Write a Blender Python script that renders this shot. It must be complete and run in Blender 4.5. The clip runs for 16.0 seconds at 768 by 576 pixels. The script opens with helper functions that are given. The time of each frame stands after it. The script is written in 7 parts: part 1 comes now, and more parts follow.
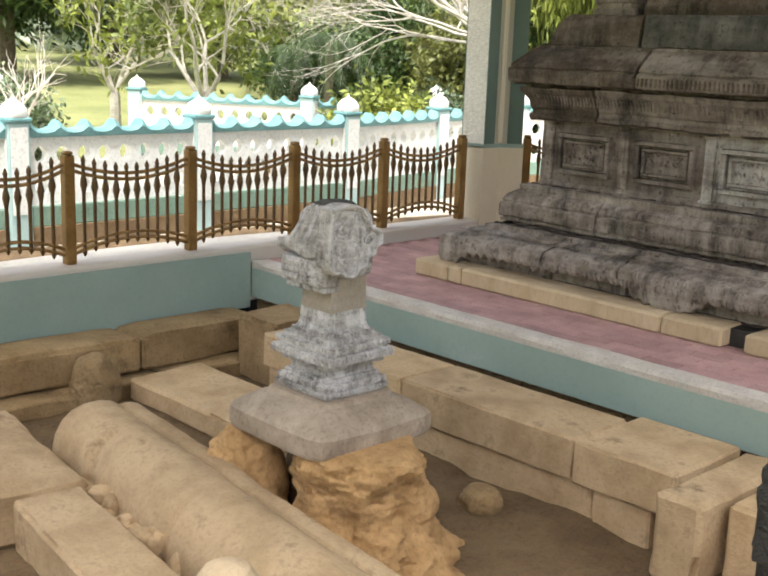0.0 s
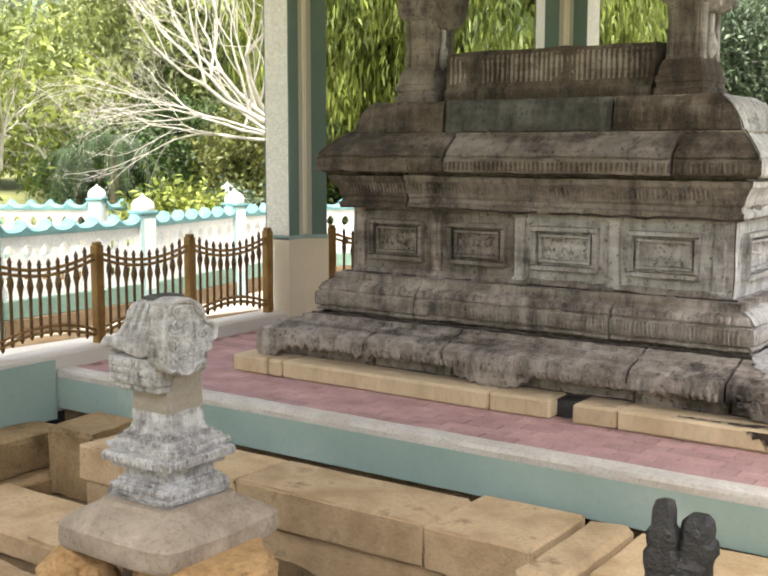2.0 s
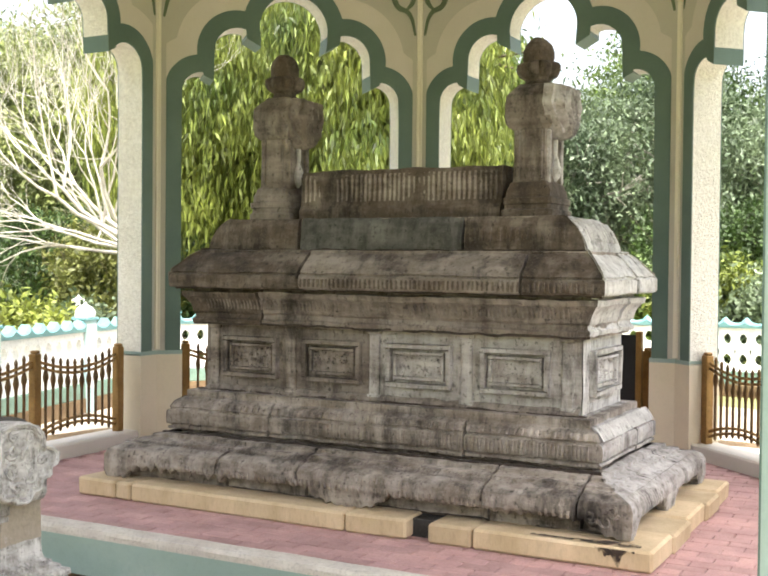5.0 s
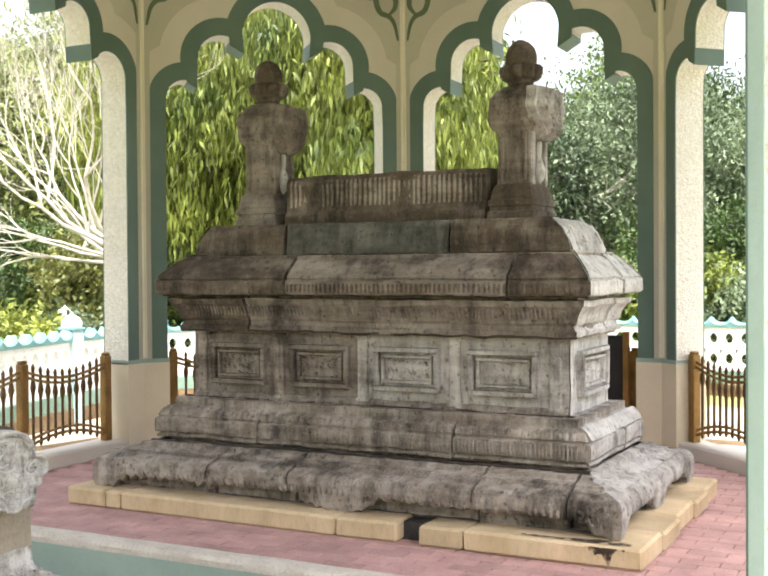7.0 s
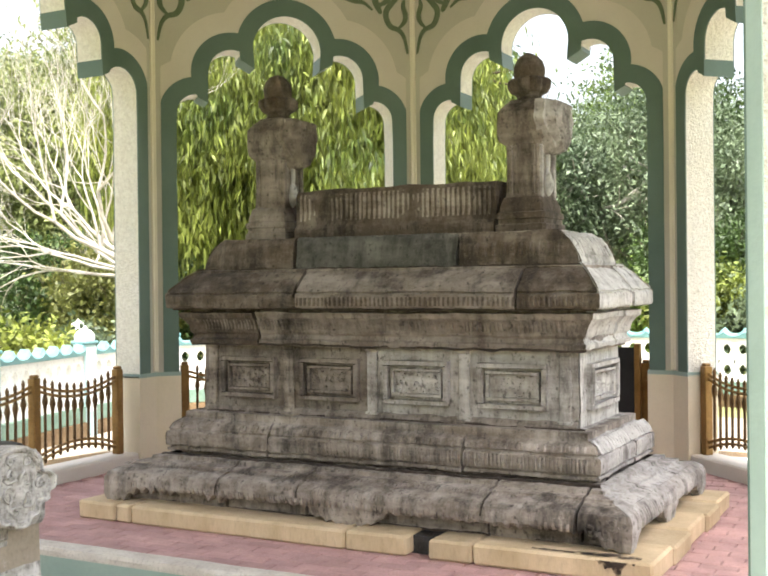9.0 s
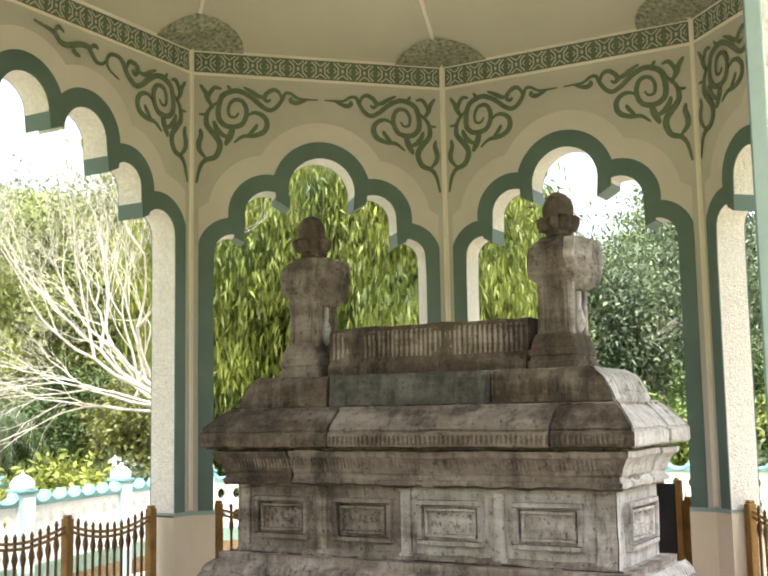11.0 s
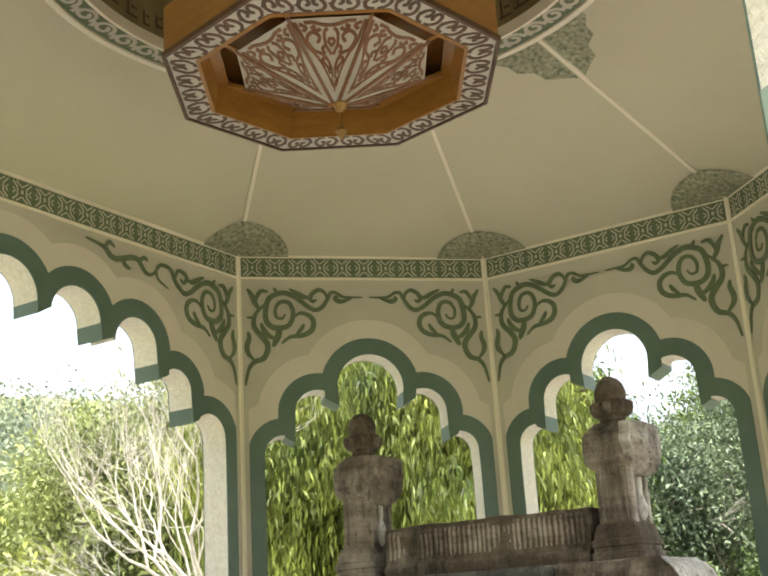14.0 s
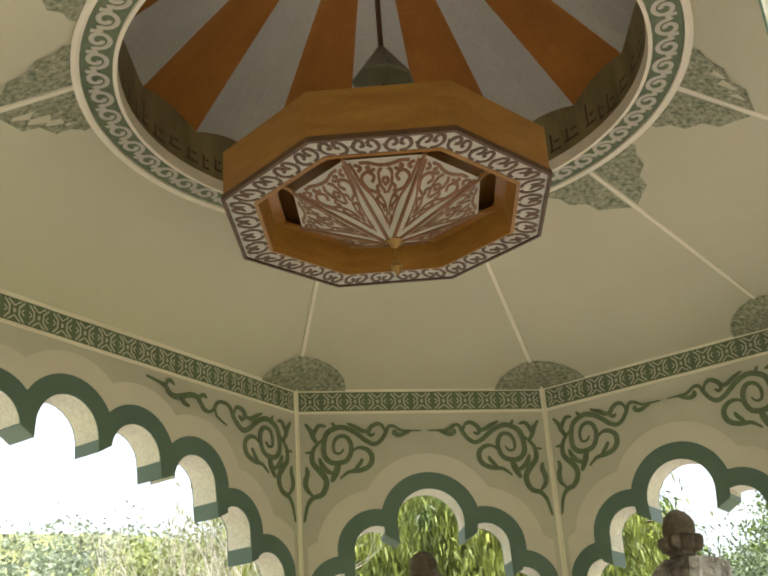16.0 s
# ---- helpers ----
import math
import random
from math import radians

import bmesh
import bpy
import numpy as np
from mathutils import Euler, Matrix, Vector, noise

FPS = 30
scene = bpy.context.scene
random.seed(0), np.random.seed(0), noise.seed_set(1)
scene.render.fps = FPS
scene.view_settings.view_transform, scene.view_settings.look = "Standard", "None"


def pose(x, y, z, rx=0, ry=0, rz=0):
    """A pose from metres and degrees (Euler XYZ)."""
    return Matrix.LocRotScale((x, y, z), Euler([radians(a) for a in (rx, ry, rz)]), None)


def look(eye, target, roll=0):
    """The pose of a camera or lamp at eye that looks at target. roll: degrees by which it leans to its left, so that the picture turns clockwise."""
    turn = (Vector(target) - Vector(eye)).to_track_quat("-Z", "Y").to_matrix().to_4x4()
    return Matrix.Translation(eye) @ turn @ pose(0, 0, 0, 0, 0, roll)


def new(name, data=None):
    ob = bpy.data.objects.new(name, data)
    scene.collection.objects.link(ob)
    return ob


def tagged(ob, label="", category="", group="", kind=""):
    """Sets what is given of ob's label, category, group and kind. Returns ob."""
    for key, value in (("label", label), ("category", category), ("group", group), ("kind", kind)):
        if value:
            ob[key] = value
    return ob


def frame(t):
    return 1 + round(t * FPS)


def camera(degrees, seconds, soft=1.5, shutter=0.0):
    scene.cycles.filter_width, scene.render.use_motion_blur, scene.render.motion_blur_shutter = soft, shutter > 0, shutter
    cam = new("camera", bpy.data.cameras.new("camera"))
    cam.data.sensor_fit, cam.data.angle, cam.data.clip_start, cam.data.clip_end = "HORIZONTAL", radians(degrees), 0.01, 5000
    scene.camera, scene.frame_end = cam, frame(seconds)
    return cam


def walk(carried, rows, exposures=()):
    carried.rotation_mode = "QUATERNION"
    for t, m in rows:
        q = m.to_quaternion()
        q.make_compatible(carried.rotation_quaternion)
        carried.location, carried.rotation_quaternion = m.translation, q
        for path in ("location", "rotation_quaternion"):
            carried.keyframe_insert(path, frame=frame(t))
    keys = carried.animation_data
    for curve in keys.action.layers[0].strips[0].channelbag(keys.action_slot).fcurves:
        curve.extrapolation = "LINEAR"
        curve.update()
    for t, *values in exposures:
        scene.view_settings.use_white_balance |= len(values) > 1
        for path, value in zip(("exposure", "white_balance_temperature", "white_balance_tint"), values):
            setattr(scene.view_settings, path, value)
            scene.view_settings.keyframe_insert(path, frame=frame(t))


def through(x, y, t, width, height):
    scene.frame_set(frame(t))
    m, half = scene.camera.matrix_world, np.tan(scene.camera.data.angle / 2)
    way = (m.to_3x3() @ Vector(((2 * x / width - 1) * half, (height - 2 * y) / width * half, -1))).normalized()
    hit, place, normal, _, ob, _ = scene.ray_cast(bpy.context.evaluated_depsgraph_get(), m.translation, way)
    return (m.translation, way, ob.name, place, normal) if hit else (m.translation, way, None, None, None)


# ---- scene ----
cam = camera(39.05, 16.0, 2.0)
# seconds, place in metres, yaw, pitch and roll in degrees
PATH = [
    (0.0, 3.400, -6.252, 1.531, 46.91, -12.52, -2.01),
    (0.5, 3.295, -6.256, 1.493, 43.77, -11.05, -0.75),
    (1.0, 3.230, -6.309, 1.487, 40.52, -10.06, -0.07),
    (1.5, 3.179, -6.287, 1.476, 37.58, -8.67, -0.00),
    (2.0, 3.153, -6.289, 1.462, 35.20, -7.16, -0.09),
    (2.5, 3.129, -6.277, 1.470, 32.45, -5.93, -0.12),
    (3.0, 3.127, -6.245, 1.472, 30.85, -5.14, -0.14),
    (3.5, 3.130, -6.241, 1.476, 29.92, -4.02, 0.09),
    (4.0, 3.140, -6.229, 1.476, 28.97, -2.88, -0.06),
    (4.5, 3.155, -6.239, 1.487, 28.41, -1.85, -0.42),
    (5.0, 3.156, -6.246, 1.495, 27.77, -1.23, -0.54),
    (5.2, 3.156, -6.246, 1.495, 27.50, -0.97, -0.54),
    (7.5, 3.165, -6.260, 1.478, 27.11, -0.88, 0.53),
    (8.0, 3.168, -6.257, 1.487, 27.20, -0.72, 0.61),
    (8.2, 3.168, -6.257, 1.487, 27.28, -0.63, 0.61),
    (10.3, 3.237, -6.236, 1.500, 29.46, 3.39, 0.85),
    (10.5, 3.237, -6.236, 1.500, 29.61, 5.39, 0.86),
    (11.0, 3.242, -6.250, 1.530, 29.90, 6.68, 1.02),
    (11.5, 3.254, -6.249, 1.540, 30.43, 8.09, 1.18),
    (12.0, 3.255, -6.239, 1.540, 30.92, 9.53, 1.57),
    (12.5, 3.249, -6.240, 1.549, 31.21, 11.08, 1.93),
    (13.0, 3.253, -6.237, 1.544, 31.71, 12.99, 2.28),
    (13.5, 3.248, -6.233, 1.553, 32.50, 15.17, 2.91),
    (14.0, 3.242, -6.224, 1.555, 33.11, 16.91, 3.44),
    (14.5, 3.249, -6.228, 1.551, 33.98, 18.31, 3.77),
    (15.0, 3.240, -6.227, 1.574, 34.92, 19.54, 3.50),
    (15.5, 3.242, -6.229, 1.577, 35.84, 22.60, 3.75),
    (16.0, 3.246, -6.243, 1.580, 36.29, 23.94, 3.53),
]
EXPOSURE = [(0.0, 0.97), (2.5, 1.27), (5.0, 1.45), (12.0, 1.40), (14.0, 1.29), (16.0, 1.20)]
walk(cam, [(t, pose(x, y, z, 90 + pitch, roll, yaw)) for t, x, y, z, yaw, pitch, roll in PATH], EXPOSURE)

# ---- light ----
SUN_ELEVATION, SUN_AZIMUTH = radians(70), radians(140)
world = bpy.data.worlds.new("sky")
scene.world = world
world.use_nodes = True
wn = world.node_tree
sky = wn.nodes.new("ShaderNodeTexSky")
sky.sky_type, sky.sun_disc = "NISHITA", False
sky.sun_elevation, sky.sun_rotation = SUN_ELEVATION, SUN_AZIMUTH
sky.air_density, sky.dust_density, sky.ozone_density = 1.0, 6.0, 0.6
wn.nodes["Background"].inputs["Strength"].default_value = 0.15
haze = wn.nodes.new("ShaderNodeHueSaturation")
haze.inputs["Saturation"].default_value, haze.inputs["Value"].default_value = 0.46, 1.6
wn.links.new(sky.outputs[0], haze.inputs["Color"])
wn.links.new(haze.outputs[0], wn.nodes["Background"].inputs["Color"])
sun = new("sun", bpy.data.lights.new("sun", "SUN"))
sun.data.energy, sun.data.angle, sun.data.color = 2.1, radians(2.0), (1.0, 0.97, 0.93)
sun_from = Vector((math.sin(SUN_AZIMUTH) * math.cos(SUN_ELEVATION), math.cos(SUN_AZIMUTH) * math.cos(SUN_ELEVATION), math.sin(SUN_ELEVATION)))
sun.matrix_world = look(sun_from * 60, (0, 0, 0))


# ---- materials ----
def surface(name, low, high, rough=0.8, scale=6.0, fine=60.0, bump=0.2, stain=None, stain_at=0.55, stain_scale=1.5, per_object=0.0, per_island=0.0, metal=0.0, stretch=(1, 1, 1), speck=0.5):
    """Two-scale noise between two colours, with stains, bump and a change from piece to piece."""
    m = bpy.data.materials.new(name)
    m.use_nodes = True
    t = m.node_tree
    b = t.nodes["Principled BSDF"]
    b.inputs["Roughness"].default_value, b.inputs["Metallic"].default_value = rough, metal
    co = t.nodes.new("ShaderNodeTexCoord")
    mp = t.nodes.new("ShaderNodeMapping")
    mp.inputs["Scale"].default_value = stretch
    geo = t.nodes.new("ShaderNodeNewGeometry")
    t.links.new(geo.outputs["Position"], mp.inputs[0])

    def tex(s, detail=6.0, r=0.6):
        n = t.nodes.new("ShaderNodeTexNoise")
        n.inputs["Scale"].default_value, n.inputs["Detail"].default_value, n.inputs["Roughness"].default_value = s, detail, r
        t.links.new(mp.outputs[0], n.inputs["Vector"])
        return n.outputs[0]

    def mix(a, c, f, mode="MIX"):
        n = t.nodes.new("ShaderNodeMix")
        n.data_type, n.blend_type = "RGBA", mode
        for s, v in ((6, a), (7, c), (0, f)):
            if isinstance(v, (tuple, float)):
                n.inputs[s].default_value = (*v, 1) if isinstance(v, tuple) else v
            else:
                t.links.new(v, n.inputs[s])
        return n.outputs[2]

    def ramp(v, a, c):
        n = t.nodes.new("ShaderNodeMapRange")
        n.inputs["From Min"].default_value, n.inputs["From Max"].default_value = a, c
        t.links.new(v, n.inputs["Value"])
        return n.outputs[0]

    coarse, grain = tex(scale), tex(fine, 3.0)
    col = mix(low, high, ramp(coarse, 0.32, 0.68))
    if speck:
        dots = t.nodes.new("ShaderNodeMath")
        dots.operation = "MULTIPLY"
        dots.inputs[1].default_value = speck
        t.links.new(ramp(grain, 0.5, 0.8), dots.inputs[0])
        col = mix(col, tuple(x * 0.35 for x in low), dots.outputs[0])
    if stain:
        col = mix(col, stain, ramp(tex(stain_scale, 8.0, 0.7), stain_at, stain_at + 0.13))
    for amount, source in ((per_object, "object"), (per_island, "island")):
        if amount:
            if source == "object":
                out = t.nodes.new("ShaderNodeObjectInfo").outputs["Random"]
            else:
                out = geo.outputs["Random Per Island"]
            n = t.nodes.new("ShaderNodeMapRange")
            n.inputs["To Min"].default_value, n.inputs["To Max"].default_value = 1 - amount, 1 + amount
            t.links.new(out, n.inputs["Value"])
            col = mix(col, n.outputs[0], 1.0, "MULTIPLY")
    t.links.new(col, b.inputs["Base Color"])
    if bump:
        n = t.nodes.new("ShaderNodeBump")
        n.inputs["Strength"].default_value, n.inputs["Distance"].default_value = bump, 0.02
        mixed = t.nodes.new("ShaderNodeMath")
        mixed.operation = "ADD"
        t.links.new(coarse, mixed.inputs[0])
        t.links.new(grain, mixed.inputs[1])
        t.links.new(mixed.outputs[0], n.inputs["Height"])
        t.links.new(n.outputs[0], b.inputs["Normal"])
    return m


def leafy(name, low, high, rough=0.55, through=0.24):
    m = surface(name, low, high, rough, 0.6, 9.0, 0.0, per_island=0.45)
    b = m.node_tree.nodes["Principled BSDF"]
    b.inputs["Transmission Weight"].default_value = 0.0
    b.inputs["Subsurface Weight"].default_value = 0.0
    t = m.node_tree
    tr = t.nodes.new("ShaderNodeBsdfTranslucent")
    mx = t.nodes.new("ShaderNodeMixShader")
    mx.inputs[0].default_value = through
    src = b.inputs["Base Color"].links[0].from_socket
    t.links.new(src, tr.inputs["Color"])
    t.links.new(b.outputs[0], mx.inputs[1])
    t.links.new(tr.outputs[0], mx.inputs[2])
    t.links.new(mx.outputs[0], t.nodes["Material Output"].inputs[0])
    return m


def weathered(name, dark, mid, pale, pale_at=0.5, stain_at=0.56, k=1.0, spot=None):
    """Old stone: pale lichen over a middle tone, black rain streaks, pits and fine grain."""
    m = bpy.data.materials.new(name)
    m.use_nodes = True
    t = m.node_tree
    b = t.nodes["Principled BSDF"]
    b.inputs["Roughness"].default_value = 0.93
    where = t.nodes.new("ShaderNodeNewGeometry").outputs["Position"]

    def tex(scale, stretch, detail=5.0, r=0.6, shift=0.0):
        mp = t.nodes.new("ShaderNodeMapping")
        mp.inputs["Scale"].default_value, mp.inputs["Location"].default_value = stretch, (shift, shift, shift)
        t.links.new(where, mp.inputs[0])
        n = t.nodes.new("ShaderNodeTexNoise")
        n.inputs["Scale"].default_value, n.inputs["Detail"].default_value, n.inputs["Roughness"].default_value = scale * k, detail, r
        t.links.new(mp.outputs[0], n.inputs["Vector"])
        return n.outputs[0]

    def calc(op, a, c):
        n = t.nodes.new("ShaderNodeMath")
        n.operation = op
        for i, v in enumerate((a, c)):
            if isinstance(v, float):
                n.inputs[i].default_value = v
            else:
                t.links.new(v, n.inputs[i])
        return n.outputs[0]

    def ramp(v, a, c):
        n = t.nodes.new("ShaderNodeMapRange")
        n.inputs["From Min"].default_value, n.inputs["From Max"].default_value = a, c
        t.links.new(v, n.inputs["Value"])
        return n.outputs[0]

    def mix(a, c, f):
        n = t.nodes.new("ShaderNodeMix")
        n.data_type = "RGBA"
        for i, v in ((6, a), (7, c), (0, f)):
            if isinstance(v, tuple):
                n.inputs[i].default_value = (*v, 1)
            else:
                t.links.new(v, n.inputs[i])
        return n.outputs[2]

    patch = tex(2.6, (1, 1, 2.4), 8.0, 0.68)
    streak = tex(15.0, (1, 1, 0.16), 4.0, 0.6, 3.0)
    layer = tex(7.0, (0.22, 0.22, 2.2), 5.0, 0.65, 7.0)
    grain = tex(75.0, (1, 1, 1), 3.0)
    pits = tex(34.0, (1, 1, 0.7), 4.0, 0.7, 5.0)
    tone = calc("ADD", calc("MULTIPLY", patch, 0.50), calc("ADD", calc("MULTIPLY", streak, 0.30), calc("MULTIPLY", layer, 0.20)))
    col = mix(mid, pale, ramp(tone, pale_at - 0.06, pale_at + 0.11))
    wet = calc("ADD", calc("MULTIPLY", tex(5.0, (1, 1, 0.3), 7.0, 0.7, 11.0), 0.75), calc("MULTIPLY", tex(3.0, (0.3, 0.3, 3.0), 6.0, 0.7, 17.0), 0.25))
    col = mix(col, dark, calc("MULTIPLY", ramp(wet, stain_at - 0.06, stain_at + 0.07), 0.85))
    col = mix(col, dark, calc("MULTIPLY", ramp(pits, 0.56, 0.68), 0.75))
    col = mix(col, pale, calc("MULTIPLY", ramp(grain, 0.55, 0.75), 0.35))
    if spot:
        far = t.nodes.new("ShaderNodeVectorMath")
        far.operation = "DISTANCE"
        far.inputs[1].default_value = spot[:3]
        t.links.new(where, far.inputs[0])
        edge = calc("ADD", far.outputs["Value"], calc("MULTIPLY", calc("SUBTRACT", streak, 0.5), spot[3] * 1.7))
        col = mix(dark, col, ramp(edge, spot[3] * 0.15, spot[3]))
    t.links.new(col, b.inputs["Base Color"])
    n = t.nodes.new("ShaderNodeBump")
    n.inputs["Strength"].default_value, n.inputs["Distance"].default_value = 0.55, 0.012
    t.links.new(calc("SUBTRACT", calc("ADD", calc("MULTIPLY", grain, 0.5), streak), pits), n.inputs["Height"])
    t.links.new(n.outputs[0], b.inputs["Normal"])
    return m


WALL = surface("beige_plaster", (0.462, 0.438, 0.368), (0.522, 0.494, 0.420), 0.8, 1.2, 40, 0.05, speck=0.06)
CREAM = surface("cream_paint", (0.5796, 0.5292, 0.463), (0.63, 0.5796, 0.5164), 0.75, 1.5, 50, 0.05, speck=0.06)
PEBBLE = surface("cream_roughcast", (0.74, 0.70, 0.62), (0.89, 0.86, 0.78), 0.9, 28, 60, 0.9, speck=0.3)
CEIL = surface("ceiling_paint", (0.482, 0.458, 0.338), (0.524, 0.501, 0.373), 0.85, 0.7, 30, 0.03, speck=0.03)
MOULD = surface("pale_moulding", (0.72, 0.67, 0.55), (0.78, 0.73, 0.61), 0.7, 3, 50, 0.05, speck=0.05)
TEAL = surface("teal_paint", (0.082, 0.134, 0.110), (0.112, 0.170, 0.142), 0.5, 2, 40, 0.06, speck=0.1)
TEAL_PALE = surface("pale_teal_paint", (0.265, 0.355, 0.312), (0.325, 0.415, 0.372), 0.6, 1.6, 30, 0.08, stain=(0.40, 0.46, 0.42), stain_at=0.60, speck=0.12)
GREEN = surface("green_stencil", (0.098, 0.130, 0.072), (0.145, 0.182, 0.108), 0.7, 14, 60, 0.05, speck=0.2)
GREEN_FINE = surface("green_stencil_lace", (0.085, 0.115, 0.065), (0.42, 0.405, 0.295), 0.8, 30, 70, 0.05, speck=0.2)
DADO = surface("cream_dado", (0.62, 0.54, 0.40), (0.70, 0.61, 0.46), 0.6, 1.2, 40, 0.05, stain=(0.46, 0.38, 0.26), stain_at=0.64, speck=0.08)
PAVER = surface("pink_paver", (0.40, 0.232, 0.225), (0.53, 0.325, 0.308), 0.85, 5, 70, 0.25, per_object=0.12, per_island=0.12)
JOINT = surface("paver_joint", (0.26, 0.14, 0.135), (0.34, 0.20, 0.19), 0.95, 6, 60, 0.2)
EDGE = surface("worn_concrete_edge", (0.50, 0.45, 0.40), (0.64, 0.60, 0.54), 0.9, 7, 60, 0.3, stain=(0.35, 0.42, 0.36), stain_at=0.6)
STONE = weathered("weathered_grey_stone", (0.022, 0.017, 0.013), (0.172, 0.137, 0.110), (0.40, 0.348, 0.304), 0.49, 0.55)
STONE_MID = weathered("grey_brown_stone", (0.022, 0.016, 0.012), (0.136, 0.108, 0.088), (0.305, 0.264, 0.230), 0.495, 0.555)
STONE_STAINED = weathered("stone_with_black_damp_stain", (0.016, 0.012, 0.009), (0.172, 0.137, 0.110), (0.40, 0.348, 0.304), 0.49, 0.55, spot=(1.50, -0.95, 0.18, 0.30))
# Lichen-pale front stones; on +x faces it also carries painted side light.
STONE_PALE = weathered("lichen_and_side_light_paled_stone", (0.034, 0.028, 0.023), (0.245, 0.218, 0.198), (0.50, 0.472, 0.448), 0.485, 0.565)
# End faces: lichen plus light from the right, put into the base colour.
STONE_LIT_END = weathered("lichen_stone_with_side_light", (0.075, 0.063, 0.054), (0.33, 0.308, 0.285), (0.60, 0.583, 0.56), 0.46, 0.60)
STONE_DARK = weathered("dark_slate_stone", (0.020, 0.018, 0.015), (0.070, 0.068, 0.059), (0.165, 0.16, 0.144), 0.52, 0.56)
STONE_BROWN = weathered("brown_weathered_stone", (0.018, 0.012, 0.008), (0.079, 0.057, 0.040), (0.222, 0.185, 0.152), 0.52, 0.535)
LICHEN = weathered("lichen_white_stone", (0.050, 0.041, 0.035), (0.27, 0.248, 0.228), (0.62, 0.605, 0.59), 0.475, 0.575, 2.6)
LIME = surface("white_lichen", (0.38, 0.365, 0.35), (0.62, 0.605, 0.59), 0.92, 16, 70, 0.3, stain=(0.18, 0.165, 0.155), stain_at=0.54, stain_scale=20)
SHAFT = surface("tan_grey_shaft", (0.27, 0.225, 0.175), (0.38, 0.325, 0.26), 0.9, 6, 60, 0.25, stain=(0.45, 0.43, 0.40), stain_at=0.6, stain_scale=9, speck=0.3)
RUST = surface("ochre_brown_stone", (0.24, 0.155, 0.07), (0.40, 0.28, 0.145), 0.95, 4, 45, 0.5, stain=(0.13, 0.085, 0.04), stain_at=0.57, stain_scale=3, per_object=0.12)
SAND = surface("tan_sandstone", (0.45, 0.34, 0.205), (0.62, 0.485, 0.32), 0.9, 4, 50, 0.3, stain=(0.22, 0.145, 0.08), stain_at=0.64, stain_scale=6, per_object=0.10, speck=0.25, stretch=(1, 1, 0.35))
PIT = surface("pale_pit_stone", (0.395, 0.272, 0.145), (0.615, 0.455, 0.272), 0.95, 4, 50, 0.35, stain=(0.235, 0.155, 0.08), stain_at=0.575, stain_scale=4, per_object=0.12, speck=0.35)
EARTH = surface("sandy_pit_earth", (0.115, 0.073, 0.034), (0.215, 0.142, 0.070), 0.97, 4, 40, 0.9, stain=(0.14, 0.10, 0.05), stain_at=0.58, stain_scale=4)
OCHRE = surface("ochre_rubble", (0.33, 0.19, 0.075), (0.54, 0.34, 0.155), 0.95, 9, 40, 0.5, stain=(0.10, 0.055, 0.025), stain_at=0.63, stain_scale=9)
BLACK = surface("black_stone", (0.012, 0.011, 0.010), (0.035, 0.032, 0.030), 0.6, 9, 60, 0.6)
SOOT = surface("black_stain", (0.02, 0.014, 0.010), (0.06, 0.04, 0.03), 0.9, 12, 60, 0.3)
SOOT_THIN = surface("thin_black_stain", (0.02, 0.014, 0.010), (0.07, 0.045, 0.03), 0.9, 12, 60, 0.1)
nt = SOOT_THIN.node_tree
gaps = nt.nodes.new("ShaderNodeTexNoise")
gaps.inputs["Scale"].default_value, gaps.inputs["Detail"].default_value = 22, 6
level = nt.nodes.new("ShaderNodeMapRange")
level.inputs["From Min"].default_value, level.inputs["From Max"].default_value = 0.36, 0.56
spot = nt.nodes.new("ShaderNodeNewGeometry")
nt.links.new(spot.outputs["Position"], gaps.inputs["Vector"])
nt.links.new(gaps.outputs[0], level.inputs["Value"])
nt.links.new(level.outputs[0], nt.nodes["Principled BSDF"].inputs["Alpha"])
BRASS = surface("gold_brown_metal", (0.20, 0.105, 0.025), (0.30, 0.17, 0.05), 0.45, 6, 60, 0.1, metal=0.35)
# Darker copy of the fence metal: the spindles' backlit shade is in the colour.
BRASS_BACKLIT = surface("backlit_gold_brown_metal", (0.085, 0.045, 0.014), (0.15, 0.083, 0.028), 0.45, 6, 60, 0.1, metal=0.35)
BOARD = surface("black_board", (0.010, 0.010, 0.010), (0.02, 0.02, 0.02), 0.4, 4, 40, 0.03)
WHITE = surface("white_paint", (0.78, 0.78, 0.74), (0.86, 0.86, 0.82), 0.7, 3, 40, 0.08)
AQUA_PALE = surface("pale_aqua_paint", (0.36, 0.52, 0.51), (0.46, 0.61, 0.60), 0.6, 3, 40, 0.08, speck=0.1)
AQUA = surface("aqua_paint", (0.13, 0.30, 0.31), (0.20, 0.38, 0.38), 0.6, 3, 40, 0.08)
DIRT = surface("mud_brown_base", (0.16, 0.10, 0.05), (0.26, 0.18, 0.10), 0.95, 5, 40, 0.4)
WALL_GREEN = surface("green_plinth_paint", (0.16, 0.26, 0.20), (0.22, 0.33, 0.26), 0.7, 2, 40, 0.1, stain=(0.10, 0.12, 0.08), stain_at=0.6)
ORANGE = surface("orange_cloth", (0.2574, 0.0897, 0.0078), (0.3276, 0.1209, 0.0125), 0.8, 3, 80, 0.1)
LINEN = surface("white_cloth", (0.3808, 0.3706, 0.3537), (0.4352, 0.425, 0.4092), 0.85, 2, 80, 0.1)
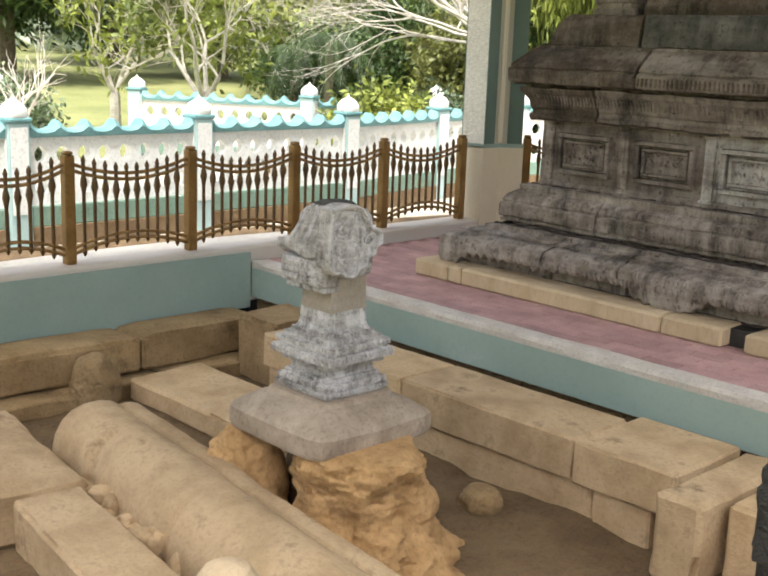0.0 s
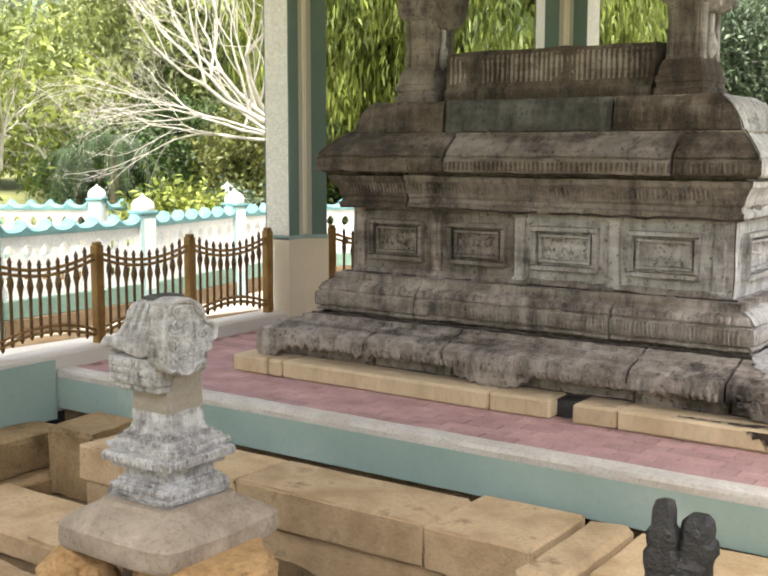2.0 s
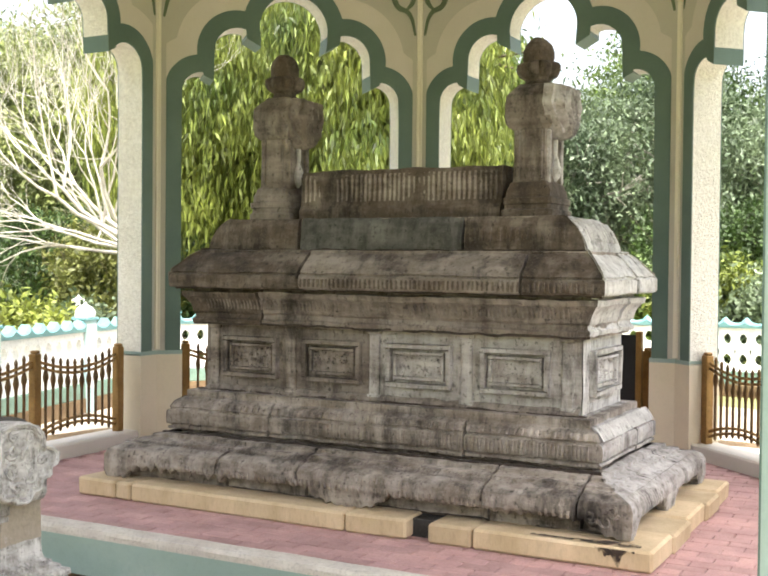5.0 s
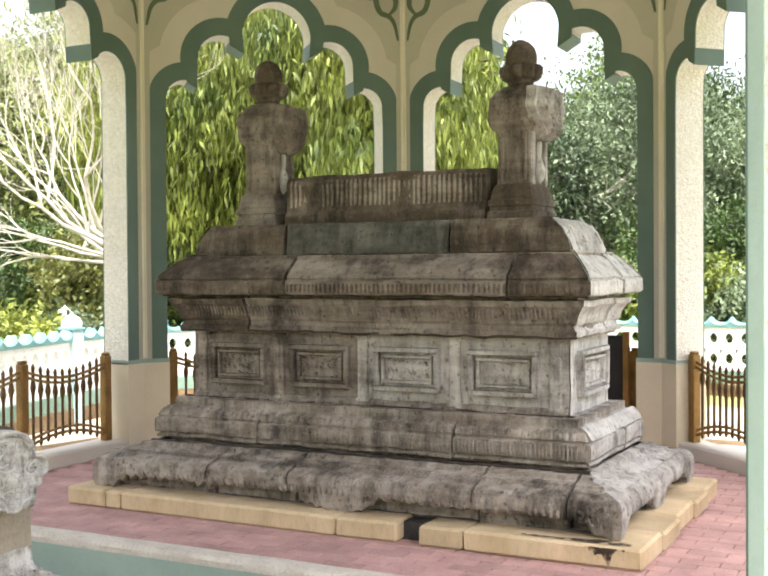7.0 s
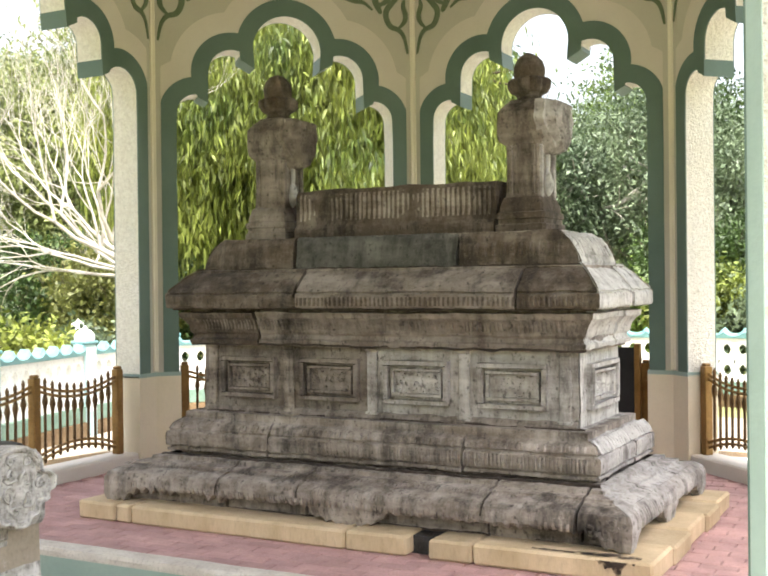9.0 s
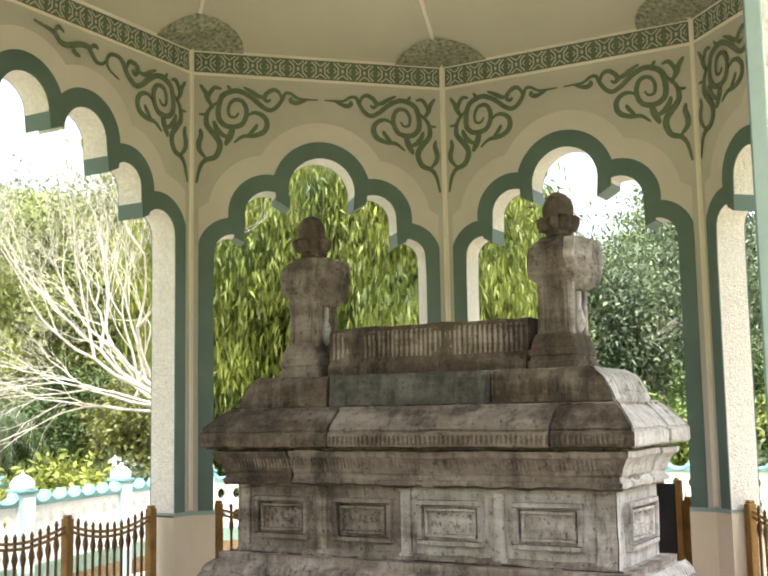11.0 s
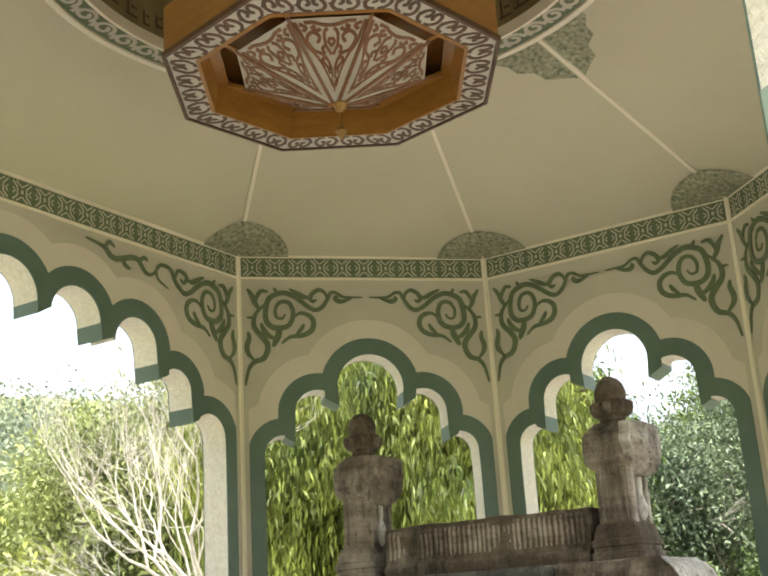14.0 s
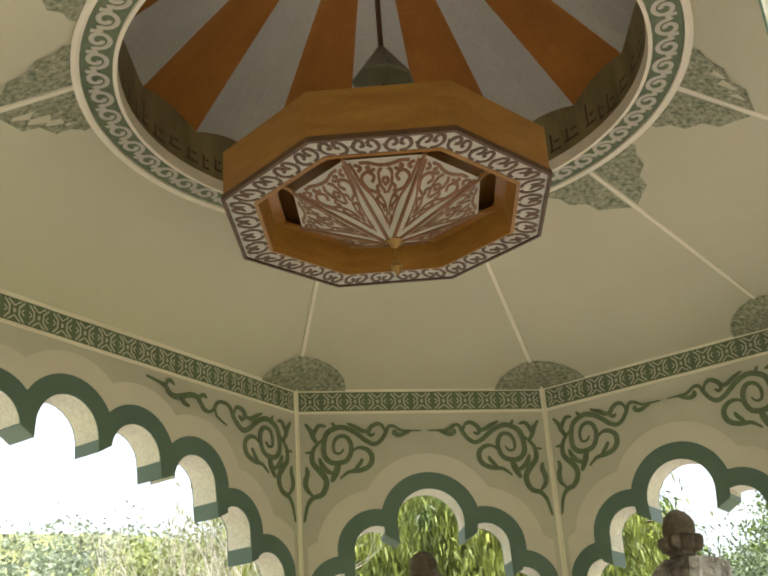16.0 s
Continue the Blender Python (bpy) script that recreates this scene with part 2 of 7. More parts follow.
OLIVE = surface("marbled_olive_drum", (0.15, 0.12, 0.05), (0.29, 0.24, 0.12), 0.6, 5, 40, 0.05, stretch=(1, 1, 0.25))
GOLD_WOOD = surface("golden_wood", (0.2125, 0.0892, 0.0136), (0.2975, 0.1403, 0.0255), 0.4, 3, 40, 0.05, stretch=(1, 1, 5))
FRET = surface("rust_brown_fretwork", (0.13, 0.055, 0.022), (0.20, 0.09, 0.04), 0.5, 8, 50, 0.1)
DARK_WOOD = surface("dark_brown_wood", (0.05, 0.022, 0.010), (0.10, 0.045, 0.018), 0.5, 8, 50, 0.1)
PANEL_WHITE = surface("frosted_white_panel", (0.36, 0.335, 0.295), (0.45, 0.425, 0.38), 0.35, 5, 50, 0.03, speck=0.1)
FORECOURT = surface("pale_sandy_forecourt", (0.40, 0.35, 0.27), (0.52, 0.46, 0.37), 0.95, 2, 30, 0.4, stain=(0.30, 0.25, 0.17), stain_at=0.6)
CONCRETE = surface("pale_terrace_concrete", (0.44, 0.42, 0.38), (0.54, 0.52, 0.47), 0.9, 2, 40, 0.2)
GRASS = surface("lawn_grass", (0.13, 0.15, 0.045), (0.27, 0.275, 0.105), 0.95, 0.35, 14, 0.6, stain=(0.25, 0.20, 0.11), stain_at=0.60, stain_scale=0.13)
BARK_PALE = surface("pale_bark", (0.42, 0.38, 0.32), (0.66, 0.62, 0.54), 0.9, 9, 50, 0.4)
BARK = surface("brown_bark", (0.10, 0.075, 0.05), (0.20, 0.16, 0.11), 0.95, 9, 40, 0.6)
LEAF_LIME = leafy("yellow_green_leaf", (0.06, 0.095, 0.012), (0.345, 0.385, 0.075))
LEAF_MID = leafy("mid_green_leaf", (0.036, 0.07, 0.012), (0.19, 0.27, 0.05))
LEAF_DARK = leafy("dark_green_leaf", (0.025, 0.055, 0.012), (0.08, 0.13, 0.03))
LEAF_GREY = leafy("grey_green_leaf", (0.065, 0.10, 0.05), (0.26, 0.325, 0.185))
# Leaf green paled so that distance haze is part of the colour.
LEAF_HAZE = leafy("haze_tinted_yellow_green_leaf", (0.13, 0.17, 0.055), (0.35, 0.385, 0.13))
LEAF_OLIVE = leafy("olive_yellow_leaf", (0.085, 0.10, 0.02), (0.21, 0.22, 0.06))
# Greyed and paled: the hillside's haze is mixed into this leaf colour.
LEAF_HILL_HAZE = leafy("haze_tinted_hill_leaf", (0.143, 0.187, 0.1188), (0.297, 0.341, 0.2376))


# ---- building helpers ----
def crisp(bm, limit=0.55):
    """Sharp edges where faces meet at more than about thirty degrees."""
    for e in bm.edges:
        if len(e.link_faces) == 2 and e.calc_face_angle(0) > limit:
            e.smooth = False


class Geo:
    """Vertices, faces and a material number for each face."""

    def __init__(self):
        self.v, self.f, self.m = [], [], []

    def face(self, pts, m=0):
        n = len(self.v)
        self.v += [tuple(p) for p in pts]
        self.f.append(tuple(range(n, n + len(pts))))
        self.m.append(m)

    def grid(self, rows, m=0, closed=False):
        """Rows of equally many points, joined by quads; m may be a function of row and column."""
        n, k = len(self.v), len(rows[0])
        for r in rows:
            self.v += [tuple(p) for p in r]
        for i in range(len(rows) - 1):
            for j in range(k if closed else k - 1):
                j2 = (j + 1) % k
                self.f.append((n + i * k + j, n + i * k + j2, n + (i + 1) * k + j2, n + (i + 1) * k + j))
                self.m.append(m(i, j) if callable(m) else m)
        return n

    def box(self, x0, x1, y0, y1, z0, z1, c=0.0, m=0, at=None):
        """A box with chamfered edges, 44 triangles; at: a matrix."""
        n = len(self.v)
        if c <= 0:
            pts = [(x, y, z) for z in (z0, z1) for y in (y0, y1) for x in (x0, x1)]
            fs = [(0, 2, 3, 1), (4, 5, 7, 6), (0, 1, 5, 4), (2, 6, 7, 3), (0, 4, 6, 2), (1, 3, 7, 5)]
        else:
            pts, idx = [], {}
            for a, x in enumerate((x0, x1)):
                for b, y in enumerate((y0, y1)):
                    for d, z in enumerate((z0, z1)):
                        sx, sy, sz = (c if a == 0 else -c), (c if b == 0 else -c), (c if d == 0 else -c)
                        for ax, p in enumerate(((x, y + sy, z + sz), (x + sx, y, z + sz), (x + sx, y + sy, z))):
                            idx[a, b, d, ax] = len(pts)
                            pts.append(p)
            fs = []
            for a in (0, 1):
                fs.append([idx[a, b, d, 0] for b, d in ((0, 0), (0, 1), (1, 1), (1, 0))][:: 1 if a == 0 else -1])
                fs.append([idx[b, a, d, 1] for b, d in ((0, 0), (1, 0), (1, 1), (0, 1))][:: 1 if a == 0 else -1])
                fs.append([idx[b, d, a, 2] for b, d in ((0, 0), (0, 1), (1, 1), (1, 0))][:: 1 if a == 0 else -1])
            for i in (0, 1):
                for j in (0, 1):
                    fs.append([idx[0, i, j, 1], idx[0, i, j, 2], idx[1, i, j, 2], idx[1, i, j, 1]])
                    fs.append([idx[i, 0, j, 0], idx[i, 0, j, 2], idx[i, 1, j, 2], idx[i, 1, j, 0]])
                    fs.append([idx[i, j, 0, 0], idx[i, j, 0, 1], idx[i, j, 1, 1], idx[i, j, 1, 0]])
            for a in (0, 1):
                for b in (0, 1):
                    for d in (0, 1):
                        fs.append([idx[a, b, d, 0], idx[a, b, d, 1], idx[a, b, d, 2]])
        if at is not None:
            pts = [at @ Vector(p) for p in pts]
        self.v += [tuple(p) for p in pts]
        self.f += [tuple(n + i for i in q) for q in fs]
        self.m += [m] * len(fs)
        return self

    def tube(self, pts, radii, sides=6, m=0, caps=True):
        pts = [Vector(p) for p in pts]
        rows = []
        for i, p in enumerate(pts):
            d = (pts[min(i + 1, len(pts) - 1)] - pts[max(i - 1, 0)]).normalized()
            a = d.cross(Vector((0.31, 0.17, 0.93)) if abs(d.z) < 0.9 else Vector((1, 0.1, 0))).normalized()
            b = d.cross(a)
            rows.append([p + (a * math.cos(q) + b * math.sin(q)) * radii[i] for q in [2 * math.pi * k / sides for k in range(sides)]])
        n = self.grid(rows, m, True)
        if caps:
            e = n + (len(rows) - 1) * sides
            self.f += [tuple(range(n, n + sides)), tuple(range(e, e + sides))]
            self.m += [m, m]

    def lathe(self, x, y, prof, sides=12, m=0, turn=0.0, square=False):
        """Rings of radius r at height z round a vertical axis; closed at both ends."""
        k = math.sqrt(2) if square else 1.0
        rows = [[(x + r * k * math.cos(turn + 2 * math.pi * i / sides), y + r * k * math.sin(turn + 2 * math.pi * i / sides), z) for i in range(sides)] for r, z in prof]
        n = self.grid(rows, m, True)
        e = n + (len(rows) - 1) * sides
        self.f += [tuple(range(n, n + sides)), tuple(range(e, e + sides))]
        self.m += [m, m]

    def strip(self, pts, widths, lift, place, m=0, thick=0.006):
        """A flat band along points of a plane; place(u, w, h) puts them into the world, h being the height over the plane."""
        pts = [Vector(p) for p in pts]
        rows = []
        for i, p in enumerate(pts):
            d = pts[min(i + 1, len(pts) - 1)] - pts[max(i - 1, 0)]
            d = d.normalized() if d.length > 1e-6 else Vector((1, 0))
            q = Vector((-d.y, d.x)) * widths[i] / 2
            rows.append([place(*(p - q), lift - thick), place(*(p - q), lift), place(*(p + q), lift), place(*(p + q), lift - thick)])
        self.grid(rows, m)

    def mesh(self, name, mats, smooth=False):
        me = bpy.data.meshes.new(name)
        me.from_pydata(self.v, [], self.f)
        for mat in mats if isinstance(mats, (list, tuple)) else [mats]:
            me.materials.append(mat)
        me.polygons.foreach_set("material_index", self.m)
        if smooth:
            me.polygons.foreach_set("use_smooth", [True] * len(self.f))
        bm = bmesh.new()
        bm.from_mesh(me)
        if len(bm.faces) < 60000:
            bmesh.ops.recalc_face_normals(bm, faces=bm.faces)
        if smooth and len(bm.faces) < 60000:
            crisp(bm)
        bm.to_mesh(me)
        bm.free()
        me.update()
        return me


def part(name, geo, mats, parent=None, label="", smooth=False):
    ob = new(name, geo.mesh(name, mats, smooth) if isinstance(geo, Geo) else geo)
    ob.parent = parent
    if label:
        ob["label"] = label
    return ob


def thing(name, label, category, group="", kind="", at=None):
    ob = new(name)
    ob.empty_display_size = 0.1
    if at is not None:
        ob.matrix_world = at
    return tagged(ob, label, category, group, kind)


def rough(geo, amount, scale, seed=0.0):
    """Push the points of a mesh about by noise."""
    geo.v = [tuple(Vector(p) + noise.noise_vector(Vector(p) * scale + Vector((seed, seed, seed))) * amount) for p in geo.v]
    return geo


def smooth_line(pts, n=6):
    """A Catmull-Rom line through 2D points."""
    out = []
    for i in range(len(pts) - 1):
        p0, p1, p2, p3 = (Vector(pts[max(0, min(len(pts) - 1, k))]) for k in (i - 1, i, i + 1, i + 2))
        for k in range(n):
            t = k / n
            out.append(0.5 * (2 * p1 + (p2 - p0) * t + (2 * p0 - 5 * p1 + 4 * p2 - p3) * t * t + (3 * p1 - p0 - 3 * p2 + p3) * t ** 3))
    return out + [Vector(pts[-1])]


# ---- the pavilion ----
CORNERS = [(-2.823, -4.02), (-2.823, 0.978), (-1.169, 2.632), (1.169, 2.632), (2.823, 0.978), (2.945, -3.80), (1.22, -5.95), (-1.169, -5.95)]
CENTRE = Vector((0.0, -1.41))
THICK, BAND_LOW, BAND_TOP, DADO_TOP, SPRING, KERB = 0.25, 4.56, 4.77, 0.73, 2.60, 0.10
RING_Z, RING_R = 5.55, 1.90
OUTER = []
for k in range(8):
    a, b, c = (Vector(CORNERS[i % 8]) for i in (k - 1, k, k + 1))
    n1, n2 = ((b - a).normalized(), (c - b).normalized())
    n1, n2 = Vector((-n1.y, n1.x)), Vector((-n2.y, n2.x))
    OUTER.append(b + (n1 + n2) * THICK / (1 + n1.dot(n2)))


def arch(length, wide, lift=0.0):
    """Lobes from the middle outwards: (along, height, radius, inner tip, outer tip), each tip as (along, height)."""
    if wide:
        k = (length / 2 - 0.20) / 2.299
        lobes = [(0, 3.885, 0.275, None, (0.28, 3.79)),
                 (0.635, 3.83, 0.24, (0.40, 3.86), (0.89, 3.70)),
                 (1.25, 3.72, 0.225, (1.01, 3.765), (1.50, 3.48)),
                 (1.70, 3.42, 0.178, (1.61, 3.535), (1.89, 3.17)),
                 (2.10, 3.08, 0.195, (1.97, 3.21), None)]
    else:
        k = (length / 2 - 0.20) / 0.97
        lobes = [(0, 3.54, 0.303, None, (0.29, 3.37)),
                 (0.485, 3.315, 0.208, (0.415, 3.44), (0.70, 3.055)),
                 (0.80, 2.96, 0.165, (0.785, 3.10), None)]
    move = lambda p: None if p is None else (p[0] * k, p[1] + lift)
    return [(d * k, z + lift, r * k, move(a), move(b)) for d, z, r, a, b in lobes]


def outline(length, wide, grow, lift=0.0):
    """The opening's edge as (along, height, blunt end?) from one jamb over the top to the other, widened by grow."""
    lobes = arch(length, wide, lift)
    half, limit = length / 2, length / 2 - 0.20 + min(grow, 0.13)
    right, last = [], len(lobes) - 1

    def meet(i):
        """Outer crossing of two grown neighbours."""
        (x0, z0, r0), (x1, z1, r1) = lobes[i][:3], lobes[i + 1][:3]
        r0, r1 = r0 + grow, r1 + grow
        e = Vector((x1 - x0, z1 - z0))
        d = e.length
        m = (d * d + r0 * r0 - r1 * r1) / (2 * d)
        h = math.sqrt(max(0.0, r0 * r0 - m * m))
        return Vector((x0, z0)) + e / d * m + Vector((-e.y, e.x)) / d * h

    for i, (cx, cz, r, tip_in, tip_out) in enumerate(lobes):
        lo, hi = math.pi, 0.0
        before, after = [], []
        if grow:
            if i:
                v = meet(i - 1)
                lo = math.atan2(v.y - cz, v.x - cx)
            if i < last:
                v = meet(i)
                hi = math.atan2(v.y - cz, v.x - cx)
            r += grow
        else:
            if tip_in:
                lo = math.acos(max(-1.0, min(1.0, (tip_in[0] - cx) / r)))
                lo = max(lo, math.pi - math.asin(min(0.99, max(0.0, (tip_in[1] + 0.04 - cz) / r)))) if tip_in[0] < cx - r else lo
                top = (cx + r * math.cos(lo), cz + r * math.sin(lo))
                before = [(*tip_in, True), ((tip_in[0] + top[0]) / 2, (tip_in[1] + top[1]) / 2, True)]
            if tip_out:
                top = (cx + r, cz)
                rise = min(1.0, 0.13 / max(0.02, top[1] - tip_out[1]))
                after = [(tip_out[0] + (top[0] - tip_out[0]) * rise, tip_out[1] + (top[1] - tip_out[1]) * rise, True), (*tip_out, True)]
            else:
                after = [(limit, (cz + SPRING) / 2, False), (limit, SPRING, False)]
        if not i:
            lo, before = math.pi / 2, []
        row = [(cx + r * math.cos(lo + (hi - lo) * j / 16), cz + r * math.sin(lo + (hi - lo) * j / 16), False) for j in range(17)]
        if grow:
            before = [row[0]] * (2 if i else 0)
            after = [row[-1]] * 2 if i < last else [(limit, (row[-1][1] + SPRING) / 2, False), (limit, SPRING, False)]
        right += before + row + after
    right = [(min(x, limit), z, f) for x, z, f in right]
    return [(half - x, z, f) for x, z, f in reversed(right[1:])] + [(half + x, z, f) for x, z, f in right]


# strokes of the painted scroll: points (along, height) in metres from the bay's upper corner, and a width
SPIRAL = [(0.76, -0.27), (0.70, -0.30), (0.63, -0.27), (0.57, -0.22), (0.50, -0.17), (0.42, -0.14), (0.35, -0.15), (0.28, -0.19), (0.25, -0.26), (0.24, -0.34), (0.25, -0.41), (0.30, -0.46), (0.37, -0.47), (0.44, -0.45), (0.48, -0.39), (0.49, -0.31), (0.46, -0.24), (0.41, -0.22), (0.36, -0.24), (0.33, -0.30), (0.34, -0.37), (0.39, -0.38), (0.42, -0.34)]
SCROLL_CORNER = [
    ([(0.49, -0.37), (0.55, -0.33), (0.62, -0.34), (0.67, -0.39), (0.67, -0.46), (0.63, -0.51), (0.55, -0.54), (0.46, -0.55), (0.38, -0.61)], 0.042),
    ([(0.51, -0.53), (0.56, -0.48), (0.59, -0.43)], 0.034),
    ([(0.37, -0.46), (0.35, -0.54), (0.30, -0.64)], 0.052),
    ([(0.34, -0.57), (0.27, -0.54), (0.22, -0.48), (0.20, -0.42)], 0.042),
    ([(0.27, -0.22), (0.18, -0.30), (0.14, -0.37), (0.14, -0.46), (0.20, -0.54), (0.25, -0.61), (0.25, -0.68), (0.21, -0.75), (0.13, -0.78), (0.08, -0.85), (0.05, -0.99)], 0.046),
    ([(0.14, -0.77), (0.08, -0.70), (0.07, -0.63), (0.09, -0.56), (0.08, -0.50)], 0.042),
    ([(0.20, -0.31), (0.15, -0.23), (0.13, -0.17), (0.08, -0.10)], 0.040),
    ([(0.15, -0.24), (0.17, -0.17), (0.21, -0.12), (0.27, -0.13)], 0.034),
    ([(0.07, -0.37), (0.15, -0.37)], 0.022),
    ([(0.32, -0.09), (0.36, -0.15)], 0.026),
    ([(0.46, -0.10), (0.54, -0.14), (0.61, -0.18), (0.68, -0.17)], 0.036),
]
SCROLL = SCROLL_CORNER + [
    ([(1.14, -0.18), (1.04, -0.18), (0.96, -0.175), (0.89, -0.135), (0.84, -0.14), (0.81, -0.20)] + SPIRAL, 0.042),
    ([(0.81, -0.21), (0.79, -0.14), (0.74, -0.11), (0.68, -0.14), (0.65, -0.19), (0.68, -0.22), (0.71, -0.20)], 0.036),
    ([(1.04, -0.185), (0.94, -0.22), (0.89, -0.20), (0.90, -0.17)], 0.038),
]
SCROLL_LONG = SCROLL_CORNER + [
    ([(0.90, -0.30), (0.97, -0.27), (1.02, -0.24), (1.04, -0.18), (1.00, -0.12), (0.92, -0.11), (0.86, -0.14), (0.82, -0.21)] + SPIRAL, 0.042),
    ([(0.82, -0.20), (0.79, -0.12), (0.72, -0.12), (0.68, -0.16), (0.72, -0.21), (0.76, -0.18)], 0.036),
    ([(1.02, -0.15), (1.09, -0.22), (1.16, -0.22), (1.21, -0.17), (1.25, -0.13), (1.32, -0.13), (1.41, -0.16), (1.48, -0.18), (1.54, -0.17), (1.59, -0.12), (1.67, -0.10), (1.80, -0.08)], 0.042),
    ([(1.26, -0.15), (1.18, -0.10), (1.14, -0.12)], 0.032),
    ([(1.42, -0.15), (1.39, -0.21), (1.33, -0.23)], 0.034),
    ([(1.60, -0.12), (1.56, -0.06), (1.50, -0.09)], 0.030),
]


def build_bay(k):
    p, q = Vector(CORNERS[k]), Vector(CORNERS[(k + 1) % 8])
    po, qo = OUTER[k], OUTER[(k + 1) % 8]
    length = (q - p).length
    a = (q - p) / length
    n = Vector((-a.y, a.x))
    wide = length > 3
    e0, e1 = (po - p).dot(a), (qo - p).dot(a)

    def place(s, z, h=0.0):
        """Along the bay, height, and height over the inner face towards the room."""
        w = p + a * s - n * h
        return (w.x, w.y, z)

    wall = thing(f"wall_{k + 1}", "cream plaster arcade bay with a lobed teal-edged arch", "wall", kind="structure")
    lift = 0.45 if k == 5 else 0.0
    half = length / 2
    edge, mid, wide_edge = (outline(length, wide, grow, lift) for grow in (0.0, 0.15, 0.325))

    def frame_edge(x0, x1):
        """The bay's border, met along rays from the springing line's middle."""
        turns = [math.atan2(z - SPRING, s - half) for s, z, _ in wide_edge]
        out = []
        for t in turns:
            d = (math.cos(t), math.sin(t))
            far = min((BAND_TOP - SPRING) / d[1] if d[1] > 1e-6 else 9e9, (x1 - half) / d[0] if d[0] > 1e-6 else 9e9, (x0 - half) / d[0] if d[0] < -1e-6 else 9e9)
            out.append((half + d[0] * far, SPRING + d[1] * far))
        for x in (x0, x1):
            t = math.atan2(BAND_TOP - SPRING, x - half)
            i = min(range(len(turns)), key=lambda j: abs(turns[j] - t))
            out[i] = (x, BAND_TOP)
        return out

    g = Geo()
    fi, fo = frame_edge(0, length), frame_edge(e0, e1)
    flat = [[(s, z) for s, z, _ in e] for e in (edge, mid, wide_edge)]
    g.grid([[place(s, z) for s, z in e] for e in reversed(flat + [fi])], 0)
    g.grid([[place(s, z, -THICK) for s, z in e] for e in flat + [fo]], 0)
    g.grid([[place(s, z) for s, z, _ in edge], [place(s, z, -THICK) for s, z, _ in edge]], lambda i, j: 2 if edge[j][2] and edge[j + 1][2] else 1)
    for s0, s1, so in ((0, 0.20, e0), (length, length - 0.20, e1)):
        g.face([place(s0, DADO_TOP), place(s1, DADO_TOP), place(s1, SPRING), place(s0, SPRING)], 0)
        g.face([place(s1, DADO_TOP), place(s1, DADO_TOP, -THICK), place(s1, SPRING, -THICK), place(s1, SPRING)], 1)
        g.face([place(s1, DADO_TOP, -THICK), place(so, DADO_TOP, -THICK), place(so, SPRING, -THICK), place(s1, SPRING, -THICK)], 0)
    part("arcade_panel", g, [WALL, PEBBLE, TEAL], wall)
    # painted bands round the arch, inside and outside
    inner = edge
    for name, e_in, e_out, mat, lift, foot in (("light_band", mid, wide_edge, CREAM, 0.004, SPRING), ("teal_band", inner, mid, TEAL, 0.009, DADO_TOP)):
        for side, tag in ((0.0, ""), (1.0, "outer_")):
            if side and name == "light_band":
                continue
            h = (lambda v: v) if not side else (lambda v: -THICK - v)
            g = Geo()
            g.grid([[place(s, z, h(0)) for s, z, _ in e_in], [place(s, z, h(lift)) for s, z, _ in e_in], [place(s, z, h(lift)) for s, z, _ in e_out], [place(s, z, h(0)) for s, z, _ in e_out]])
            if foot < SPRING:
                for i in (0, -1):
                    s0, s1 = e_in[i][0], e_out[i][0]
                    g.grid([[place(s0, foot, h(0)), place(s0, foot, h(lift)), place(s1, foot, h(lift)), place(s1, foot, h(0))], [place(s0, SPRING, h(0)), place(s0, SPRING, h(lift)), place(s1, SPRING, h(lift)), place(s1, SPRING, h(0))]])
            part(tag + name, g, mat, wall, "teal painted border" if "teal" in name else "pale cream painted border")
    for s1 in (0.20, length - 0.20) if k == 5 else ():
        g = Geo()
        d = 0.003 if s1 < 1 else -0.003
        g.grid([[place(s1, z, 0.0), place(s1 + d, z, -0.001), place(s1 + d, z, -0.045), place(s1, z, -0.046)] for z in (DADO_TOP, SPRING)])
        part("jamb_edge", g, TEAL_PALE, wall, "pale teal edge of the jamb")
    # dado at the foot of each half column
    for s0, s1, so in ((0.0, 0.215, e0), (length, length - 0.215, e1)):
        g = Geo()
        rows = [[place(s0, z, 0.012), place(s1, z, 0.012), place(s1, z, -THICK - 0.012), place(so, z, -THICK - 0.012)] for z in (-0.3, DADO_TOP)]
        g.grid(rows)
        g.face(rows[1])
        part("dado", g, DADO, wall, "smooth cream painted column foot")
        g = Geo()
        g.grid([[place(s0, z, 0.016), place(s1, z, 0.016), place(s1, z, -THICK - 0.014)] for z in (DADO_TOP - 0.012, DADO_TOP + 0.022)])
        part("dado_trim", g, TEAL_PALE, wall, "pale teal line over the dado")
    # frieze of stencilled squares
    cells = round(length / 0.2125)
    w = (length - 0.06) / cells
    g = Geo()
    g.grid([[place(0.03, BAND_LOW + 0.012, 0.002), place(length - 0.03, BAND_LOW + 0.012, 0.002)], [place(0.03, BAND_TOP - 0.012, 0.002), place(length - 0.03, BAND_TOP - 0.012, 0.002)]], 0)
    for c in range(cells):
        s, zc, r = 0.03 + w * (c + 0.5), (BAND_LOW + BAND_TOP) / 2, 0.082
        bar = lambda pts, d: g.strip([(s + x * 0.096, zc + z * r) for x, z in pts], [d] * len(pts), 0.006, place, 1, 0.003)
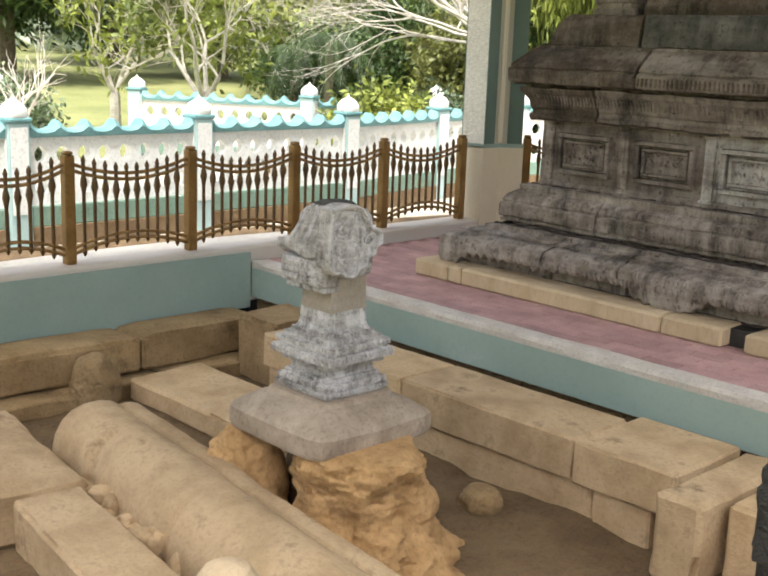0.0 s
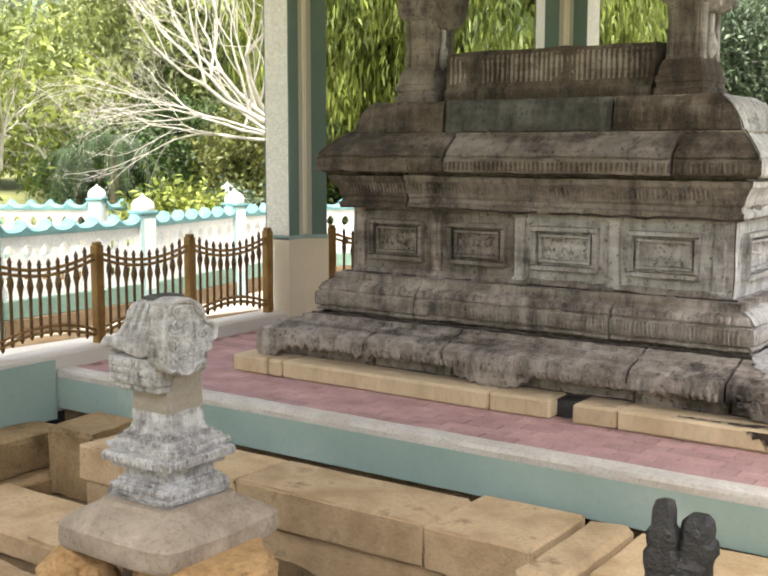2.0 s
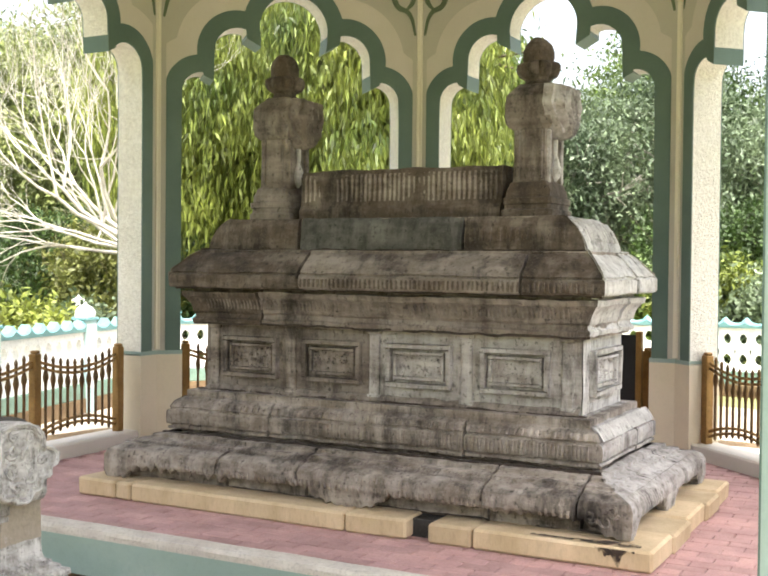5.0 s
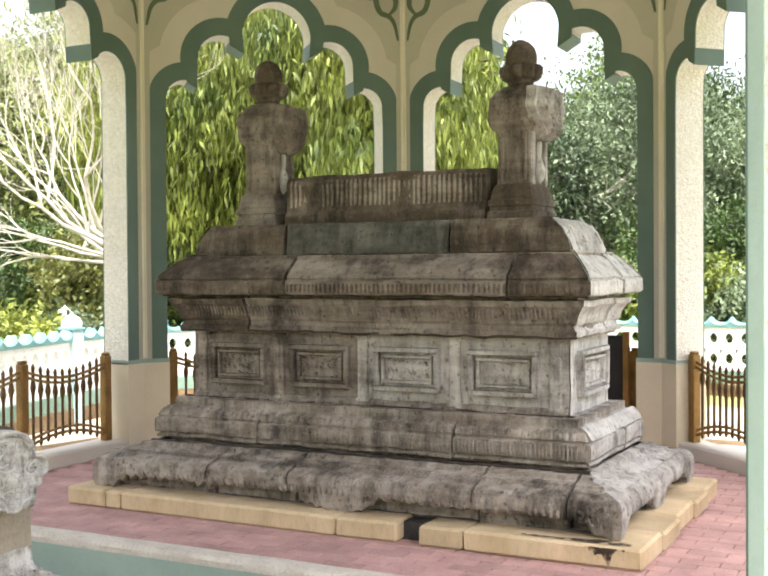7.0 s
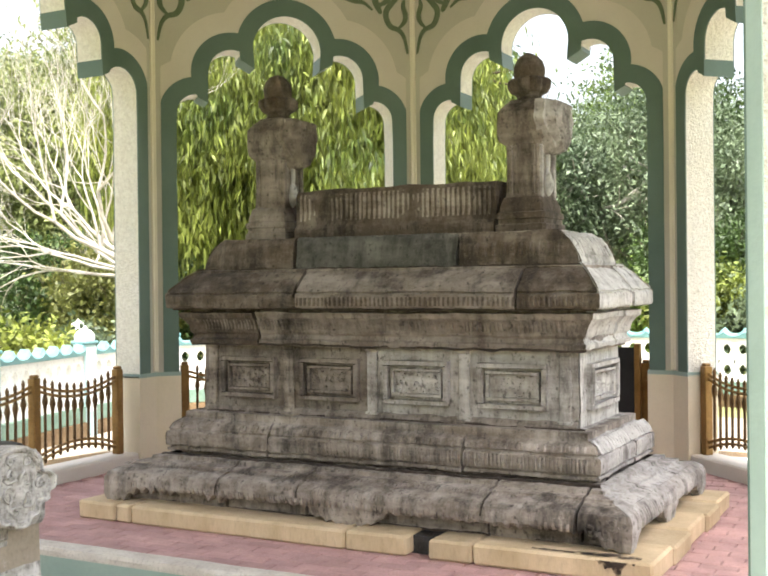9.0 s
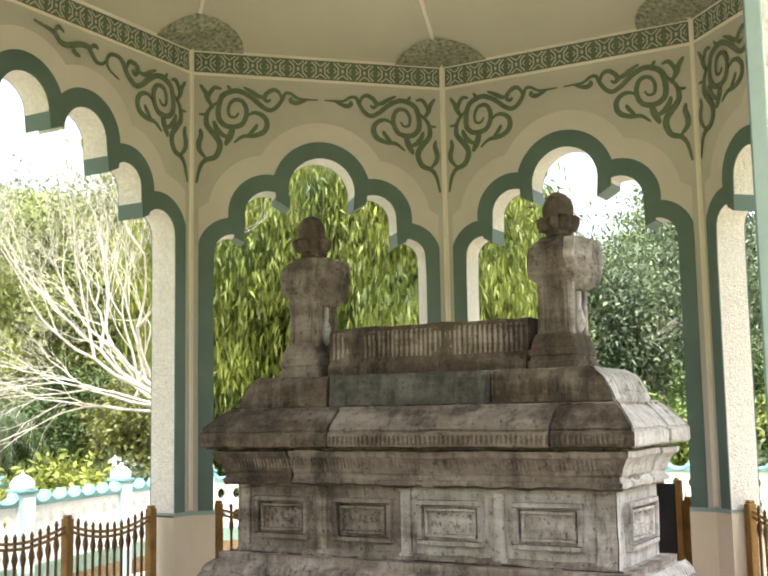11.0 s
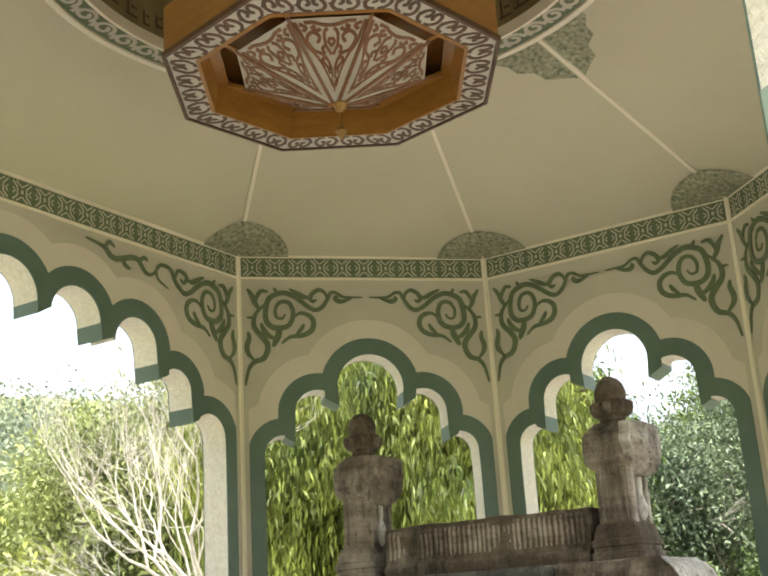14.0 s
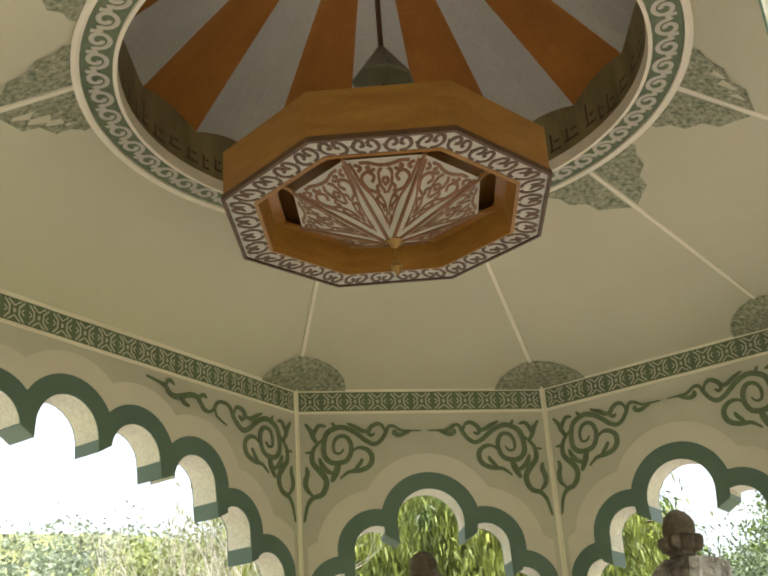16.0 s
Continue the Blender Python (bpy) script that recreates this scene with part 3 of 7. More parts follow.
        for sx in (1, -1):
            bar([(sx * 0.86, 0.9), (sx * 0.42, 0.35), (sx * 0.42, -0.35), (sx * 0.86, -0.9)], 0.013)
            bar([(sx * 0.86, 0.28), (sx * 0.62, 0.0), (sx * 0.86, -0.28)], 0.010)
            bar([(-0.55, sx * 0.95), (0.0, sx * 0.45), (0.55, sx * 0.95)], 0.012)
        bar([(-0.12, 0.0), (0.12, 0.0)], 0.03)
    part("frieze", g, [GREEN, WALL], wall, "band of green stencilled squares")
    g = Geo()
    for z0, z1 in ((BAND_LOW - 0.012, BAND_LOW + 0.012), (BAND_TOP - 0.014, BAND_TOP + 0.014)):
        g.grid([[place(0, z0, 0.0), place(0, z0, 0.014), place(0, z1, 0.014), place(0, z1, 0)], [place(length, z0, 0.0), place(length, z0, 0.014), place(length, z1, 0.014), place(length, z1, 0)]])
    part("frieze_moulding", g, MOULD, wall)
    # corner bead
    g = Geo()
    g.grid([[place(-0.002, z, 0.012), place(0.026, z, 0.012), place(0.028, z, 0.0)] for z in (DADO_TOP + 0.03, BAND_TOP)])
    g.grid([[place(length + 0.002, z, 0.012), place(length - 0.026, z, 0.012), place(length - 0.028, z, 0.0)] for z in (DADO_TOP + 0.03, BAND_TOP)])
    part("corner_bead", g, MOULD, wall)
    # painted scrolls in the spandrels
    for flip in (False, True):
        g = Geo()
        for n_s, (pts, width) in enumerate(SCROLL_LONG if wide else SCROLL):
            line = smooth_line(pts, 6)
            m = len(line) - 1
            ws = [1.12 * width * (0.08 + 0.96 * math.sin(math.pi * min(1, max(0, 0.01 + 0.96 * i / m))) ** 0.55) for i in range(m + 1)]
            pl = (lambda u, v, h: place(length - u if flip else u, BAND_LOW + v, h))
            g.strip(line, ws, 0.006 + 0.0009 * n_s, pl, 0, 0.0035)
        part("scroll_ornament", g, GREEN, wall, "green painted scroll on plaster")
    return wall


for k in range(8):
    build_bay(k)


def room_edge(q):
    """The inner wall line in the direction q from the centre."""
    d = Vector((math.cos(q), math.sin(q)))
    best = None
    for k in range(8):
        a, b = Vector(CORNERS[k]) - CENTRE, Vector(CORNERS[(k + 1) % 8]) - CENTRE
        e = b - a
        det = d.x * -e.y + e.x * d.y
        if abs(det) < 1e-9:
            continue
        t = (a.x * -e.y + e.x * a.y) / det
        u = (d.x * a.y - d.y * a.x) / det
        if t > 0 and -1e-6 <= u <= 1 + 1e-6:
            best = t if best is None else min(best, t)
    return best


angles = sorted([2 * math.pi * i / 160 for i in range(160)] + [math.atan2(c[1] - CENTRE.y, c[0] - CENTRE.x) % (2 * math.pi) for c in CORNERS])


def polar(q, r, z):
    return (CENTRE.x + r * math.cos(q), CENTRE.y + r * math.sin(q), z)


ceiling = thing("ceiling", "tan painted ceiling rising in eight slopes to a round opening", "ceiling", kind="structure")
g = Geo()
g.grid([[polar(q, room_edge(q) + 0.02, BAND_TOP - 0.006) for q in angles + angles[:1]], [polar(q, RING_R, RING_Z) for q in angles + angles[:1]]])
part("ceiling_slope", g, CEIL, ceiling, "", True)
g = Geo()
g.grid([[polar(2 * math.pi * i / 128, r, z) for i in range(129)] for r, z in ((RING_R + 0.03, RING_Z - 0.012), (RING_R + 0.03, RING_Z - 0.03), (RING_R, RING_Z - 0.034), (RING_R - 0.02, RING_Z - 0.03), (RING_R - 0.02, RING_Z - 0.012))])
g.grid([[polar(2 * math.pi * i / 128, r, z) for i in range(129)] for r, z in ((1.685, RING_Z - 0.008), (1.685, RING_Z - 0.034), (1.66, RING_Z - 0.034), (1.655, RING_Z + 0.05))])
part("ring_moulding", g, MOULD, ceiling, "pale ring mouldings")
g = Geo()
g.grid([[polar(2 * math.pi * i / 128, r, RING_Z - 0.012) for i in range(129)] for r in (RING_R, 1.67)])
part("ring_band", g, GREEN, ceiling, "green ring painted with pale spirals")
g = Geo()
turns = 56
for i in range(turns):
    q0 = 2 * math.pi * i / turns
    line = []
    for j in range(17):
        w = j / 16
        r = 0.085 * (1 - 0.72 * w)
        t = math.pi * (0.9 + 2.6 * w)
        line.append((0.012 + r * math.cos(t), r * math.sin(t) * 0.92))
    line = [(-0.115, 0.06), (-0.10, 0.0)] + line

    def on_ring(u, v, h, q0=q0):
        return polar(q0 + u / 1.78, 1.785 + v, RING_Z - 0.012 - h)

    g.strip(smooth_line(line, 2), [0.03] * (len(smooth_line(line, 2))), 0.006, on_ring, 0, 0.004)
part("ring_spiral", g, WALL, ceiling, "pale running spirals")
g = Geo()
g.grid([[polar(2 * math.pi * i / 96, 1.665, z) for i in range(97)] for z in (RING_Z - 0.02, RING_Z + 0.52)])
part("drum", g, OLIVE, ceiling, "dark olive marbled drum")
g = Geo()
rnd = random.Random(31)
q = 0.0
while q < 2 * math.pi - 0.05:
    w = rnd.uniform(0.03, 0.09)
    z0 = RING_Z + rnd.uniform(0.07, 0.13)
    for a0, a1, b0, b1 in ((q, q + w, z0, z0 + 0.02), (q + w * 0.7, q + w * 0.7 + 0.012, z0, z0 + rnd.uniform(0.08, 0.19)), (q + w * 0.1, q + w * 0.55, z0 + 0.07, z0 + 0.088)):
        n = 4
        g.grid([[polar(a0 + (a1 - a0) * i / n, 1.660, b) for i in range(n + 1)] for b in (b0, b1)])
    q += w + rnd.uniform(0.015, 0.05)
ob = part("drum_bars", g, DARK_WOOD, ceiling, "dark painted bars round the drum")
ob["kind"] = "stuff"
for i in range(16):
    g = Geo()
    rows = []
    for r, z in ((1.70, RING_Z + 0.34), (1.3, RING_Z + 0.72), (0.8, RING_Z + 1.18), (0.3, RING_Z + 1.62), (0.02, RING_Z + 1.85)):
        rows.append([polar(2 * math.pi * (i + j / 6 + 1.033) / 16, r, z + 0.05 * math.sin(math.pi * j / 6) * r) for j in range(7)])
    g.grid(rows)
    part("canopy_gore", g, ORANGE if i % 2 else LINEN, ceiling, "orange cloth gore" if i % 2 else "white cloth gore")
for c in CORNERS:
    q = math.atan2(c[1] - CENTRE.y, c[0] - CENTRE.x)
    far = (Vector(c) - CENTRE).length
    side = Vector((-math.sin(q), math.cos(q), 0)) * 0.019

    def on_slope(r, lift=0.0):
        t = (far - r) / (far - RING_R)
        return Vector(polar(q, r, BAND_TOP + (RING_Z - BAND_TOP) * t - lift))

    g = Geo()
    g.grid([[on_slope(r) - side, on_slope(r, 0.016) - side * 0.8, on_slope(r, 0.016) + side * 0.8, on_slope(r) + side] for r in (far - 0.005, RING_R)])
    part("rib", g, MOULD, ceiling, "pale ceiling rib")
    # stencilled fans where the rib meets the wall and the ring
    slope = (on_slope(RING_R) - on_slope(far)).normalized()
    flat = Vector((-math.sin(q), math.cos(q), 0))
    for kind in ("fan_ornament", "wedge_ornament"):
        for s in (1, -1):
            g = Geo()
            if kind == "fan_ornament":
                k = [i for i in range(8) if CORNERS[i] == c][0]
                other = Vector(CORNERS[(k + 1) % 8] if s == 1 else CORNERS[k - 1])
                along = (other - Vector(c)).normalized()
                along = Vector((along.x, along.y, 0))
                up = (Vector((*CENTRE, 0)) - Vector((*c, 0)))
                up = (up - along * up.dot(along)).normalized()
                # the fan lies on the ceiling's slope beside the rib
                ring = [Vector((*c, BAND_TOP))]
                for j in range(13):
                    t = (math.pi / 2) * j / 12
                    wob = 0.465 + 0.015 * math.sin(j * 3.1)
                    xy = Vector((*c, 0)) + along * math.cos(t) * wob + up * math.sin(t) * wob * 0.92
                    d = Vector((xy.x, xy.y)) - CENTRE
                    qq = math.atan2(d.y, d.x)
                    edge_r = room_edge(qq)
                    zz = BAND_TOP + (RING_Z - BAND_TOP) * (edge_r - d.length) / (edge_r - RING_R)
                    ring.append(Vector((xy.x, xy.y, zz)))
                ring = [v - Vector((0, 0, 0.010)) for v in ring]
            else:
                ring = []
                for r, w in ((RING_R + 0.02, 0.03), (RING_R + 0.02, 0.44), (RING_R + 0.07, 0.45), (RING_R + 0.13, 0.38), (RING_R + 0.22, 0.37), (RING_R + 0.28, 0.26), (RING_R + 0.38, 0.24), (RING_R + 0.43, 0.14), (RING_R + 0.50, 0.03)):
                    qq = q + s * w / r
                    er = room_edge(qq)
                    ring.append(Vector(polar(qq, r, BAND_TOP + (RING_Z - BAND_TOP) * (er - r) / (er - RING_R) - 0.010)))
            g.face(ring)
            part(kind, g, GREEN_FINE, ceiling, "green lace stencil")

# Unseen from inside; the wide eaves are added to keep sun off the floor.
roof = thing("roof", "unseen eight-sided roof with eaves widened to block the sun", "roof", kind="structure")
g = Geo()
eave = [Vector(c) + (Vector(c) - CENTRE).normalized() * 1.15 for c in CORNERS]
g.grid([[(e.x, e.y, 4.74) for e in OUTER + OUTER[:1]], [(e.x, e.y, 4.70) for e in eave + eave[:1]], [(e.x, e.y, 4.95) for e in eave + eave[:1]], [(CENTRE.x, CENTRE.y, 8.2)] * 9])
part("roof_slope", g, WALL_GREEN, roof)

# ---- floor, kerbs and ground ----
PIT_EDGE = -1.68
floor = thing("floor", "pink block-paved floor with a worn pale edge", "floor", kind="structure")
g = Geo()
ring = [(-2.823, PIT_EDGE + 0.02), (-2.823, 0.978), (-1.169, 2.632), (1.169, 2.632), (2.823, 0.978), (2.88, PIT_EDGE + 0.02)]
g.face([(x, y, -0.012) for x, y in ring])
part("floor_bed", g, JOINT, floor)
g = Geo()
rows = []
for i in range(61):
    x = -2.80 + 5.66 * i / 60
    w = 0.012 * noise.noise(Vector((x * 3, 0, 0)))
    rows.append([(x, PIT_EDGE + 0.13 + w, -0.014), (x, PIT_EDGE + 0.12 + w, 0.004), (x, PIT_EDGE + 0.03, 0.006), (x, PIT_EDGE + 0.005, 0.0), (x, PIT_EDGE - 0.004 + w * 0.3, -0.018), (x, PIT_EDGE, -0.05)])
g.grid(rows)
part("floor_edge", g, EDGE, floor, "worn whitish concrete edge", True)
g = Geo()
g.box(-2.80, 2.86, PIT_EDGE, PIT_EDGE + 0.15, -0.262, -0.02)
part("pit_wall", g, TEAL_PALE, floor, "pale teal painted riser")

g = Geo()
g.box(-2.80, 2.86, PIT_EDGE + 0.05, PIT_EDGE + 0.14, -0.66, -0.27)
part("footing", g, EARTH, floor, "dark earth under the riser")

kerb = thing("kerb", "low cream kerb under the fence with a teal inner face", "kerb", kind="structure")
for k in range(8):
    p, q = Vector(CORNERS[k]), Vector(CORNERS[(k + 1) % 8])
    a = (q - p).normalized()
    n = Vector((-a.y, a.x))
    length = (q - p).length
    m = Matrix(((a.x, n.x, 0, p.x), (a.y, n.y, 0, p.y), (0, 0, 1, 0), (0, 0, 0, 1)))
    g = Geo()
    g.box(0.216, length - 0.216, 0.0, THICK, -0.30, KERB, 0.012, at=m)
    part("kerb_run", g, CREAM, kerb)
    if k in (0, 4):
        g = Geo()
        s0, s1 = (0.1, length - (0.978 - PIT_EDGE) - 0.01) if k == 0 else (0.978 - PIT_EDGE + 0.01, length - 0.1)
        g.box(s0, s1, -0.022, -0.002, -0.34, KERB - 0.035, at=m)
        part("kerb_face", g, TEAL_PALE, kerb, "pale teal painted face towards the pit")

# ---- the fence ----
def fence_section(parent, p, a, s0, s1):
    n = Vector((-a.y, a.x))

    def at(s, off=0.0):
        w = p + a * s + n * (THICK / 2 + off)
        return w

    def sag(t):
        return 0.075 * 4 * (t - 0.5) ** 2

    for base, sign, name in ((0.665, 1, "top_rail"), (0.625, 1, "top_rail"), (0.275, -1, "bottom_rail"), (0.235, -1, "bottom_rail")):
        g = Geo()
        g.tube([(*at(s0 + (s1 - s0) * i / 12), base + sign * sag(i / 12)) for i in range(13)], [0.012] * 13, 6)
        part(name, g, BRASS, parent, "", True)
    count = max(3, round((s1 - s0 - 0.07) / 0.076))
    for i in range(count):
        t = (i + 0.5) / count
        w = at(s0 + 0.035 + (s1 - s0 - 0.07) * t)
        top, low = 0.70 + sag(t), 0.20 - sag(t)
        g = Geo()
        g.lathe(w.x, w.y, [(0.005, low), (0.015, low + 0.02), (0.0118, low + 0.05), (0.0118, top - 0.21), (0.017, top - 0.18), (0.024, top - 0.15), (0.017, top - 0.11), (0.0125, top - 0.095), (0.0125, top - 0.01), (0.016, top), (0.012, top + 0.015), (0.003, top + 0.035)], 6)
        part("spindle", g, BRASS_BACKLIT, parent, "", True)


def fence_post(parent, w, turn):
    g = Geo()
    g.box(-0.035, 0.035, -0.035, 0.035, KERB - 0.002, 0.80, 0.006, at=pose(w.x, w.y, 0, 0, 0, turn))
    g.box(-0.030, 0.030, -0.030, 0.030, 0.80, 0.825, 0.010, at=pose(w.x, w.y, 0, 0, 0, turn))
    part("post", g, BRASS, parent)


for k in (0, 1, 2, 3, 4):
    p, q = Vector(CORNERS[k]), Vector(CORNERS[(k + 1) % 8])
    a = (q - p).normalized()
    n = Vector((-a.y, a.x))
    length = (q - p).length
    fence = thing("fence", "golden-brown metal fence of turned spindles with dipping rails", "fence", "fence bays")
    marks = [0.26, length / 2, length - 0.26]
    if k == 0:
        marks = [0.26] + [length - 0.335 - 0.915 * i for i in range(4, -1, -1)]
    for i, s in enumerate(marks):
        fence_post(fence, p + a * s + n * THICK / 2, math.degrees(math.atan2(a.y, a.x)))
    for s0, s1 in zip(marks, marks[1:]):
        fence_section(fence, p, a, s0 + 0.035, s1 - 0.035)

# ---- the large tomb ----
TX, HALF_A, HALF_B = 0.036, 1.857, 1.012
tomb = thing("royal_tomb", "tiered grey stone tomb with carved mouldings on a tan plinth", "tomb")
AXES = {"front": ((1, 0), (0, -1)), "right": ((0, 1), (1, 0)), "back": ((-1, 0), (0, 1)), "left": ((0, -1), (-1, 0))}


def course(name, profile, side, t0, t1, mat, label="", lower=None, wobble=0.007, step=0.055, flare=0.0, seed=0.0):
    """A run of moulding: profile of (inset at the ends, inset at the front, height); t0, t1 from -1 to 1 along the side, mitred at the corners."""
    (ax, ay), (ox, oy) = AXES[side]
    along_ends = side in ("front", "back")
    long_half = HALF_A if along_ends else HALF_B
    n = max(3, int((t1 - t0) * long_half / step))
    rows = []
    for i in range(n + 1):
        t = t0 + (t1 - t0) * i / n
        row = []
        for j, (iu, iv, z) in enumerate(profile):
            half = HALF_A - iu if along_ends else HALF_B - iv
            out = (HALF_B - iv if along_ends else HALF_A - iu) + 0.008 * math.sin(seed * 2.3 + 1)
            s = t * half if abs(t) == 1 else max(-half, min(half, t * long_half))
            if abs(t) != 1 and i in (0, n):
                s += 0.009 if i == 0 else -0.009
            zz = z + (lower(s, z) if lower else 0.0) + flare * max(0.0, abs(t) - 0.8) ** 2 * 25
            v = Vector((ax * s + ox * out, ay * s + oy * out, zz))
            amount = wobble * (0.45 if z in (profile[0][2], profile[-1][2]) else 1.0)
            v += noise.noise_vector(v * 9 + Vector((seed, 0, 0))) * amount + noise.noise_vector(v * 2.3) * wobble * 0.8 + noise.noise_vector(v * 31) * 0.004
            if j in (1, len(profile) - 2):
                v.z -= 0.02 * max(0.0, noise.noise(Vector((s * 6 + seed, z * 3, 4))) - 0.28) * (1 if j > 1 else -1)
            row.append((v.x + TX, v.y, v.z))
        rows.append(row)
    g = Geo()
    g.grid(rows)
    for row in [r for r, t in ((rows[0], t0), (rows[-1], t1)) if abs(t) != 1]:
        inner = [(p[0] * 0.0 + (p[0] - ox * 0.25 if ox else p[0]), p[1] - oy * 0.25 if oy else p[1], p[2]) for p in row]
        g.grid([row, inner])
    part(name, g, mat, tomb, label, True)


FOOT = [(0.25, 0.23, 0.113), (0.25, 0.23, 0.188), (0.20, 0.18, 0.191), (0.150, 0.128, 0.195), (0.137, 0.114, 0.214), (0.138, 0.115, 0.262), (0.156, 0.132, 0.295), (0.20, 0.18, 0.318), (0.265, 0.255, 0.333), (0.272, 0.262, 0.336), (0.274, 0.264, 0.349), (0.335, 0.335, 0.356), (0.342, 0.342, 0.360), (0.345, 0.345, 0.379), (0.40, 0.42, 0.388)]
TORUS = [(0.46, 0.50, 0.384), (0.46, 0.50, 0.402), (0.402, 0.442, 0.405), (0.396, 0.436, 0.412), (0.397, 0.437, 0.426), (0.412, 0.452, 0.430), (0.412, 0.452, 0.437), (0.392, 0.431, 0.442), (0.388, 0.427, 0.48), (0.389, 0.428, 0.520), (0.396, 0.435, 0.532), (0.412, 0.451, 0.536), (0.412, 0.451, 0.543), (0.406, 0.445, 0.548), (0.424, 0.467, 0.585), (0.462, 0.515, 0.612), (0.495, 0.552, 0.624), (0.500, 0.558, 0.628), (0.501, 0.559, 0.641), (0.526, 0.590, 0.645), (0.527, 0.591, 0.658), (0.58, 0.64, 0.662)]
FRIEZE = [(0.58, 0.63, 1.100), (0.505, 0.555, 1.104), (0.50, 0.55, 1.13), (0.515, 0.565, 1.142), (0.52, 0.57, 1.165), (0.505, 0.555, 1.18), (0.495, 0.55, 1.225), (0.465, 0.525, 1.265), (0.45, 0.51, 1.275), (0.445, 0.50, 1.308), (0.50, 0.56, 1.312), (0.50, 0.56, 1.336)]
CORNICE = [(0.47, 0.53, 1.333), (0.412, 0.462, 1.335), (0.396, 0.446, 1.339), (0.390, 0.440, 1.348), (0.389, 0.439, 1.405), (0.394, 0.444, 1.420), (0.412, 0.462, 1.425), (0.412, 0.462, 1.433), (0.402, 0.452, 1.438), (0.416, 0.466, 1.456), (0.445, 0.50, 1.49), (0.48, 0.545, 1.53), (0.515, 0.592, 1.562), (0.524, 0.604, 1.566), (0.526, 0.606, 1.578), (0.56, 0.655, 1.583)]
TIER = [(0.56, 0.655, 1.580), (0.555, 0.648, 1.60), (0.575, 0.652, 1.66), (0.61, 0.662, 1.72), (0.655, 0.672, 1.762), (0.69, 0.69, 1.784), (0.80, 0.80, 1.788)]


def petals(s, z):
    """Scalloped lower edge with corner feet and a middle pendant."""
    if not 0.1905 < z < 0.24:
        return 0.0
    drop = 0.040 * (1 - abs(math.sin(s * math.pi / 0.075))) ** 1.1 * max(0.1, 0.55 + 1.1 * noise.noise(Vector((s * 4.3, 7, z)))) - 0.008
    for centre, width in ((0.06, 0.26), (-1.72, 0.22), (1.72, 0.22)):
        u = abs(s - centre) / width
        if u < 1:
            drop += 0.088 * (1 - u * u) ** 0.6
    return -drop * min(1.0, (0.24 - z) / 0.045)


def petals_end(s, z):
    if not 0.1905 < z < 0.24:
        return 0.0
    drop = 0.040 * (1 - abs(math.sin(s * math.pi / 0.075))) ** 1.1 * max(0.1, 0.55 + 1.1 * noise.noise(Vector((s * 4.3, 7, z)))) - 0.008
    for centre, width in ((0.0, 0.16), (-0.87, 0.2), (0.87, 0.2)):
        u = abs(s - centre) / width
        if u < 1:
            drop += 0.088 * (1 - u * u) ** 0.6
    return -drop * min(1.0, (0.24 - z) / 0.045)


def cuts(*xs):
    t = [-1] + [(x - TX) / HALF_A for x in xs] + [1]
    return list(zip(t, t[1:]))


def run(name, profile, front, mats, lower=None, lower_end=None, flare=0.0, ends=(-1, 0.15, 1), end_mat=None):
    for i, (t0, t1) in enumerate(cuts(*front)):
        course(name, profile, "front", t0, t1, mats[i % len(mats)], "", lower, seed=i * 3.7, flare=flare, step=0.0125 if lower else 0.02)
    # The right end's paler material has its side light painted in.
    for t0, t1 in zip(ends, ends[1:]):
        course(name, profile, "right", t0, t1, end_mat or STONE_LIT_END, "end stone with lichen and side light in its colour", lower_end, seed=t0 + 5, flare=flare, step=0.0125 if lower_end else 0.02)
    course(name, profile, "back", -1, 1, STONE, "", lower, seed=9.1, flare=flare)
    course(name, profile, "left", -1, 1, STONE, "", lower_end, seed=11.3, flare=flare)


# plinth of tan blocks
marks = [-1.821, -1.505, -1.385, 0.16, 0.545]
marks2 = [0.675, 0.93, 1.893]
for seq in (marks, marks2):
    for x0, x1 in zip(seq, seq[1:]):
        g = Geo()
        g.box(x0 + 0.004, x1 - 0.004, -HALF_B, -HALF_B + 0.42, 0.0, 0.112, 0.014)
        part("plinth_block", rough(g, 0.006, 6), SAND, tomb, "tan sandstone plinth block")
# The drain's shaded depth is painted: a black block set behind the gap.
g = Geo()
g.box(0.51, 0.70, -HALF_B + 0.10, -HALF_B + 0.4, 0.0, 0.10)
part("drain_back", g, BLACK, tomb, "block behind the drain gap, painted black for its dark depth")
for y0, y1 in ((-0.588, -0.20), (-0.20, 0.25), (0.25, 0.62), (0.62, 1.012)):
    g = Geo()
    g.box(1.893 - 0.42, 1.893 + 0.01 * math.sin(y0 * 9), y0 + 0.004, y1 - 0.004, 0.0, 0.108 + 0.006 * math.sin(y0 * 23), 0.014)
    part("plinth_block", rough(g, 0.007, 5), SAND, tomb)
g = Geo()
g.box(-1.82, -1.40, -0.588, 1.012, 0, 0.108, 0.014)
part("plinth_block", rough(g, 0.006, 5), SAND, tomb)
g = Geo()
g.box(-1.40, 1.47, 0.6, 1.012, 0, 0.108, 0.014)
part("plinth_block", rough(g, 0.006, 5), SAND, tomb)
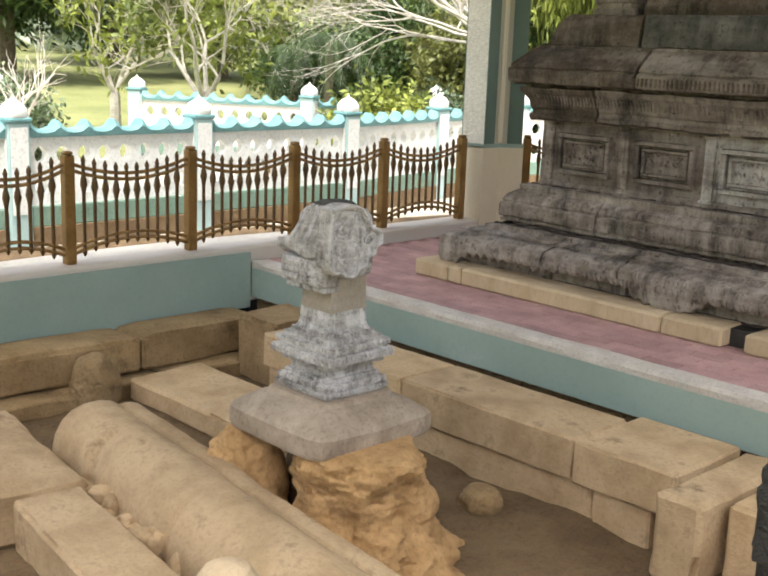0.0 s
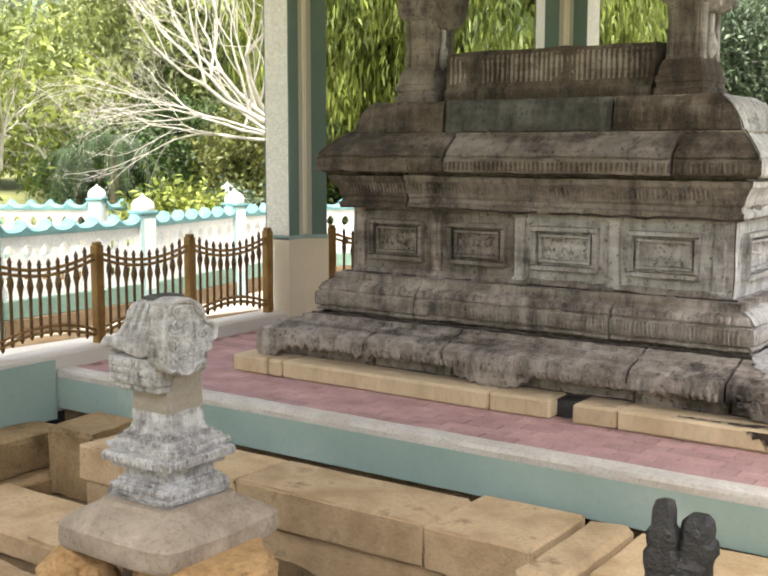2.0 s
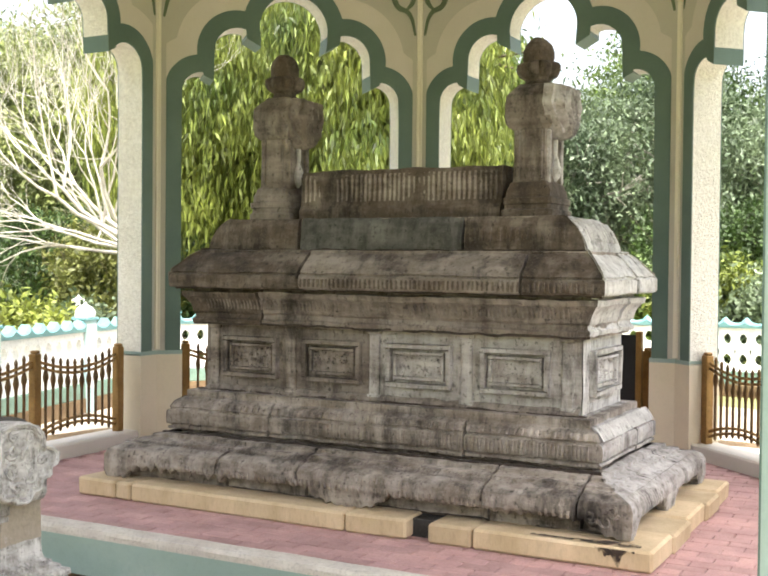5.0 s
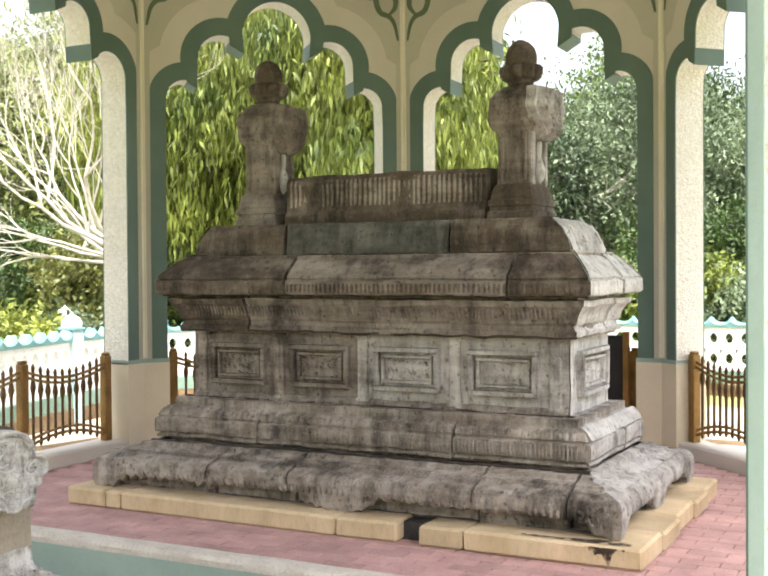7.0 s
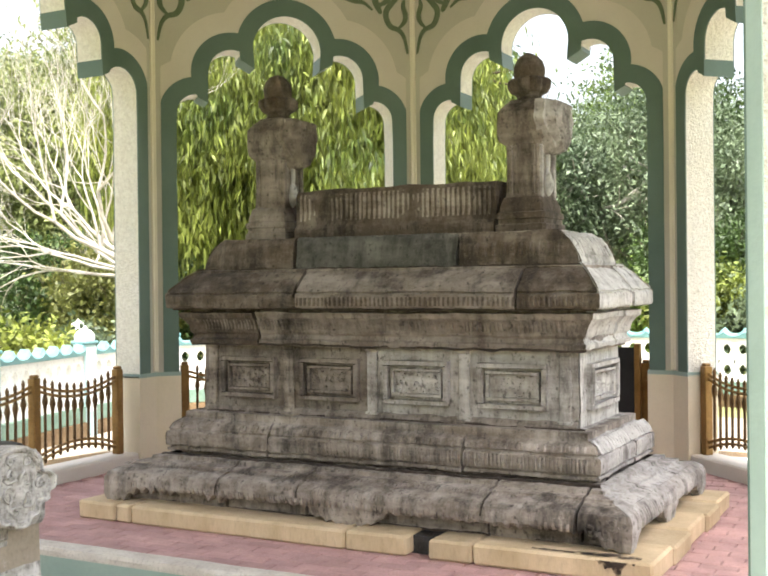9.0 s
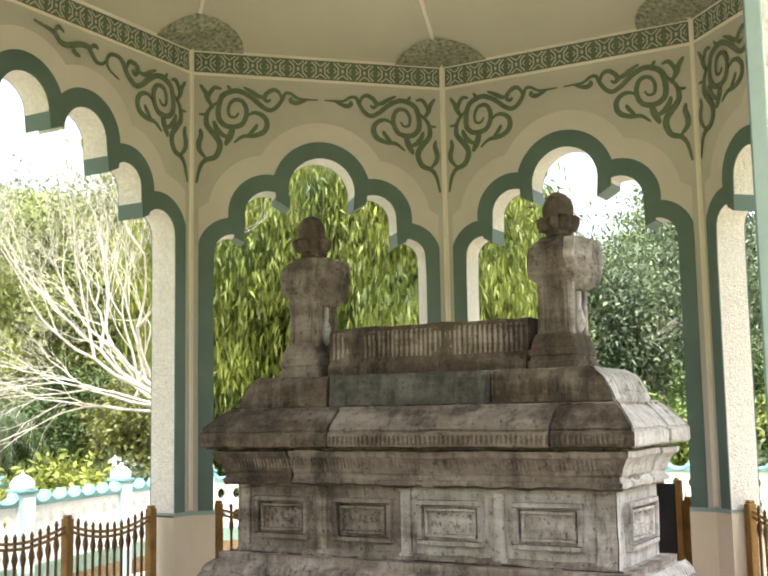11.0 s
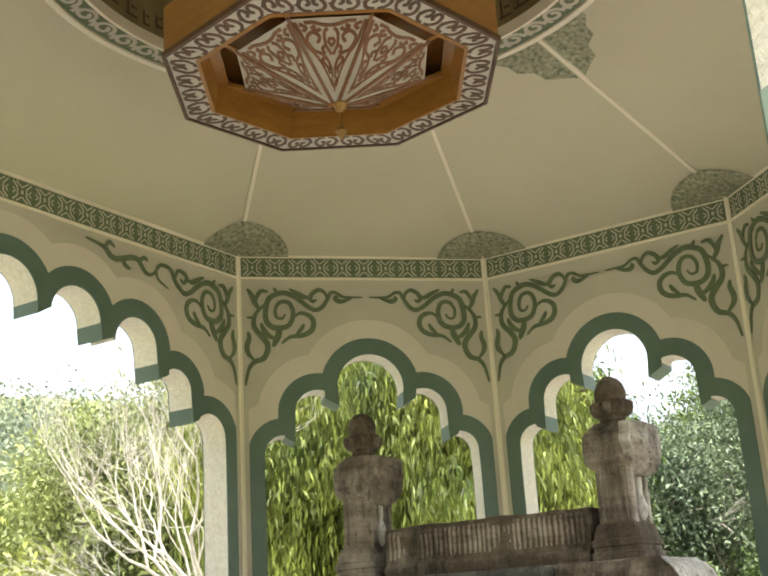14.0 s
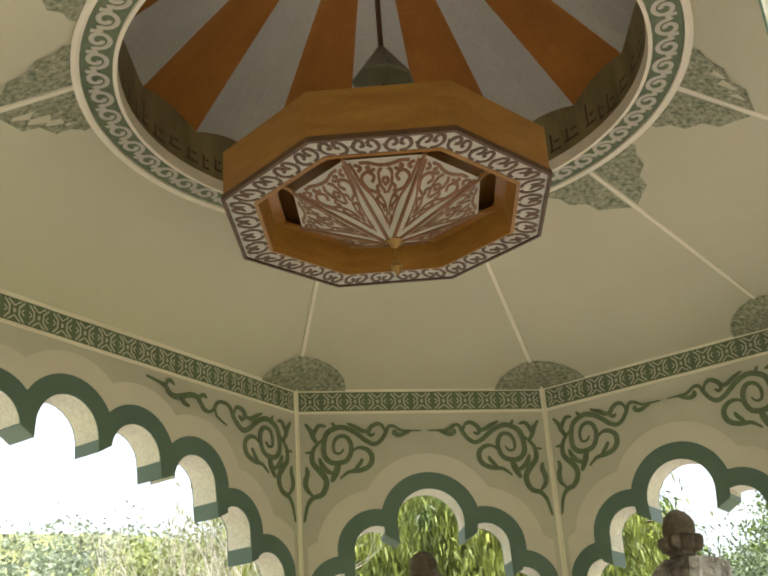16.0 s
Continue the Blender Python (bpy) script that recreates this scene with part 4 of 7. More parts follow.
for dims in ((-1.45, 1.52, -0.65, 0.65, 0.02, 0.36), (-1.34, 1.41, -0.50, 0.50, 0.36, 0.655), (-1.30, 1.37, -0.42, 0.42, 1.09, 1.34), (-1.30, 1.37, -0.40, 0.40, 1.34, 1.58), (-1.08, 1.15, -0.315, 0.315, 1.58, 1.783)):
    part("core_block", Geo().box(*dims), STONE, tomb)

run("foot_moulding", FOOT, (-0.80, -0.23, 0.94, 1.46), [STONE, STONE, STONE, STONE_STAINED, STONE_STAINED], petals, petals_end, ends=(-1, -0.25, 0.35, 1), end_mat=STONE_PALE)
run("torus_moulding", TORUS, (-0.64, 0.69), [STONE, STONE, STONE], end_mat=STONE_PALE)
run("frieze_moulding", FRIEZE, (-0.78,), [STONE_BROWN, STONE_MID])
# blackened joints between the courses
for z0, z1, iu, iv in ((1.097, 1.109, 0.500, 0.549), (1.329, 1.342, 0.417, 0.466), (1.577, 1.590, 0.553, 0.646), (0.400, 0.412, 0.406, 0.446), (0.376, 0.392, 0.375, 0.385), (0.183, 0.194, 0.215, 0.190), (0.108, 0.118, 0.245, 0.226), (0.652, 0.664, 0.522, 0.586)):
    g = Geo()
    xa, ya = HALF_A - iu, HALF_B - iv
    n = 90
    g.grid([[(TX - xa + 2 * xa * i / n, -ya + (0.0 if j in (1, 2) else 0.03), z0 + (z1 - z0) * (j > 1)) for j in range(4)] for i in range(n + 1)])
    part("black_joint", rough(rough(g, 0.012, 7), 0.006, 24), SOOT, tomb, "soot-black joint between stone courses")
run("cornice", CORNICE, (-0.44, 1.02), [STONE_BROWN, STONE_MID, STONE_BROWN], flare=0.012)
run("upper_tier", TIER, (-0.56, 0.58), [STONE_BROWN, STONE_DARK, STONE_BROWN], ends=(-1, 1))

# middle wall with framed panels
WA, WB = HALF_A - 0.565, HALF_B - 0.618
for x0, x1, mat in ((-WA, -0.62, STONE_MID), (-0.62, 0.012, STONE_MID), (0.012, 0.60, STONE_PALE), (0.60, WA, STONE_PALE)):
    g = Geo()
    nx, nz = 10, 8
    g.grid([[(TX + x0 + 0.003 + (x1 - x0 - 0.006) * i / nx, -WB, 0.660 + 0.445 * j / nz) for j in range(nz + 1)] for i in range(nx + 1)])
    rough(g, 0.008, 7)
    g.box(TX + x0 + 0.003, TX + x1 - 0.003, -WB + 0.012, 0, 0.660, 1.10)
    part("wall_block", g, mat, tomb)
g = Geo()
g.box(TX - WA, TX + WA, 0, WB, 0.660, 1.10, 0.01)
part("wall_block", g, STONE, tomb)
g = Geo()
g.grid([[(TX + WA + 0.004, -WB + 2 * WB * i / 8, 0.660 + 0.445 * j / 8) for j in range(9)] for i in range(9)])
part("end_wall", rough(g, 0.008, 7), STONE_LIT_END, tomb, "end wall paled by lichen and painted side light")


def framed(x0, x1, z0, z1, place, mat, step=0):
    """A raised double frame round a sunken, carved field."""
    for inset, w, lift in ((0.0, 0.030, 0.044), (0.046, 0.020, 0.030)):
        g = Geo()
        a0, a1, b0, b1 = x0 + inset, x1 - inset, z0 + inset, z1 - inset
        for u0, u1, v0, v1 in ((a0, a1, b0, b0 + w), (a0, a1, b1 - w, b1), (a0, a0 + w, b0 + w, b1 - w), (a1 - w, a1, b0 + w, b1 - w)):
            g.grid([[place(u0, v0, -0.006), place(u0, v0, lift * 0.8), place(u0 + 0.003, v0 + 0.003, lift), place(u1 - 0.003, v0 + 0.003, lift), place(u1, v0, lift * 0.8), place(u1, v0, -0.006)],
                    [place(u0, v1, -0.006), place(u0, v1, lift * 0.8), place(u0 + 0.003, v1 - 0.003, lift), place(u1 - 0.003, v1 - 0.003, lift), place(u1, v1, lift * 0.8), place(u1, v1, -0.006)]])
            g.face([place(u0, v0, lift * 0.8), place(u1, v0, lift * 0.8), place(u1, v0, -0.006), place(u0, v0, -0.006)])
            g.face([place(u0, v1, lift * 0.8), place(u1, v1, lift * 0.8), place(u1, v1, -0.006), place(u0, v1, -0.006)])
        part("panel_frame", rough(g, 0.004, 14), mat, tomb, "raised stone panel frame")
    g = Geo()
    rnd = random.Random(step)
    cx, cz, w, h = (x0 + x1) / 2, (z0 + z1) / 2, (x1 - x0) / 2 - 0.065, (z1 - z0) / 2 - 0.065
    for i in range(46):
        u, v = cx + rnd.uniform(-w, w), cz + rnd.uniform(-h, h)
        s, l = rnd.uniform(0.008, 0.017), rnd.uniform(0.008, 0.018)
        pts = [(u - s, v), (u, v - s), (u + s, v), (u, v + s)]
        n = len(g.v)
        g.v += [place(*q, -0.004) for q in pts] + [place(u, v, l)]
        g.f += [(n, n + 1, n + 4), (n + 1, n + 2, n + 4), (n + 2, n + 3, n + 4), (n + 3, n, n + 4)]
        g.m += [0] * 4
    ob = part("carved_field", g, mat, tomb, "worn carving inside the panel")
    ob["kind"] = "stuff"


for i, (x0, x1) in enumerate(((-1.10, -0.68), (-0.49, -0.07), (0.11, 0.54), (0.73, 1.15))):
    framed(x0, x1, 0.755, 1.02, lambda u, v, h: (u, -WB - h, v), STONE_MID if i < 2 else STONE_PALE, i)
for x in (-1.185, -0.585, 0.02, 0.635, 1.25):
    g = Geo()
    w = 0.035
    g.box(x - w, x + w, -WB - 0.016, -WB + 0.02, 0.668, 1.10, 0.006)
    g.box(x - w - 0.012, x + w + 0.012, -WB - 0.022, -WB + 0.02, 0.662, 0.70, 0.006)
    g.box(x - w - 0.012, x + w + 0.012, -WB - 0.022, -WB + 0.02, 1.065, 1.104, 0.006)
    part("pilaster", rough(g, 0.005, 12), STONE if x < 0 else STONE_PALE, tomb, "narrow stone strip between panels")
g = Geo()
g.grid([[(-1.24 + 2.56 * i / 60, -WB - d, z + 0.012 * noise.noise(Vector((i * 0.3, 0, 0)))) for d, z in ((-0.01, 0.700), (0.012, 0.695), (0.030, 0.670), (0.030, 0.655))] for i in range(61)])
part("wall_fillet", rough(g, 0.008, 9), STONE_MID, tomb, "broken fillet under the panels")
framed(-0.27, 0.27, 0.755, 1.02, lambda u, v, h: (TX + WA + 0.004 + h, u, v), STONE_LIT_END, 7)


def flutes(x0, x1, pitch, rows, mat, name="fluting", label="row of worn carved notches", depth=0.008, end=False):
    """Small raised bars along the front, or along the end; rows of points (outwards, height) of the bar's spine; worn away in places."""
    g = Geo()
    n = int((x1 - x0) / pitch)
    for i in range(n):
        x = x0 + (i + 0.5) * (x1 - x0) / n + pitch * 0.09 * math.sin(i * 5.3)
        keep = depth * min(1.0, max(-0.4, 0.75 + 1.2 * noise.noise(Vector((x * 3.1, rows[0][1] * 9, 2)))))
        if keep <= 0:
            continue
        w = pitch * 0.30
        line = [[(x - w, y + 0.006, z), (x - w * 0.6, y - keep, z), (x + w * 0.6, y - keep, z), (x + w, y + 0.006, z)] for y, z in rows]
        g.grid([[(TX - py, px, pz) for px, py, pz in r] for r in line] if end else line)
    ob = part(name, rough(g, 0.004, 17), mat, tomb, label)
    ob["kind"] = "stuff"


flutes(-1.62, 1.44, 0.026, [(-0.893, 0.262), (-0.880, 0.285), (-0.856, 0.305)], STONE)
flutes(-1.64, 1.44, 0.0375, [(-0.893, 0.200), (-0.900, 0.218), (-0.899, 0.240)], STONE, depth=0.011)
flutes(-1.62, 1.44, 0.026, [(-0.795, 0.331), (-0.755, 0.341), (-0.70, 0.349)], STONE)
flutes(-1.36, 1.43, 0.046, [(-0.567, 0.552), (-0.558, 0.568), (-0.545, 0.586)], STONE, depth=0.013)
flutes(-1.40, 1.44, 0.024, [(-0.581, 0.446), (-0.585, 0.47), (-0.585, 0.50), (-0.583, 0.524)], STONE)
flutes(-1.20, 1.28, 0.026, [(-0.462, 1.20), (-0.466, 1.225), (-0.487, 1.262)], STONE_MID)
flutes(-1.40, 1.45, 0.03, [(-0.572, 1.352), (-0.573, 1.38), (-0.572, 1.405)], STONE_BROWN, depth=0.007)
flutes(0.62, 1.22, 0.05, [(-0.365, 1.64), (-0.357, 1.69), (-0.350, 1.72)], STONE_BROWN)
flutes(-0.78, 0.78, 0.04, [(-1.717, 0.215), (-1.718, 0.25), (-1.70, 0.29), (-1.66, 0.32)], STONE_PALE, "end_fluting", "worn notches on the end with side light in their colour", 0.010, True)
flutes(-0.54, 0.54, 0.046, [(-1.464, 0.55), (-1.44, 0.592), (-1.41, 0.62)], STONE_LIT_END, "end_fluting", "worn notches on the end with side light in their colour", 0.011, True)
flutes(-0.33, 0.33, 0.05, [(-1.285, 1.64), (-1.25, 1.71), (-1.21, 1.755)], STONE_LIT_END, "end_fluting", "worn notches on the end with side light in their colour", 0.010, True)

# ridge block and the two grave pillars on top
g = Geo()
rows = []
for i in range(30):
    x = -0.68 + 1.42 * i / 29
    e = 0.012 * noise.noise(Vector((x * 4, 3, 0)))
    rows.append([(x, -0.17, 1.784), (x, -0.172, 1.85 + e), (x, -0.15, 1.875 + e), (x, -0.14, 1.95), (x, -0.145, 2.06), (x, -0.12, 2.105 + e), (x, 0.12, 2.105 + e), (x, 0.17, 1.95), (x, 0.17, 1.784)])
g.grid(rows)
g.face(rows[0])
g.face(rows[-1])
part("ridge_stone", rough(g, 0.007, 8), STONE_BROWN, tomb, "brown fluted ridge stone", True)
flutes(-0.66, 0.72, 0.034, [(-0.143, 1.90), (-0.143, 1.97), (-0.146, 2.04), (-0.137, 2.075)], STONE, "ridge_fluting")


def fan(side, centre, across, up, depth, lobes=11, rings=3, n=88, m=9, tilt=0.0):
    """A scalloped fan carved in relief, facing +x or -y: petals in rings inside a raised rim."""
    g = Geo()
    rows = []
    for i in range(m + 1):
        q = i / m
        row = []
        for j in range(n):
            t = 2 * math.pi * j / n
            edge = 1 + 0.055 * abs(math.cos(t * lobes / 2)) - 0.03
            lift = 0.35 + 0.20 * math.cos(q * rings * 2 * math.pi) * math.cos(t * lobes + q * 3) + 0.12 * math.cos(t * lobes * 2) * q
            if q > 0.86:
                lift = 1.0
            if i == m:
                lift = 0.55
            a, b, h = across * q * edge * math.sin(t), up * q * edge * math.cos(t), depth * lift
            row.append((centre[0] + h, centre[1] + a, centre[2] + b) if side == "x" else (centre[0] + a, centre[1] - h, centre[2] + b))
        rows.append(row)
    back = [(x - 1.6 * depth, y, z) if side == "x" else (x, y + 1.6 * depth, z) for x, y, z in rows[-1]]
    g.grid(rows + [back], 0, True)
    g.face(back)
    return g


def squared(rows, x, y, corner=0.10, n=7):
    """Rings of a squared stone with cut corners: rows of (half width, half depth, height)."""
    out = []
    for hx, hy, z in rows:
        ring = []
        cx, cy = hx - corner * min(hx, hy), hy - corner * min(hx, hy)
        for side, ((x0, y0), (x1, y1)) in enumerate((((cx, -hy), (hx, -cy)), ((hx, -cy), (hx, cy)), ((hx, cy), (cx, hy)), ((cx, hy), (-cx, hy)), ((-cx, hy), (-hx, cy)), ((-hx, cy), (-hx, -cy)), ((-hx, -cy), (-cx, -hy)), ((-cx, -hy), (cx, -hy)))):
            m = n if side % 2 else 1
            ring += [(x + x0 + (x1 - x0) * k / m, y + y0 + (y1 - y0) * k / m, z) for k in range(m)]
        out.append(ring)
    g = Geo()
    g.grid(out, 0, True)
    g.face(out[0])
    g.face(out[-1])
    return g


def grave_pillar(x, y, z, k, mat, mat_foot, mat_top, mat_wing, wide):
    """A squared grave post: stepped foot, shaft, bulging head, lobed finial, and a draped wing with a tassel on its end face."""
    def block(nm, rows, m, lab=""):
        part(nm, rough(rough(squared([(a * wide, b, z + c * k) for a, b, c in rows], x, y), 0.004, 9), 0.002, 40), m, tomb, lab, True)

    block("foot", [(0.158, 0.195, 0.0), (0.159, 0.196, 0.045), (0.146, 0.180, 0.052), (0.146, 0.180, 0.078), (0.154, 0.190, 0.084), (0.154, 0.190, 0.118), (0.142, 0.176, 0.124), (0.138, 0.172, 0.165), (0.128, 0.165, 0.182), (0.122, 0.158, 0.205), (0.112, 0.148, 0.215)], mat_foot)
    block("shaft", [(0.110, 0.140, 0.205), (0.106, 0.136, 0.25), (0.103, 0.134, 0.40), (0.104, 0.135, 0.545)], mat)
    block("head_block", [(0.106, 0.137, 0.535), (0.128, 0.150, 0.548), (0.146, 0.163, 0.568), (0.152, 0.170, 0.60), (0.153, 0.170, 0.655), (0.150, 0.168, 0.735), (0.146, 0.163, 0.742), (0.118, 0.135, 0.778), (0.098, 0.11, 0.80), (0.088, 0.10, 0.815)], mat)
    # recessed fillets down the front of the shaft
    g = Geo()
    for u in (-0.082, 0.060):
        g.box(x + u * wide, x + (u + 0.022) * wide, y - 0.146, y - 0.130, z + 0.235 * k, z + 0.53 * k, 0.004)
    part("shaft_fillet", rough(g, 0.003, 20), mat, tomb)
    # finial: a collar, a ring of upright petals and a ball
    g = Geo()
    rows = []
    for r, lobe, zz in ((0.070, 0, 0.80), (0.082, 0, 0.825), (0.074, 0, 0.842), (0.080, 0.02, 0.855), (0.108, 0.10, 0.872), (0.122, 0.14, 0.90), (0.122, 0.15, 0.932), (0.108, 0.13, 0.950), (0.090, 0.03, 0.958), (0.094, 0, 0.985), (0.094, 0, 1.02), (0.083, 0, 1.06), (0.058, 0, 1.093), (0.028, 0, 1.11), (0.004, 0, 1.117)):
        rows.append([(x + r * (1 - lobe + 2 * lobe * abs(math.cos(4 * q))) * math.cos(q), y + r * (1 - lobe + 2 * lobe * abs(math.cos(4 * q))) * math.sin(q), z + zz * k) for q in (2 * math.pi * i / 48 for i in range(48))])
    g.grid(rows, 0, True)
    g.face(rows[0])
    part("finial", rough(rough(g, 0.006, 9), 0.003, 30), mat_top, tomb, "dark stone finial with a ring of petals", True)
    # draped wing on the end face, in upright folds
    g = Geo()
    rows = []
    for i in range(19):
        f = i / 18
        w = 0.185 * (0.62 + 0.50 * math.sin(math.pi * min(1.0, 0.18 + 0.80 * f)) - 0.34 * f * f)
        row = []
        for j in range(41):
            u = -1 + j / 20
            fold = 0.5 + 0.5 * math.cos(u * 17 + 1.5 * math.sin(f * 5) + 0.8 * u * f)
            hem = 0.035 * abs(math.sin(u * 7)) * f
            out = (0.022 + 0.068 * fold ** 1.6) * (1 - 0.55 * abs(u) ** 5) * (1.0 if 0 < i < 18 else 0.4)
            row.append((x + 0.148 * wide + out, y + u * w * (1 + 0.05 * math.cos(f * 17)), z + (0.80 - 0.29 * f - hem) * k))
        rows.append(row)
    back = [[(x + 0.100 * wide, p[1] * 0.9 + y * 0.1, p[2]) for p in r] for r in (rows[0], rows[-1])]
    g.grid([back[0]] + rows + [back[1]])
    for e in (0, -1):
        g.grid([[r[e] for r in rows], [(x + 0.10 * wide, r[e][1], r[e][2]) for r in rows]])
    part("wing", rough(rough(g, 0.006, 10), 0.004, 30), mat_wing, tomb, "worn carved wing in upright folds", True)
    g = Geo()
    g.lathe(x + 0.112 * wide, y, [(0.006, z + 0.22 * k), (0.030, z + 0.25 * k), (0.040, z + 0.30 * k), (0.028, z + 0.35 * k), (0.014, z + 0.38 * k), (0.018, z + 0.42 * k), (0.016, z + 0.52 * k)], 10)
    part("tassel", rough(g, 0.004, 20), STONE_LIT_END, tomb, "pale carved tassel", True)
    for u in (-0.105, 0.105):
        g = Geo()
        g.box(x + 0.09 * wide, x + 0.124 * wide, y + u - 0.018, y + u + 0.018, z + 0.21 * k, z + 0.53 * k, 0.006)
        part("side_fillet", rough(g, 0.004, 20), mat_wing, tomb)


grave_pillar(-0.91, 0.0, 1.785, 1.02, STONE_MID, STONE_MID, STONE_BROWN, STONE_MID, 1.0)
# The paler wing material paints the light on this pillar's right side.
grave_pillar(0.91, 0.0, 1.785, 0.98, STONE_MID, STONE_BROWN, STONE_BROWN, STONE_PALE, 1.0)
# worn leaf curls on the near corner of the foot
for u, z, size, turn, end in ((1.62, 0.205, 0.045, 1, False), (1.545, 0.225, 0.035, -1, False), (1.66, 0.255, 0.032, -1, False), (-0.80, 0.205, 0.042, -1, True), (-0.72, 0.235, 0.034, 1, True)):
    g = Geo()
    line = []
    for i in range(26):
        f = i / 25
        a, r = turn * (0.4 + 8.5 * f), size * (1 - 0.8 * f)
        line.append((1.722 + 0.01 * f, u + r * math.cos(a), z + r * math.sin(a)) if end else (u + r * math.cos(a), -0.898 - 0.01 * f, z + r * math.sin(a)))
    g.tube(line, [0.011 * (1 - 0.4 * i / 25) for i in range(26)], 6)
    part("corner_curl", rough(rough(g, 0.010, 14), 0.004, 45), STONE_PALE if end else STONE_STAINED, tomb, "worn leaf curl carved on the corner", True)

# black weathering on the plinth below the front corner of the foot
g = Geo()
rows = []
for i in range(31):
    x = 1.25 + 0.57 * i / 30
    e = 0.03 + 0.05 * math.exp(-((x - 1.68) / 0.12) ** 2) + 0.02 * noise.noise(Vector((x * 17, 2, 0)))
    rows.append([(x, -0.985 - 0.014 * math.exp(-((x - 1.70) / 0.05) ** 2), 0.1175), (x, -0.985 + e, 0.1175)])
g.grid(rows)
rows = []
for i in range(49):
    x = 1.60 + 0.20 * i / 48
    e = 0.008 + 0.078 * math.exp(-((x - 1.715) / 0.022) ** 2) + 0.03 * math.exp(-((x - 1.66) / 0.03) ** 2) + 0.014 * noise.noise(Vector((x * 70, 4, 0)))
    rows.append([(x, -1.0175, 0.104), (x, -1.0175, 0.104 - max(0.004, e))])
g.grid(rows)
part("soot_stain", g, SOOT_THIN, tomb, "black damp stain running down the plinth")

# ---- the pit and its graves ----
ground_pit = thing("pit_floor", "bare sandy earth at the bottom of the pit", "earth floor", kind="structure")
g = Geo()
nx, ny = 70, 50
g.grid([[(-2.80 + 5.7 * i / nx, -5.6 + (PIT_EDGE + 0.05 + 5.6) * j / ny, -0.62 + 0.05 * noise.noise(Vector((i * 0.16, j * 0.16, 0))) + 0.02 * noise.noise(Vector((i * 0.5, j * 0.5, 4)))) for j in range(ny + 1)] for i in range(nx + 1)])
part("earth", g, EARTH, ground_pit, "", True)


def stone_block(name, label, x0, x1, y0, y1, z0, z1, mat, amount=0.02, group="", cat="stone block", turn=0.0, round_top=0.0, seed=0.0, parent=None, worn=0.012):
    """A hewn block with narrow worn and chipped edges, its faces pushed about by noise."""
    g = Geo()
    cx, cy = (x0 + x1) / 2, (y0 + y1) / 2
    hs = ((x1 - x0) / 2, (y1 - y0) / 2, (z1 - z0) / 2)
    c, s = math.cos(radians(turn)), math.sin(radians(turn))

    def lin(h):
        m = max(2, int(2 * h / 0.055))
        e = min(0.3, worn / h)
        return [-1] + [(-1 + e) + (2 - 2 * e) * i / m for i in range(m + 1)] + [1]

    ls = [lin(h) for h in hs]

    def put(*uvw):
        """u, v, w from -1 to 1 on the surface."""
        ends = sum(abs(t) > 0.999 for t in uvw)
        loc = [t * h for t, h in zip(uvw, hs)]
        if ends > 1:
            chip = worn * (0.45 + 2.2 * max(0.0, noise.noise(Vector((loc[0] * 7 + seed, loc[1] * 7, loc[2] * 7)))))
            loc = [v - math.copysign(min(chip, h * 0.5), v) if abs(t) > 0.999 else v for v, t, h in zip(loc, uvw, hs)]
        if round_top and uvw[2] > 0:
            loc[2] -= round_top * max(uvw[1] ** 2, (uvw[0] ** 6)) * uvw[2]
        p = Vector((cx + loc[0] * c - loc[1] * s, cy + loc[0] * s + loc[1] * c, (z0 + z1) / 2 + loc[2]))
        return p + noise.noise_vector(p * 2.3 + Vector((seed, 0, 0))) * amount + noise.noise_vector(p * 9) * amount * 0.3

    for w in (-1, 1):
        g.grid([[put(u, v, w) for v in ls[1]] for u in ls[0]])
        g.grid([[put(u, w, v) for v in ls[2]] for u in ls[0]])
        g.grid([[put(w, u, v) for v in ls[2]] for u in ls[1]])
    me = g.mesh(name, mat, True)
    bm = bmesh.new()
    bm.from_mesh(me)
    bmesh.ops.remove_doubles(bm, verts=bm.verts, dist=0.0008)
    bmesh.ops.recalc_face_normals(bm, faces=bm.faces)
    crisp(bm, 0.5)
    bm.to_mesh(me)
    bm.free()
    ob = new(name, me)
    if parent:
        ob.parent = parent
        if label:
            ob["label"] = label
        return ob
    return tagged(ob, label, cat, group)


